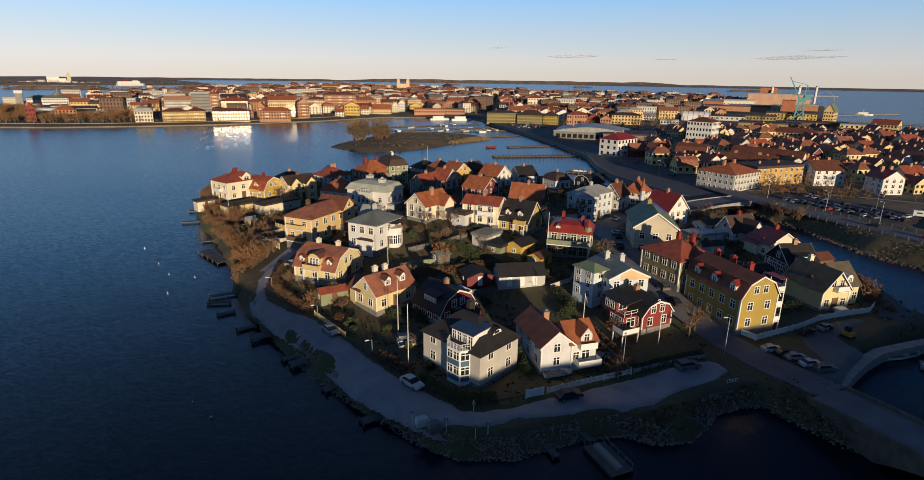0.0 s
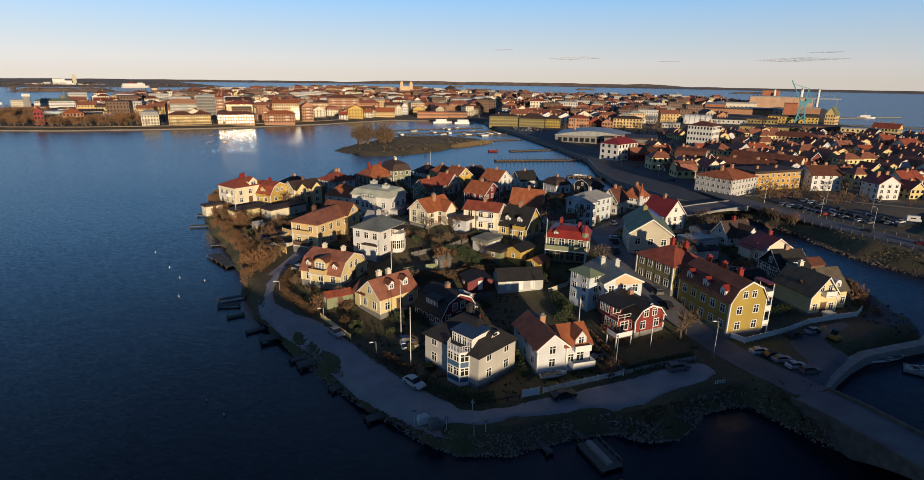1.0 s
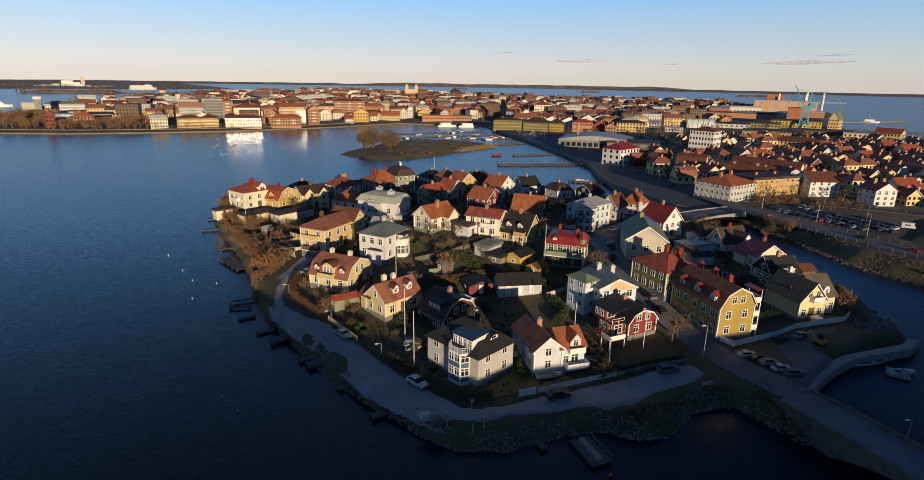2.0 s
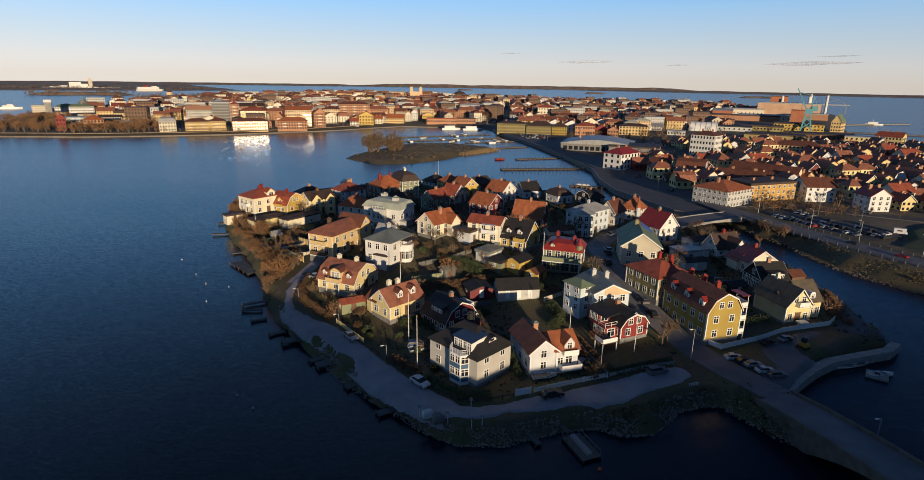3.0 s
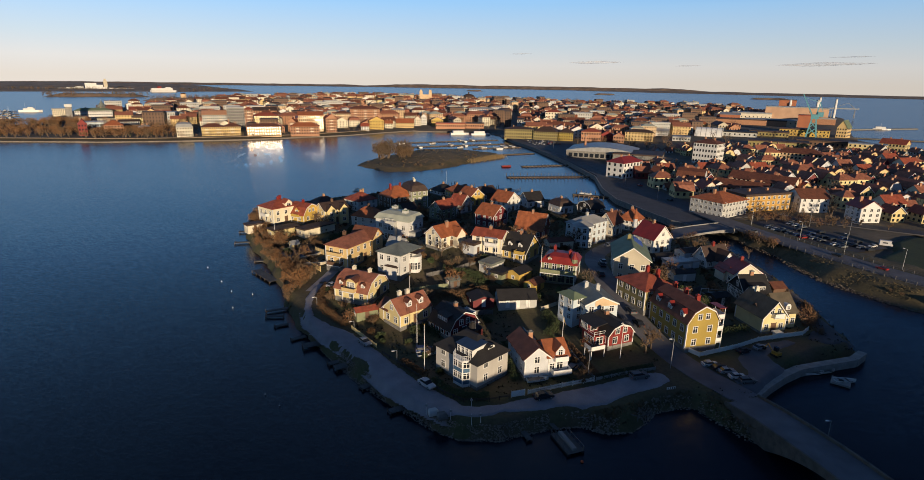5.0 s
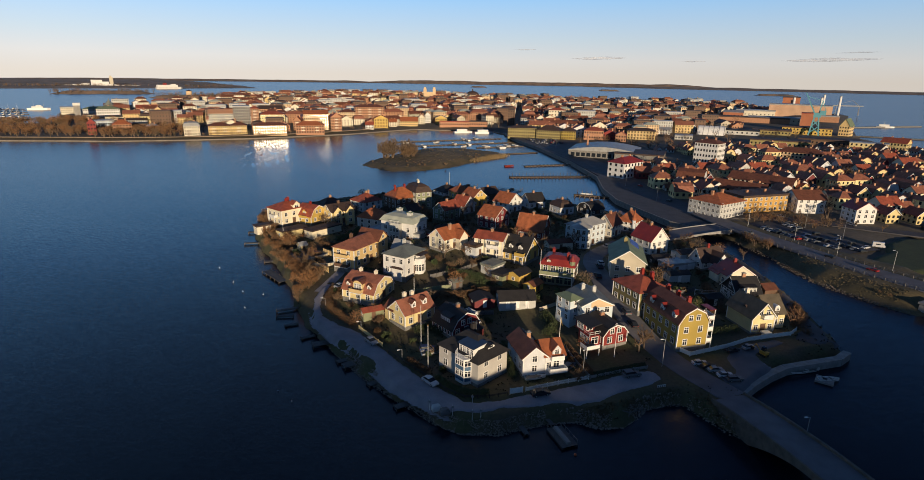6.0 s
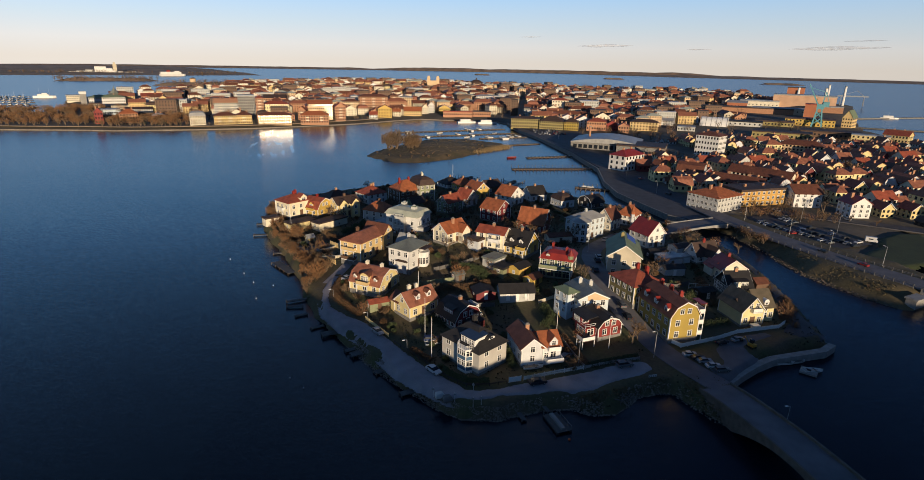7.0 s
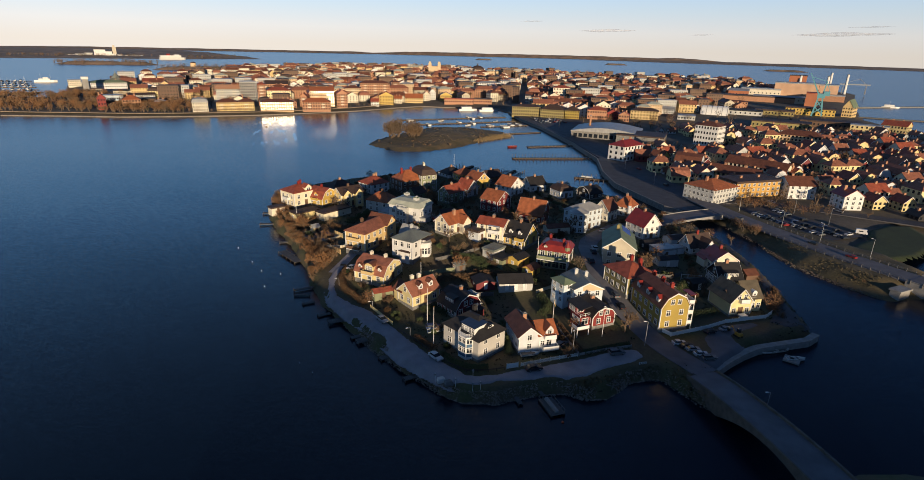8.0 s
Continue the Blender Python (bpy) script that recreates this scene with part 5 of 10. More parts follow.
for s in (-1, 1):
    rod(bm, (-3, s * 2.0, 29), (-17, s * 0.5, 56), 1.1, 0.7, 4)
for k in range(9):
    p, q = k / 9, (k + 1) / 9
    rod(bm, (-3 - 14 * p, 2 - 1.5 * p, 29 + 27 * p), (-3 - 14 * q, -2 + 1.5 * q, 29 + 27 * q), 0.5, 0.5, 4)
part("jib", bm, M["teal"], crane)
bm = B()
rod(bm, (2, 0, 30), (4, 0, 46), 1.1, 0.7, 4)
rod(bm, (4, 0, 46), (-14, 0, 51), 0.4, 0.4, 4)
rod(bm, (4, 0, 46), (9, 0, 33), 0.5, 0.5, 4)
part("mast", bm, M["teal"], crane)
for x, y, h in ((427, 1003, 33), (470, 1003, 33), (545, 1160, 35), (548, 1105, 34)):
    c = thing("chimney_stack", pose(x, y, 2.6), "slim pale dockyard pylon", "chimney", "dockyard pylons")
    bm = B()
    rod(bm, (0, 0, 0), (0, 0, h), 2.4, 2.0, 8)
    part("shaft", bm, M["white_plaster"], c)
    bm = B()
    rod(bm, (0, 0, h), (0, 0, h + 1.2), 1.9, 1.9, 8)
    part("rim", bm, M["concrete"], c)

barrel = thing("barrel_hall", pose(197, 642, 2.8, 0, 0, 70), "white ribbed barrel-vaulted hall", "hall")
bm = B()
arc = [(10 * math.cos(k * math.pi / 12), 0, 9.5 * math.sin(k * math.pi / 12)) for k in range(13)]
solid(bm, [(x, -14, z) for x, y, z in arc], (0, 28, 0))
part("vault", bm, M["trim"], barrel)
for k in range(6):
    bm = B()
    for (x0, _, z0), (x1, _, z1) in zip(arc, arc[1:]):
        solid(bm, [(x0, -14 + k * 5.4, z0), (x1, -14 + k * 5.4, z1), (x1 * 1.02, -14 + k * 5.4, z1 * 1.02), (x0 * 1.02, -14 + k * 5.4, z0 * 1.02)], (0, 0.5, 0))
    part("rib", bm, M["r_grey"], barrel)

works = thing("power_plant", pose(-1735, 1995, 1, 0, 0, 41) @ Matrix.Diagonal((1.2, 1.0, 0.82, 1)), "white far power plant with a square concrete tower", "power plant")
for x0, x1, y0, h in ((-20, 12, 0, 32), (8, 30, -6, 24), (-10, 40, -14, 14)):
    bm = B()
    box(bm, x0, x1, y0 - 8, y0 + 8, 0, h)
    part("boiler_house", bm, M["white_plaster"], works)
for x0, x1, y0, h in ((-92, -74, 0, 9), (-72, -48, 6, 12), (-46, -24, 0, 17), (-24, -6, -16, 8), (44, 58, -8, 11), (60, 82, 0, 8), (84, 96, -5, 10), (98, 118, 2, 7)):
    bm = B()
    box(bm, x0, x1, y0 - 7, y0 + 7, 0, h)
    part("hall", bm, M["grey"], works)
for x, y, r, h in ((52, -20, 7, 9), (70, -18, 6, 8), (-60, -14, 6, 8)):
    bm = B()
    rod(bm, (x, y, 0), (x, y, h), r, r, 12)
    part("tank", bm, M["white_plaster"], works)
bm = B()
box(bm, 32, 43, -5, 6, 0, 44)
box(bm, 34, 40, -3, 3, 44, 52)
part("tower", bm, M["beige"], works)
ferry = thing("ferry", pose(-1377, 1918, 0, 0, 0, 57), "white far passenger ferry with a red band", "ship")
bm = B()
solid(bm, [(-45, -7, 0), (40, -7, 0), (48, 0, 0), (40, 7, 0), (-45, 7, 0)], (0, 0, 8))
part("hull", bm, M["white_plaster"], ferry)
bm = B()
box(bm, -42, 30, -6, 6, 8, 15)
box(bm, 8, 24, -5, 5, 15, 18)
part("superstructure", bm, M["trim"], ferry)
bm = B()
box(bm, -20, -8, -3, 3, 15, 21)
part("funnel", bm, M["r_bright"], ferry)

for x, y, yaw, label in ((-82, 604, 24, "white tour boat moored at the quay"), (-58, 604, 15, "white passenger boat moored at the quay"), (497, 862, -20, "grey navy vessel at the pier")):
    s = thing("ship", pose(x, y, 0, 0, 0, yaw), label, "ship")
    bm = B()
    solid(bm, [(-10, -2.6, -0.5), (7, -2.6, -0.5), (11.5, 0, -0.5), (7, 2.6, -0.5), (-10, 2.6, -0.5)], (0, 0, 2.4))
    part("hull", bm, M["trim"], s)
    bm = B()
    box(bm, -7, 5, -2, 2, 1.9, 4.4)
    part("cabin", bm, M["white_plaster"], s)
    bm = B()
    rod(bm, (-1, 0, 4.4), (-1, 0, 9), 0.2, 0.1, 5)
    part("mast", bm, M["steel"], s)

# rows of small houses and the larger blocks of the town, from a few types
LANDMARKS = [(o.matrix_basis.translation.x, o.matrix_basis.translation.y, max(o.children[0].dimensions.x, o.children[0].dimensions.y) * 0.52) for o in scene.objects
             if o.parent is None and o.children and o.name.split(".")[0] in ("building", "church", "barrel_hall", "harbour_crane", "water_tower")]
LANDMARKS += [(40, 440, 50), (75, 425, 45), (60, 400, 30), (5, 515, 34), (395, 490, 60), (127, 396, 13), (124, 384, 11), (208, 438, 15), (200, 428, 12)]


def clear_of(x, y, r):
    return all(math.hypot(x - a, y - b) > c + r for a, b, c in LANDMARKS)


def town_types(seed, specs, group):
    """The types of a quarter's buildings as named values."""
    return [dict(zip(("label", "w", "d", "h", "rise", "kind", "wall", "roof", "axis", "floors", "cols"), s)) for s in specs]


# the haze that lifts shaded roofs is put into their paler tile colours
SMALL = town_types(1, [
    ("dark red cottage with a red tiled gable roof", 6.7, 9.6, 4.6, 3.4, "gable", "maroon", "r_clay", "y", 1, 3),
    ("grey two-storey cottage with a red-brown roof", 7.6, 10.6, 6.2, 3.4, "gable", "grey", "r_clay", "y", 2, 3),
    ("yellow cottage with a red gable roof", 7.7, 9.6, 5.2, 3.4, "gable", "lemon", "r_red", "y", 2, 3),
    ("white cottage with a brown gambrel roof", 7.7, 10.6, 4.6, 3.8, "gambrel", "white", "r_clay", "y", 1, 3),
    ("pale grey cottage with a dark gable roof", 6.7, 9.6, 4.0, 3.2, "gable", "grey", "r_moss", "y", 1, 3),
    ("pale cottage with a brown roof", 10.5, 7.5, 4.8, 3.0, "gable", "ivory", "r_clay", "x", 2, 3),
    ("two-storey pale house with a brown roof", 13.0, 9.5, 7.4, 3.2, "hip", "pale", "r_clay", "x", 2, 4),
    ("white cottage with a red gable roof", 7.7, 9.6, 5.4, 3.6, "gable", "white", "r_clay", "y", 2, 3),
    ("yellow gambrel house with a red roof", 8.7, 10.6, 5.0, 4.0, "gambrel", "lemon", "r_clay", "y", 1, 3),
    ("two-storey white house with a dark roof", 8.2, 11.6, 6.2, 2.8, "gable", "white_plaster", "r_dark", "y", 2, 4),
    ("red cottage with a dark gable roof", 6.7, 9.1, 4.2, 3.4, "gable", "red", "r_moss", "y", 1, 3),
    ("small black outbuilding with a black roof", 4.7, 7.1, 2.6, 2.0, "gable", "dark", "r_black", "y", 1, 2),
    ("low white outbuilding with a red-brown roof", 6.0, 5.0, 2.6, 2.2, "gable", "white", "r_clay", "x", 1, 2),
    ("two-storey cream house with a red roof", 12.0, 9.0, 6.6, 3.6, "gable", "cream", "r_red", "x", 2, 4)], "")
LARGE = town_types(2, [
    ("ochre town building with an orange tiled roof", 18, 11, 9, 3.6, "gable", "ochre", "r_clay", "x", 3, 6),
    ("brick town building with a red tiled roof", 24, 12, 11, 3.4, "hip", "brick", "r_clay", "x", 4, 8),
    ("cream town building with a brown roof", 16, 11, 12, 3.0, "hip", "cream", "r_brown", "x", 4, 5),
    ("white town building with a red roof", 14, 11, 8, 3.6, "gable", "white_plaster", "r_red", "y", 3, 4),
    ("yellow town building with a dark mansard roof", 15, 12, 9, 4.0, "mansard", "pale", "r_dark", "x", 3, 5),
    ("beige town building with a brown roof", 26, 11, 8, 3.4, "gable", "beige", "r_brown", "x", 3, 9),
    ("pale cream town building with a brown roof", 14, 10, 8, 4.0, "gable", "cream", "r_brown", "y", 3, 4),
    ("low brick town house with an orange roof", 12, 10, 6, 4.0, "gable", "brick", "r_orange", "y", 2, 4),
    ("grey town building with a grey sheet roof", 22, 14, 13, 1.2, "flat", "grey", "r_grey", "x", 4, 8),
    ("dark brown brick building with a flat roof", 20, 14, 14, 1.0, "flat", "brown", "r_dark", "x", 4, 7),
    ("buff apartment house with a pale sheet roof", 16, 12, 12, 2.4, "hip", "buff", "r_pale", "x", 4, 6),
    ("low grey hall with a dark roof", 26, 16, 5, 1.4, "flat", "beige", "r_black", "x", 1, 6),
    ("pale town house with a red mansard roof", 13, 11, 8, 4.2, "mansard", "cream", "r_clay", "x", 3, 4)], "")


def joined(name, label, rows, mats):
    """Many small buildings as one object: rows of (type, pose)."""
    slots = {m: i for i, m in enumerate(mats)}
    verts, faces, index = [], [], []
    kits = {}
    for t, at in rows:
        key = t["label"]
        if key not in kits:
            walls, top = roof_and_walls(t["kind"], t["axis"], t["w"], t["d"], t["h"], t["rise"], 0.5)
            stack, panes, boards = B(), B(), verge_boards(t["w"], t["d"], t["h"], t["rise"]) if t["kind"] == "gable" and t["axis"] == "y" and t["h"] < 6 else B()
            box(stack, t["w"] * 0.15, t["w"] * 0.15 + 1.2, 0, 0.9, t["h"], t["h"] + t["rise"] + 1.2)
            fh = t["h"] / t["floors"]
            for f in range(t["floors"]):
                for k in range(t["cols"]):
                    u, z = (k + 0.5 - t["cols"] / 2) * t["w"] / t["cols"], (f + 0.55) * fh
                    for sy in (-1, 1):
                        box(panes, u - 0.55, u + 0.55, sy * t["d"] / 2 - 0.05, sy * t["d"] / 2 + 0.05, z - 0.75, z + 0.75)
                for sx in (-1, 1):
                    for u in (-0.28, 0, 0.28):
                        box(panes, sx * t["w"] / 2 - 0.05, sx * t["w"] / 2 + 0.05, u * t["d"] - 0.5, u * t["d"] + 0.5, (f + 0.55) * fh - 0.75, (f + 0.55) * fh + 0.75)
            kit = []
            for bm, m in ((walls, t["wall"]), (top, t["roof"]), (stack, "brick"), (panes, "glass"), (boards, "trim")):
                bmesh.ops.recalc_face_normals(bm, faces=bm.faces)
                bm.verts.index_update()
                kit.append(([v.co.copy() for v in bm.verts], [[v.index for v in f.verts] for f in bm.faces], slots[m]))
                bm.free()
            kits[key] = kit
        for vs, fs, s in kits[key]:
            n = len(verts)
            verts += [tuple(at @ v) for v in vs]
            faces += [[n + i for i in f] for f in fs]
            index += [s] * len(fs)
    me = bpy.data.meshes.new(name)
    me.from_pydata(verts, [], faces)
    for m in mats:
        me.materials.append(M[m])
    me.polygons.foreach_set("material_index", index)
    return tagged(new(name, me), label, "buildings", kind="stuff")


FAR = []


def spread(types, group, angle, px, py, region, near, seed, jitter=1.5, skip=0.1, turn=90, inland=14.0, reach=0, size_by=1.0):
    """Fills a region with copies of the types in turned rows: things of their own within reach of the island, joined beyond."""
    rnd = random.Random(seed)
    first = {}
    x0, x1, y0, y1 = region
    c, s = math.cos(radians(angle)), math.sin(radians(angle))
    size = max(x1 - x0, y1 - y0) * 0.75
    mx, my = (x0 + x1) / 2, (y0 + y1) / 2
    n, m = int(2 * size / px), int(2 * size / py)
    for j in range(m):
        for i in range(n):
            u, v = -size + i * px + rnd.uniform(-jitter, jitter) + (j % 2) * px * 0.4, -size + j * py + rnd.uniform(-jitter, jitter)
            x, y = mx + c * u - s * v, my + s * u + c * v
            pick, lucky, spin = rnd.randrange(len(types)), rnd.random(), rnd.choice((0, turn, 180, 0, 180))
            if lucky < skip or not (x0 < x < x1 and y0 < y < y1) or not near(x, y) or not clear_of(x, y, px * 0.42):
                continue
            if float(shore_distance(MAIN, np.array([x]), np.array([y]))[0]) < inland:
                continue
            at = pose(x, y, float(town(x, y)) - 0.3, 0, 0, angle + spin + rnd.uniform(-4, 4)) @ Matrix.Diagonal((size_by, size_by, size_by, 1))
            t = types[pick]
            if math.hypot(x, y) > reach:
                k = rnd.uniform(0.85, 1.15)
                FAR.append((t, at @ Matrix.Diagonal((k, k, k, 1))))
            elif pick in first:
                copy_thing(first[pick], at)
            else:
                first[pick] = block(t["label"], x, y, 0, t["w"], t["d"], t["h"], t["rise"], t["kind"], t["wall"], t["roof"], t["axis"], t["floors"], t["cols"], name="town_house", group=group, chim=1, verge=t["kind"] == "gable" and t["axis"] == "y" and t["h"] < 6)
                first[pick].matrix_basis = at


def cottages(x, y):
    if y < 268 - (x - 100) * 0.1 and x < 160:
        return False
    if x < 75 + (y - 250) * -0.05 or y > 470 + 0.2 * (x - 100):
        return False
    return y > 222 or x > 190


spread(SMALL, "cottages of the old quarter", 14, 12.5, 14.5, (62, 460, 215, 540), cottages, 11, 2.2, 0.10, 90, 14, 328, 0.9)
spread(SMALL, "cottages of the old quarter", 10, 13.0, 14.0, (55, 95, 262, 330), lambda x, y: x > 64 + (330 - y) * 0.25, 12, 1.8, 0.2, 90, 12, 328, 0.9)
spread(LARGE, "town blocks near the harbour", 2, 25, 20, (-20, 330, 560, 980), lambda x, y: x < 260 - (y - 600) * 0.15 and (y > 640 or x < 130), 13, 4, 0.2, 90, 30)
spread(LARGE, "town blocks along the bay", 27, 25, 20, (-460, -40, 480, 1000), lambda x, y: x > -330 or y > 560, 14, 4, 0.14, 90, 34, 560)
spread(LARGE, "town blocks behind the park", 38, 28, 24, (-740, -440, 520, 1050), lambda x, y: y > 600 and x > -700, 15, 4, 0.45, 90, 60)
spread(LARGE, "far town blocks on the hill", 20, 30, 27, (-700, 480, 980, 1560), lambda x, y: True, 16, 6, 0.25, 90, 40)
used = sorted({t[k] for t in SMALL + LARGE for k in ("wall", "roof")} | {"brick", "glass", "trim"})
joined("town_houses", "far rows of brick and rendered town houses with tiled roofs", FAR, used)

# the arena at the quay with its curved pale roof, and the hall beside it
arena = thing("arena", pose(58, 432, 2.7, 0, 0, -12), "pale arena with a curved sheet roof", "arena")
bm = B()
box(bm, -26, 26, -20, 20, 0, 5.5)
part("wall", bm, M["stone"], arena)
arc = [(26.5 - 53 * k / 14, -20.6, 5.5 + 3.2 * math.sin(math.pi * k / 14)) for k in range(15)]
bm = B()
solid(bm, arc + [(-26.5, -20.6, 5.2), (26.5, -20.6, 5.2)], (0, 41.2, 0))
part("roof", bm, M["r_grey"], arena)
bm = B()
for k in range(12):
    box(bm, -24 + k * 4, -21.2 + k * 4, -20.15, -19.9, 0.8, 3.6)
part("glazing", bm, M["glass"], arena)
hall = thing("sports_hall", pose(82, 412, 2.7, 0, 0, -16), "grey hall with a dark flat roof and a pale band", "hall")
bm = B()
box(bm, -17, 17, -14, 14, 0, 5.2)
part("wall", bm, M["stone"], hall)
bm = B()
box(bm, -17.4, 17.4, -14.4, 14.4, 5.2, 6.2)
part("roof", bm, M["r_dark"], hall)
stack = thing("brick_chimney", pose(44, 436, 2.7), "slim red brick chimney beside the arena", "chimney")
bm = B()
rod(bm, (0, 0, 0), (0, 0, 15), 1.0, 0.8, 8)
part("shaft", bm, M["brick"], stack)
bm = B()
rod(bm, (0, 0, 15), (0, 0, 15.6), 0.95, 0.95, 8)
part("rim", bm, M["concrete"], stack)
gantry = thing("gantry_crane", pose(570, 1120, 2.7, 0, 0, -22), "pale steel gantry frame at the dock", "crane")
bm = B()
for x in (-18, 18):
    rod(bm, (x, -8, 0), (x, 0, 17), 0.7, 0.6, 4)
    rod(bm, (x, 8, 0), (x, 0, 17), 0.7, 0.6, 4)
rod(bm, (18, 0, 17), (6, 0, 27), 0.5, 0.5, 4)
rod(bm, (6, 0, 27), (-18, 0, 18), 0.3, 0.3, 4)
part("leg", bm, M["steel"], gantry)
bm = B()
box(bm, -24, 24, -1, 1, 16, 18)
part("girder", bm, M["steel"], gantry)
fort = thing("fort_tower", pose(-876, 1290, 6), "small brown round fort tower on the islet", "tower")
bm = B()
rod(bm, (0, 0, 0), (0, 0, 10), 7, 7, 12)
part("drum", bm, M["buff"], fort)
bm = B()
rod(bm, (0, 0, 10), (0, 0, 12.5), 7.6, 2.0, 12)
part("roof", bm, M["r_dark"], fort)
pagoda = thing("church", pose(-625, 725, float(town(-625, 725)), 0, 0, 40), "pale church with a dull green-grey stepped dome", "church")
walls, top = roof_and_walls("hip", "x", 22, 16, 6, 6, 0.6)
part("nave", walls, M["beige"], pagoda)
part("roof", top, M["r_slate"], pagoda)
for z0, r0, z1, r1 in ((10, 6.5, 13, 4.8), (13, 3.4, 16, 2.2), (16, 1.0, 20, 0.3)):
    bm = B()
    rod(bm, (0, 0, z0), (0, 0, z1), r0, r1, 8)
    part("tier", bm, M["r_slate"], pagoda)

# ---- roads, bridges, quays ----
strip("road_quay", [(2, 540), (12, 500), (26, 440), (46, 385), (58, 345), (60, 312), (66, 280), (76, 250), (86, 230), (93, 214)], 15, M["asphalt"], "wide asphalt quay road along the harbour", town, 0.25, step=8)
BANK_ROAD = [(80, 236), (84, 222), (89, 209), (95, 196), (101.5, 184), (107.5, 173), (112.3, 164.5), (117.2, 157.3), (123.4, 148.6), (131, 138)]
strip("road_bank", BANK_ROAD, 9.5, M["road_grey"], "asphalt main road on the embankment", lambda x, y: 3.4, 0.3, step=6)
patch("ground_lawn", [(118.1, 173.2), (121, 171), (125.5, 165), (140, 172), (158, 190), (160, 212), (150, 211), (139.5, 202), (133.9, 190), (124.3, 182)], lambda x, y: 2.95 + 0 * x, 1.2, M["lawn"], "dark green lawn beside the car park", 0.5, 1.0, "lawn")
strip("road_car_park", [(102, 226), (105.5, 219.5), (114, 204), (123, 187)], 21, M["asphalt"], "asphalt car park behind the main road", town, 0.3, step=6)
strip("road_town", [(93, 236), (110, 238), (128, 232), (150, 222), (190, 205)], 8, M["asphalt"], "asphalt street past the apartment houses", town, 0.34, step=8)


BANK = [(119, 138.5), (115, 136), (111, 137), (107.5, 140), (103.5, 145), (98.5, 152.5), (94.5, 160), (92, 171), (90.5, 183), (85, 201), (79, 215), (84, 232), (98, 234), (110, 208), (120, 192), (134, 176), (140, 158), (130, 138)]
sheet("ground_bank", BANK, lambda x, y: 3.42 + 0 * x, 70, 150, 126, 244, 2.0, 9.0, M["slope"], "brown grass slope between the canal and the main road", 0.9)
bm = B()
solid(bm, [(-30, 560, 2.0), (-14, 522, 2.0), (4, 476, 2.0), (30, 391, 2.0), (44, 332, 2.0), (50, 316, 2.0), (56, 372, 2.0), (36, 420, 2.0), (30, 470, 2.0), (46, 530, 2.0)], (0, 0, 0.78))
tagged(part("pavement_quay", bm, M["asphalt"]), "wide dark asphalt quay beside the arena", "quay", kind="structure")


bm = B()
solid(bm, [(71, 214.5, 2.0), (64.4, 221.4, 2.0), (56.4, 239.2, 2.0), (46.9, 262, 2.0), (43, 290, 2.0), (43.2, 332, 2.0), (60, 330, 2.0), (66, 290, 2.0), (78, 252, 2.0), (90, 232, 2.0), (86, 218, 2.0)], (0, 0, 0.79))
tagged(part("pavement_street", bm, M["asphalt"]), "broad asphalt street along the quay wall", "street", kind="structure")
def bank_wall(name, line, z0, z1, thick, material, label):
    """A quay wall of blocks along a line."""
    w = thing(name, Matrix(), label, "wall", kind="structure")
    for (x0, y0), (x1, y1) in zip(line, line[1:]):
        length = math.hypot(x1 - x0, y1 - y0)
        n = max(1, int(length / (3.0 if math.hypot(x0, y0) < 200 else 9.0)))
        yaw = math.degrees(math.atan2(y1 - y0, x1 - x0))
        key = round(length / n, 2)
        bm = B()
        box(bm, 0.02, key - 0.02, -thick / 2, thick / 2, z0, z1)
        me = mesh_of("slab", bm, material)
        for k in range(n):
            t = k / n
            part("slab", me, None, w, at=pose(x0 + (x1 - x0) * t, y0 + (y1 - y0) * t, 0, 0, 0, yaw))
    return w


bank_wall("quay_wall", [(48, 83), (53, 88.6), (57.5, 93), (62, 96.6), (68, 99.4), (76, 103), (79.5, 106.5)], -1.0, 1.75, 1.7, M["concrete"], "pale concrete quay wall round the boat basin")
bank_wall("quay_wall_harbour", [(70, 214.5), (64, 221), (56, 239), (46.5, 262), (42.6, 290), (42.6, 330), (29, 391), (3, 477), (-15, 522), (-24, 551), (-34, 597)], -1.0, 2.75, 0.7, M["stone"], "dark stone quay wall of the harbour")
bank_wall("quay_wall_town", [(-34, 597), (-52, 628), (-85, 629), (-112, 623), (-140, 625), (-165, 595), (-194, 552), (-233, 516), (-275, 481), (-319, 456), (-379, 429), (-412, 423), (-480, 406)], -1.0, 1.1, 1.6, M["rock"], "dark stone quay along the town front")
strip("road_town_front", [(-176, 600), (-200, 562), (-228, 531), (-268, 494), (-315, 468), (-376, 440), (-412, 434), (-480, 417), (-690, 388)], 5, M["promenade"], "tan promenade along the town front", town, 0.3, step=12)


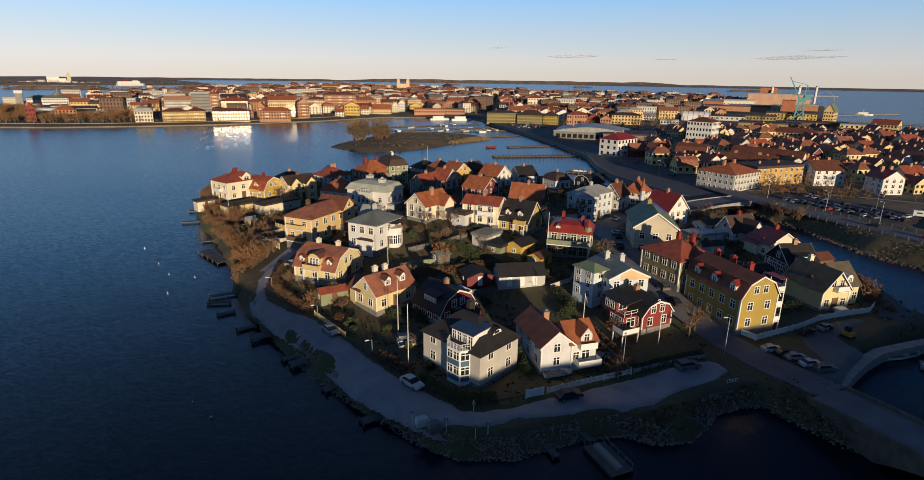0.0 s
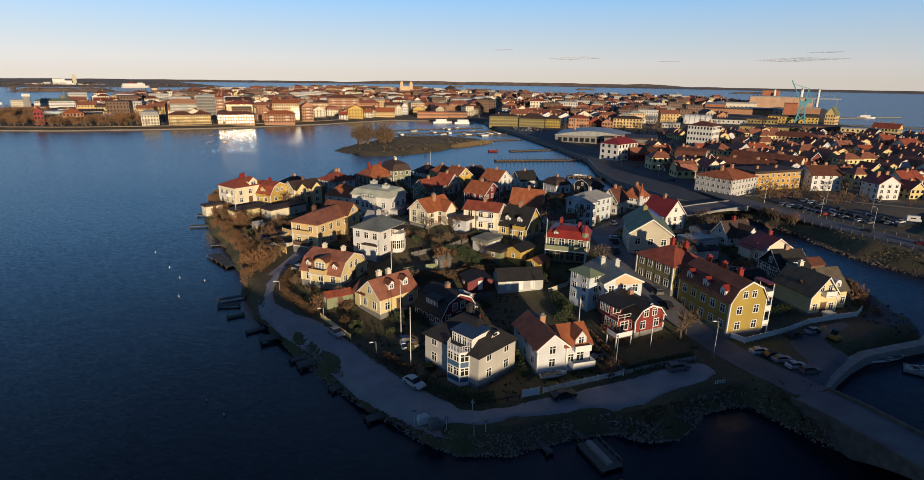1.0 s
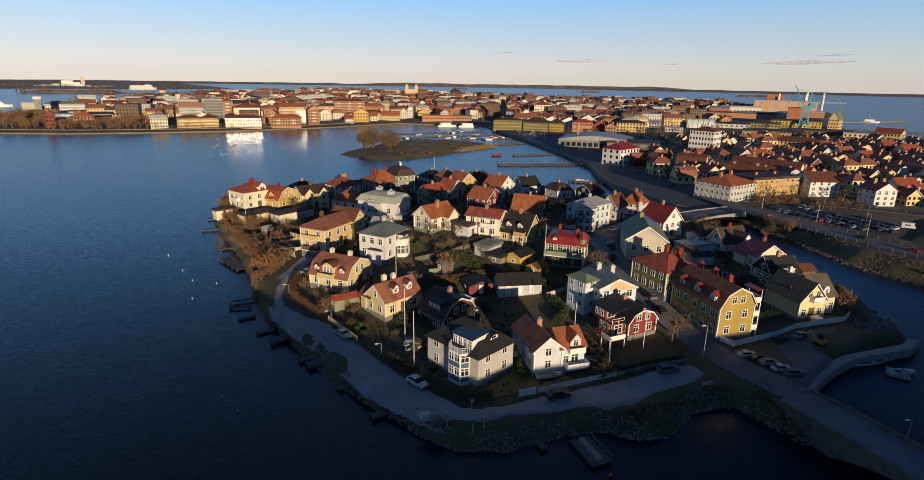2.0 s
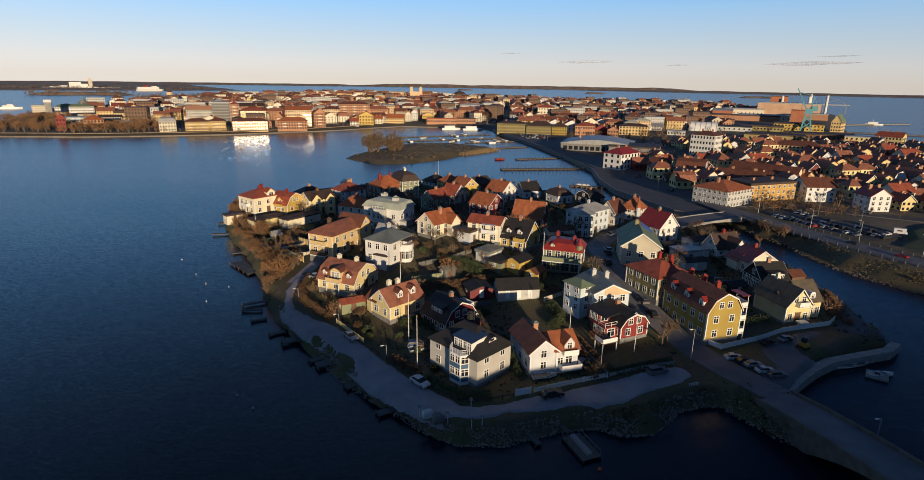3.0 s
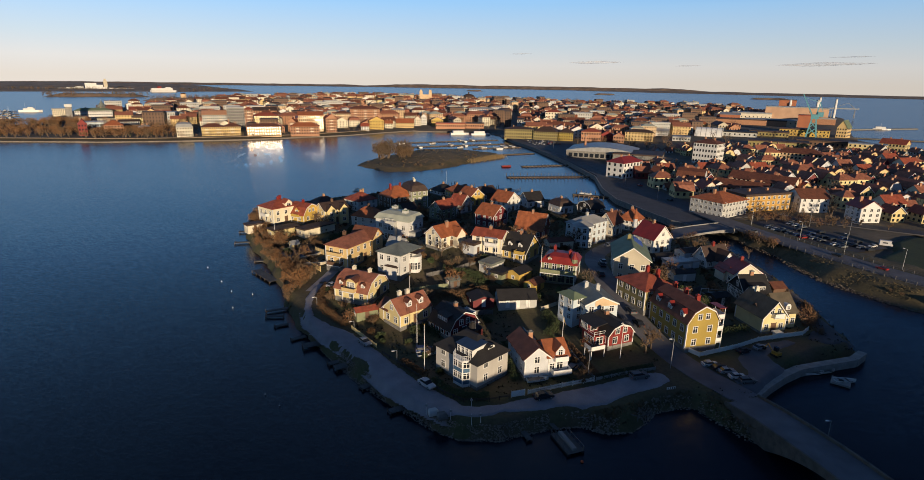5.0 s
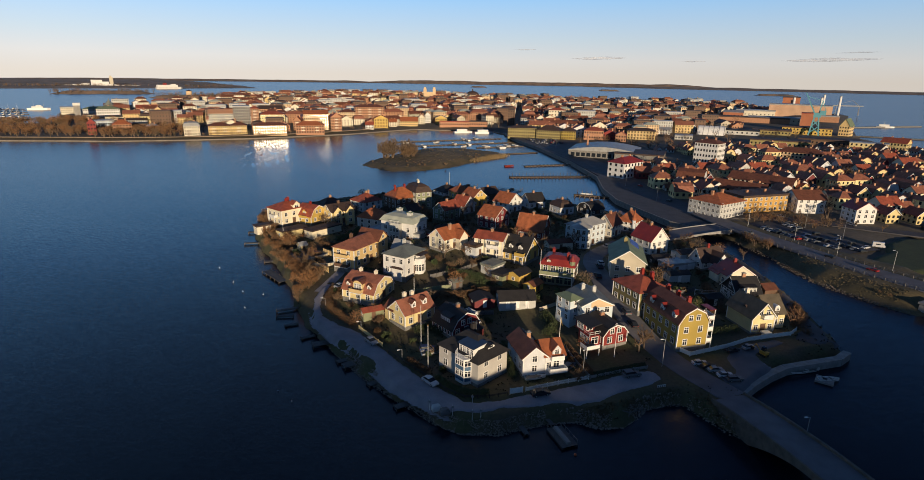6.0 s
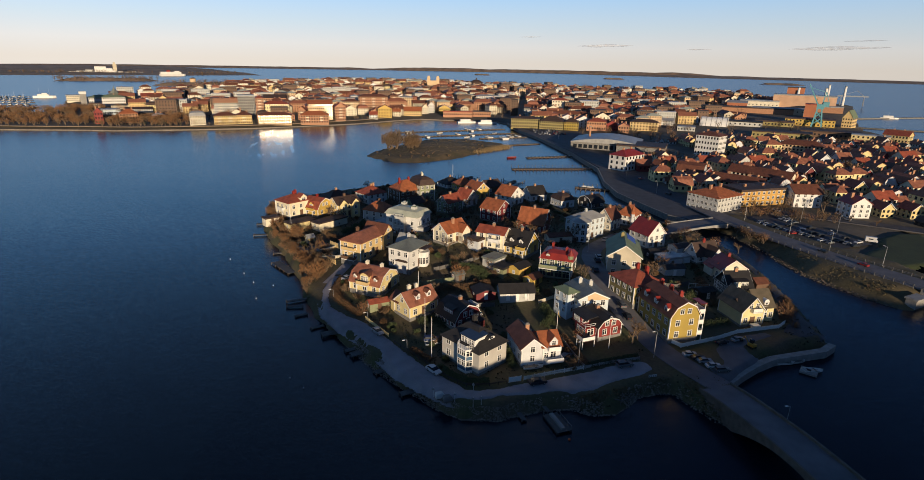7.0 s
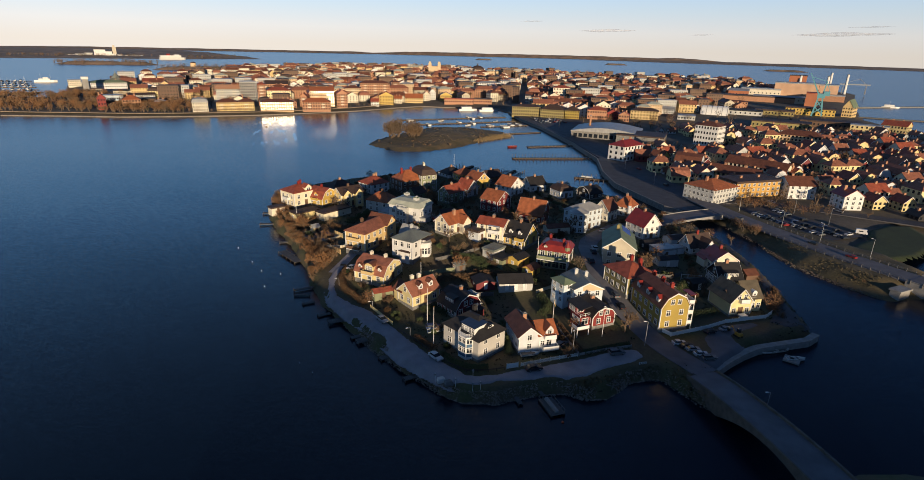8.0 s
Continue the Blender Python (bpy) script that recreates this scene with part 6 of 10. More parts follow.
def deck_bridge(name, label, line, width, thick, parapet, arch, material):
    """A bridge along a line of (x, y, z): deck, parapets and an arched skirt below them."""
    b = thing(name, Matrix(), label, "bridge", kind="structure")
    deck, left, right = B(), B(), B()
    n = len(line)
    secs = []
    for i, p in enumerate(line):
        a, c = Vector(line[max(0, i - 1)]), Vector(line[min(n - 1, i + 1)])
        d = (c - a)
        d.z = 0
        d.normalize()
        secs.append((Vector(p), Vector((-d.y, d.x, 0))))
    total = n - 1
    for i, ((p, s), (q, r)) in enumerate(zip(secs, secs[1:])):
        h = width / 2
        a = [deck.verts.new(v) for v in (p - s * h, p + s * h, q + r * h, q - r * h)]
        e = [deck.verts.new(v - Vector((0, 0, thick))) for v in (p - s * h, p + s * h, q + r * h, q - r * h)]
        deck.faces.new(a)
        deck.faces.new(e[::-1])
        for k in range(4):
            deck.faces.new((a[k], e[k], e[(k + 1) % 4], a[(k + 1) % 4]))
        for bm, side in ((left, 1), (right, -1)):
            def foot(k, z):
                u = k / total
                return -1.2 + (z - thick - 0.1 + 1.2) * max(0.0, 1 - (abs(u - arch[0]) / arch[1]) ** 2.2)
            p0, q0 = p + s * side * h, q + r * side * h
            p1, q1 = p + s * side * (h + 0.35), q + r * side * (h + 0.35)
            lo = (foot(i, p.z), foot(i + 1, q.z))
            ring = [[bm.verts.new((v.x, v.y, z)) for v, z in ((p0, lo[0]), (p1, lo[0]), (p1, p.z + parapet), (p0, p.z + parapet))],
                    [bm.verts.new((v.x, v.y, z)) for v, z in ((q0, lo[1]), (q1, lo[1]), (q1, q.z + parapet), (q0, q.z + parapet))]]
            for k in range(4):
                bm.faces.new((ring[0][k], ring[0][(k + 1) % 4], ring[1][(k + 1) % 4], ring[1][k]))
            if i in (0, total - 1):
                bm.faces.new(ring[0 if i == 0 else 1])
    part("deck", deck, M["road_grey"], b)
    part("parapet", left, material, b)
    part("parapet", right, material, b)
    return b


spine = [(45.0, 80.0), (47.6, 74.5), (50.0, 68.5), (52.4, 62.5), (54.6, 56.5), (56.8, 50.5), (59.5, 43.0), (63.0, 34.0), (68.0, 23.0)]
line = []
for (x0, y0), (x1, y1) in zip(spine, spine[1:]):
    line += [(x0 + (x1 - x0) * k / 3, y0 + (y1 - y0) * k / 3, 0) for k in range(3)]
line.append((*spine[-1], 0))
line = [(x, y, 2.75 + 1.5 * math.sin(math.pi * k / (len(line) - 1))) for k, (x, y, _) in enumerate(line)]
deck_bridge("bridge", "grey concrete arch bridge with solid parapets", line, 7.2, 0.7, 0.5, (0.46, 0.30), M["masonry"])
deck_bridge("bridge_canal", "small pale stone bridge over the canal", [(53, 193, 2.7), (58, 196.6, 2.9), (64, 200.6, 3.1), (70, 204.5, 3.25), (76, 208.2, 3.3), (84, 212.5, 3.4)], 9.5, 0.3, 0.35, (0.55, 0.75), M["concrete"])
deck_bridge("bridge_east", "concrete road bridge on a pale pier", [(124.5, 147, 3.75), (131, 138, 3.9), (138, 127.5, 4.0), (145, 117, 4.0), (153, 105, 3.9), (161, 93, 3.8)], 9.5, 0.9, 0.5, (0.5, 0.48), M["concrete"])
abutment = thing("bridge_pier", pose(116.6, 139.4, 0, 0, 0, -57), "pale concrete abutment of the road bridge", "pier", kind="structure")
bm = B()
box(bm, -1.2, 1.6, -2.6, 2.6, -1.0, 2.6)
part("pier_wall", bm, M["concrete"], abutment)
bm = B()
box(bm, -1.5, 1.9, -3.0, 3.0, 2.6, 3.1)
part("bearing_shelf", bm, M["concrete"], abutment)
strip("road_island_end", [(38, 184), (46, 188), (53, 193)], 6.5, M["road_grey"], "dark asphalt street towards the canal bridge", lambda x, y: 2.6, 0.12)



def shade_rise(x, y):
    """An unseen rise added behind the far end of the bridge to shade the near shore."""
    f = np.clip((x + 32) / 26, 0, 1) * np.clip((260 - x) / 40, 0, 1)
    crest = 12.0 + 5.0 * np.clip((x - 36) / 90, 0, 1) + 3.4 * np.exp(-((x - 2) / 12) ** 2)
    return 2.4 + f * crest * np.exp(-((y + 10) / 20) ** 4)


SOUTH = [(52, 46), (60, 55), (64, 55.5), (68, 57.3), (74, 59), (85, 58), (120, 40), (320, 0), (320, -260), (-260, -260), (-260, -20), (-60, 4), (20, 12), (44, 30)]
# the shore with the added rise, its crest set by the shadow it casts
sheet("ground_south", SOUTH, shade_rise, -270, 330, -270, 70, 8.0, 8.0, M["grass"], "grass shore at the other end of the bridge, with an added unseen rise that casts shade", 1.0)

ISLE = [(-118, 352), (-94, 333), (-75, 335), (-55, 358), (-41, 387), (-24, 419), (-27, 446), (-58, 462), (-95, 452), (-110, 412), (-120, 375)]
sheet("ground_islet", ISLE, lambda x, y: 1.6 + 3.6 * np.exp(-((x + 72) / 22) ** 2 - ((y - 400) / 34) ** 2), -128, -10, 324, 472, 3.0, 9.0, M["heath"], "grassy islet in the bay", 0.8)

# ---- trees and bushes ----


def grow(trunk, twigs, rnd, p, d, length, r, level, deep):
    q = p + d * length
    target = trunk if level <= 1 else twigs
    rod(target, p, q, r, r * 0.62, 6 if level == 0 else (4 if level < 3 else 3))
    if level == deep:
        return
    count = 3 if level == 0 else rnd.choice((3, 4))
    for k in range(count):
        a, lean = rnd.uniform(0, math.tau), rnd.uniform(0.35, 0.85)
        o = d.orthogonal().normalized()
        o = Matrix.Rotation(a, 3, d) @ o
        e = (d * math.cos(lean) + o * math.sin(lean) + Vector((0, 0, 0.16))).normalized()
        grow(trunk, twigs, rnd, p.lerp(q, rnd.uniform(0.55, 1.0) if k else 1.0), e, length * rnd.uniform(0.6, 0.8), r * 0.6, level + 1, deep)


def bare_tree(seed, height, label, at):
    rnd = random.Random(seed)
    t = thing("tree", at, label, "tree", "bare trees")
    trunk, twigs = B(), B()
    for k in range(rnd.choice((1, 2, 2))):
        grow(trunk, twigs, rnd, Vector((0.2 * k, 0.1 * k, -0.3)), Vector((rnd.uniform(-0.2, 0.2), rnd.uniform(-0.2, 0.2), 1)).normalized(), height * 0.27, height * 0.026, 0, 5)
    part("trunk", trunk, M["bark"], t)
    part("crown", twigs, M["twig"], t)
    return t


def merged(name, a, b, ma, mb):
    """One mesh of two bmeshes with two materials."""
    me, extra = bpy.data.meshes.new(name), bpy.data.meshes.new(name)
    b.to_mesh(extra)
    n = len(a.faces)
    a.from_mesh(extra)
    a.faces.ensure_lookup_table()
    for f in a.faces[n:]:
        f.material_index = 1
    a.to_mesh(me)
    a.free()
    b.free()
    me.materials.append(ma)
    me.materials.append(mb)
    return me


def bush(seed, r, h, m, label, at, name="bush", count=420, leaf=0.16):
    """Stems and a lumpy crown of small leaf clumps with gaps."""
    rnd = random.Random(seed)
    stems, leaves = B(), B()
    lumps = [(rnd.uniform(-0.5, 0.5) * r, rnd.uniform(-0.5, 0.5) * r, rnd.uniform(0.35, 0.8) * h, rnd.uniform(0.35, 0.6)) for _ in range(6)]
    for x, y, z, f in lumps:
        rod(stems, (x * 0.2, y * 0.2, -0.2), (x, y, z), 0.05, 0.02, 3)
    for _ in range(count):
        x, y, z, f = rnd.choice(lumps)
        d = Vector((rnd.gauss(0, 1), rnd.gauss(0, 1), rnd.gauss(0, 1))).normalized() * rnd.uniform(0.55, 1.0)
        p = Vector((x + d.x * r * f, y + d.y * r * f, max(0.05, z + d.z * h * f * 0.7)))
        u = Vector((rnd.gauss(0, 1), rnd.gauss(0, 1), rnd.gauss(0, 1))).normalized()
        v = u.orthogonal().normalized() * leaf * rnd.uniform(0.7, 1.4)
        u = u * leaf * rnd.uniform(0.7, 1.4)
        leaves.faces.new([leaves.verts.new(p + k) for k in (u, v, -u, -v)])
    return tagged(part(name, merged(name, stems, leaves, M["bark"], M[m]), None, at=at), label, "bush", "garden bushes")


def shrub(seed, r, h, label, at):
    """A leafless shrub of thin shoots."""
    rnd = random.Random(seed)
    a, b = B(), B()
    for k in range(26):
        d = Vector((rnd.gauss(0, 0.45), rnd.gauss(0, 0.45), 1)).normalized()
        p = Vector((rnd.uniform(-0.35, 0.35) * r, rnd.uniform(-0.35, 0.35) * r, -0.2))
        q = p + d * h * rnd.uniform(0.5, 0.9)
        rod(a, p, q, 0.05, 0.02, 3)
        for _ in range(9):
            e = (d + Vector((rnd.gauss(0, 0.6), rnd.gauss(0, 0.6), rnd.gauss(0, 0.4)))).normalized()
            s = p.lerp(q, rnd.uniform(0.3, 1))
            rod(b, s, s + e * h * rnd.uniform(0.15, 0.4), 0.028, 0.012, 3)
    return tagged(part("shrub", merged("shrub", a, b, M["bark"], M["twig"]), None, at=at), label, "shrub", "bare shrubs")


TREES = [bare_tree(1, 9.0, "bare spreading garden tree with a pale trunk", pose(30.5, 94.5, 3.0)), bare_tree(2, 8.0, "bare tree with several stems on the shore", pose(-60, 127, 3.0)),
         bare_tree(3, 8.5, "bare slender tree in a garden", pose(-26, 213, 2.4)), bare_tree(4, 7.0, "small bare tree in a garden", pose(17, 172, 2.6))]
rt = random.Random(5)


def plant(things, x, y, scale=1.0, z=None):
    base = rt.choice(things)
    gz = (float(terrain(x, y)) if z is None else z)
    k = scale * rt.uniform(0.85, 1.2)
    copy_thing(base, pose(x, y, gz, 0, 0, rt.uniform(0, 360)) @ Matrix.Diagonal((k, k, k, 1)))


for x, y, s in ((32, 96.5, 0.9), (-64, 131, 1.0), (-58, 122, 0.8), (-5, 205, 1.0), (3, 196, 1.0), (14, 176, 1.2), (20, 168, 1.0), (-20, 210, 1.0), (-17, 205, 0.9), (9, 192, 0.9), (-20, 133, 0.7), (-14, 134, 0.7),
                (-11, 128, 0.6), (44, 121, 0.6), (78, 172, 0.8), (87, 193, 0.6), (85, 197, 0.5), (90, 189, 0.5), (-2, 177, 0.8), (5, 170, 0.9), (-30, 195, 0.8), (-40, 200, 0.7), (50, 150, 0.6), (-92, 200, 0.7), (-78, 158, 0.6)):
    plant(TREES, x, y, s)
for k in range(8):
    plant(TREES, (-107, -92)[k % 2] + rt.uniform(-4, 4), 385 + rt.uniform(-5, 5), 1.1, 1.6)
for k in range(24):
    x = rt.uniform(-600, -330)
    plant(TREES, x, rt.uniform(30, 130) + 455 - (x + 690) * 0.05 + max(0, x + 450) * 0.3, 1.5, 2.6)
for k in range(46):
    plant(TREES, rt.uniform(70, 420), rt.uniform(225, 520), 0.9, 4.0)
for k in range(40):
    plant(TREES, rt.uniform(-420, 200), rt.uniform(640, 1000), 1.5, 5.0)
for k in range(12):
    x = rt.uniform(100, 150)
    plant(TREES, x, 262 - (x - 100) * 0.55 + rt.uniform(-18, -8), 0.55, 2.8)
BUSHES = [bush(11, 1.3, 1.5, "leaf", "dark green evergreen garden bush", pose(-27, 93, 2.6)), bush(12, 1.1, 1.2, "leaf", "low dark evergreen garden bush", pose(-20, 92, 2.6)),
          bush(13, 1.4, 1.6, "russet", "russet-leaved bush in the garden", pose(-30.5, 100.5, 3.0)), bush(14, 1.2, 1.3, "russet", "clipped brown beech bush", pose(-9, 118, 6.0))]
SHRUBS = [shrub(21, 1.5, 2.4, "leafless brown shrub on the bank", pose(-67, 131, 3.0)), shrub(22, 1.2, 1.8, "low leafless brown garden shrub", pose(-70, 137, 3.0)), shrub(23, 1.8, 2.8, "tall leafless shrub on the bank", pose(-76, 144, 3.0))]
TAKEN = [(o.matrix_basis.translation.x, o.matrix_basis.translation.y) for o in scene.objects if o.name.startswith("house") and o.parent is None]
LANES = SHORE_ROAD + [(34, 86), (39.4, 89.6), (35.6, 95.5), (32, 103.5), (28, 113), (25.5, 124), (24, 132), (24, 140), (25, 150), (26, 160), (30, 172), (38, 184)]


def free(x, y, r=7.0):
    if any(math.hypot(x - a, y - b) < r for a, b in TAKEN):
        return False
    for (a, b), (c, d) in zip(LANES, LANES[1:]):
        if (c, d) == (34, 86):
            continue
        t = max(0, min(1, ((x - a) * (c - a) + (y - b) * (d - b)) / ((c - a) ** 2 + (d - b) ** 2)))
        if math.hypot(x - a - t * (c - a), y - b - t * (d - b)) < 4.4:
            return False
    # the parking yard and the mown lawns
    return not (36 < x < 70 and 84 < y < 112) and not (3 < x < 17 and 93 < y < 113) and not (16 < x < 31 and 86 < y < 93)


rng = np.random.default_rng(3)


def places(n, x0, x1, y0, y1, least, r):
    """Random free places on the island with their distance from the shore."""
    X, Y = rng.uniform(x0, x1, n * 4), rng.uniform(y0, y1, n * 4)
    D = shore_distance(ISLAND, X, Y)
    rows = [(x, y, d) for x, y, d in zip(X.tolist(), Y.tolist(), D.tolist()) if d > least and free(x, y, r)]
    return rows[:n]


for x, y, d in places(420, -100, 80, 74, 255, 5, 6.6):
    plant(BUSHES if rt.random() < 0.6 else SHRUBS, x, y, 1.0)
# scrub on the steep west bank
for k in range(110):
    t = k / 110
    i = t * 8
    a, b = ISLAND[6 + int(i)], ISLAND[7 + int(i)]
    f = i - int(i)
    off = rt.uniform(2.5, 14)
    dx, dy = b[0] - a[0], b[1] - a[1]
    n = math.hypot(dx, dy)
    x, y = a[0] + dx * f + dy / n * off, a[1] + dy * f - dx / n * off
    if free(x, y, 6.5) and t > 0.1:
        d = float(shore_distance(ISLAND, np.array([x]), np.array([y]))[0])
        plant(SHRUBS, x, y, 0.75, shore_z(d, float(terrain(x, y))))
# canal bank and main embankment
for k in range(14):
    t = rt.random()
    x, y = 92 + 18 * t + rt.uniform(-1, 3), 192 - 48 * t + rt.uniform(-2, 4)
    plant(SHRUBS, x, y, 0.4, 2.2)
for k in range(40):
    plant(SHRUBS, rt.uniform(-112, -40), rt.uniform(345, 450), 0.6, 2.0)



def hedge(line, width, height, m, label, density=150):
    """A dense hedge of small leaves over upright stems, along a line."""
    rnd = random.Random(int(abs(line[0][0] * 31 + line[0][1])))
    stems, leaves = B(), B()
    for (x0, y0), (x1, y1) in zip(line, line[1:]):
        length = math.hypot(x1 - x0, y1 - y0)
        dx, dy = (x1 - x0) / length, (y1 - y0) / length
        for k in range(int(length * 1.5)):
            s = rnd.uniform(0, length)
            x, y = x0 + dx * s, y0 + dy * s
            g = float(terrain(x, y))
            rod(stems, (x, y, g - 0.2), (x + rnd.gauss(0, 0.2), y + rnd.gauss(0, 0.2), g + height * 0.9), 0.04, 0.015, 3)
        for k in range(int(length * density)):
            s, o = rnd.uniform(0, length), rnd.gauss(0, 0.36) * width
            x, y = x0 + dx * s - dy * o, y0 + dy * s + dx * o
            top = height * (0.85 + 0.25 * noise.noise(Vector((x * 0.9, y * 0.9, 0)))) * (1 - min(0.7, abs(o / width) ** 2))
            p = Vector((x, y, float(terrain(x, y)) + top * rnd.random() ** 0.6))
            u = Vector((rnd.gauss(0, 1), rnd.gauss(0, 1), rnd.gauss(0, 1))).normalized()
            v = u.orthogonal().normalized() * rnd.uniform(0.08, 0.17)
            u = u * rnd.uniform(0.08, 0.17)
            leaves.faces.new([leaves.verts.new(p + w) for w in (u, v, -u, -v)])
    return tagged(part("hedge", merged("hedge", stems, leaves, M["bark"], M[m]), None), label, "hedge", "garden hedges")


hedge([(-48.5, 117), (-48.0, 111), (-45.0, 105), (-39.5, 100), (-36, 97)], 1.5, 1.5, "russet", "brown leafless hedge along the lane")
hedge([(-19.5, 83.4), (-14.2, 79.2)], 1.6, 1.5, "russet", "brown leafless hedge along the lane")
hedge([(-12.0, 77.4), (-8.8, 74.6), (-5.0, 72.8), (-0.8, 73.8)], 1.6, 1.4, "leaf", "low dark hedge in front of the villa")
hedge([(3.5, 80.0), (1.8, 88.0), (0.5, 94.0)], 1.4, 1.6, "leaf", "dark hedge between the two villas")
hedge([(14.4, 95.5), (17.2, 89.0), (19.4, 84.2)], 1.3, 1.4, "russet", "brown hedge beside the lawn")
hedge([(20.2, 83.9), (25.5, 86.6), (31.0, 89.2)], 1.2, 1.2, "leaf", "low hedge behind the stone wall")
hedge([(-14.0, 95.5), (-18.0, 98.8), (-21.0, 96.0)], 1.6, 1.6, "leaf", "dark hedge behind the flagpoles")
hedge([(-20.0, 112.5), (-12.0, 114.0), (-5.0, 117.5), (6.0, 117.5)], 2.2, 2.0, "russet", "russet hedge across the gardens")
hedge([(-18.0, 124.5), (-10.0, 123.5), (-6.0, 120.0)], 2.4, 2.2, "leaf", "dark evergreen hedge in the gardens")
hedge([(10.0, 99.0), (12.0, 103.5), (9.5, 109.0)], 2.0, 1.8, "leaf", "dark hedge beside the blue house")
hedge([(-43.0, 125.5), (-38.0, 123.5), (-34.0, 120.0)], 1.8, 1.6, "leaf", "dark hedge between the villas")
hedge([(47.5, 107.0), (52.5, 110.0), (57.0, 112.5)], 2.2, 1.6, "leaf", "dark hedge behind the white fence")
hedge([(45.5, 118.0), (50.0, 124.0), (53.0, 130.0)], 2.4, 2.2, "leaf", "tall dark hedge behind the apartment house")
hedge([(39.0, 150.0), (42.0, 156.0), (41.0, 163.0)], 2.6, 2.6, "leaf", "tall green hedge behind the beige house")
hedge([(-64.0, 160.0), (-60.0, 168.0), (-61.0, 176.0)], 2.0, 2.6, "leaf", "tall evergreen hedge behind the garages")
hedge([(-68.0, 156.0), (-62.0, 152.0), (-57.0, 150.0)], 3.0, 2.2, "russet", "russet thicket on the slope")
hedge([(72.0, 116.0), (76.0, 122.0), (78.0, 132.0)], 2.0, 1.4, "russet", "brown scrub along the canal path")

reeds = B()
for k in range(2600):
    t = rt.random()
    x, y = -46 + 24 * t + rt.gauss(0, 2.0), 392 + 34 * t + rt.gauss(0, 4.0)
    d = Vector((rt.gauss(0, 0.12), rt.gauss(0, 0.12), 1)) * rt.uniform(1.2, 2.2)
    rod(reeds, (x, y, -0.2), Vector((x, y, -0.2)) + d, 0.14, 0.07, 3)
tagged(part("reeds", reeds, M["reed"]), "dry straw-coloured reeds at the islet", "reeds", kind="stuff")

# boulders of the shore embankment
def boulder(seed):
    rnd = random.Random(seed)
    bm = B()
    bmesh.ops.create_icosphere(bm, subdivisions=1, radius=0.5)
    for v in bm.verts:
        v.co = Vector((v.co.x * rnd.uniform(0.8, 1.3), v.co.y * rnd.uniform(0.7, 1.2), v.co.z * rnd.uniform(0.5, 0.9)))
    return mesh_of("boulder", bm, M["rock"])


ROCKS = [boulder(k) for k in range(6)]
bank = thing("shore_embankment", Matrix(), "grey boulder embankment along the shore", "embankment", kind="structure")
loop = ISLAND[36:] + ISLAND[:6]
lengths = [math.hypot(b[0] - a[0], b[1] - a[1]) for a, b in zip(loop, loop[1:])]
rest = B()
near_count = 0
for (a, b), length in zip(zip(loop, loop[1:]), lengths):
    for k in range(int(length * (46 if b[0] < 30 else 20))):
        f, off = rt.random(), rt.uniform(-0.3, 1.7)
        dx, dy = (b[0] - a[0]) / length, (b[1] - a[1]) / length
        x, y = a[0] + dx * length * f + dy * off, a[1] + dy * length * f - dx * off
        s = rt.uniform(0.16, 0.38)
        z = shore_z(off) + 0.02
        if near_count < 300 and -10 < x < 30 and s > 0.31:
            near_count += 1
            part("boulder", rt.choice(ROCKS), None, bank, at=pose(x, y, z, rt.uniform(0, 40), 0, rt.uniform(0, 360)) @ Matrix.Diagonal((s * 1.25, s * 1.25, s * 1.25, 1)))
        else:
            m = pose(x, y, z, rt.uniform(0, 360), rt.uniform(0, 360), 0) @ Matrix.Diagonal((s, s * 0.8, s * 0.6, 1))
            vs = [rest.verts.new(m @ Vector(v)) for v in ((0.6, 0, 0), (0, 0.6, 0), (-0.6, 0, 0), (0, -0.6, 0), (0, 0, 0.6), (0, 0, -0.6))]
            for i in range(4):
                rest.faces.new((vs[i], vs[(i + 1) % 4], vs[4]))
                rest.faces.new((vs[(i + 1) % 4], vs[i], vs[5]))
tagged(part("stones", rest, M["rock"], bank), kind="stuff")

# low tufts of grass and weeds over the gardens and banks
tufts = B()
for x, y, d in places(7000, -106, 84, 62, 262, 1.0, 5.0):
    z = shore_z(d, float(terrain(x, y))) - 0.05
    for k in range(3):
        a, hh, ww = rt.uniform(0, math.tau), rt.uniform(0.15, 0.5), rt.uniform(0.15, 0.4)
        c, e = math.cos(a) * ww, math.sin(a) * ww
        ox, oy = rt.gauss(0, 0.25), rt.gauss(0, 0.25)
        tufts.faces.new([tufts.verts.new(v) for v in ((x + ox - c, y + oy - e, z), (x + ox + c, y + oy + e, z), (x + ox + c * 0.3 + 0.1, y + oy + e * 0.3, z + hh))])
tagged(part("weeds", tufts, M["bank"]), "tufts of withered grass and weeds", "grass", kind="stuff")

# ---- fences, vehicles, poles, jetties ----


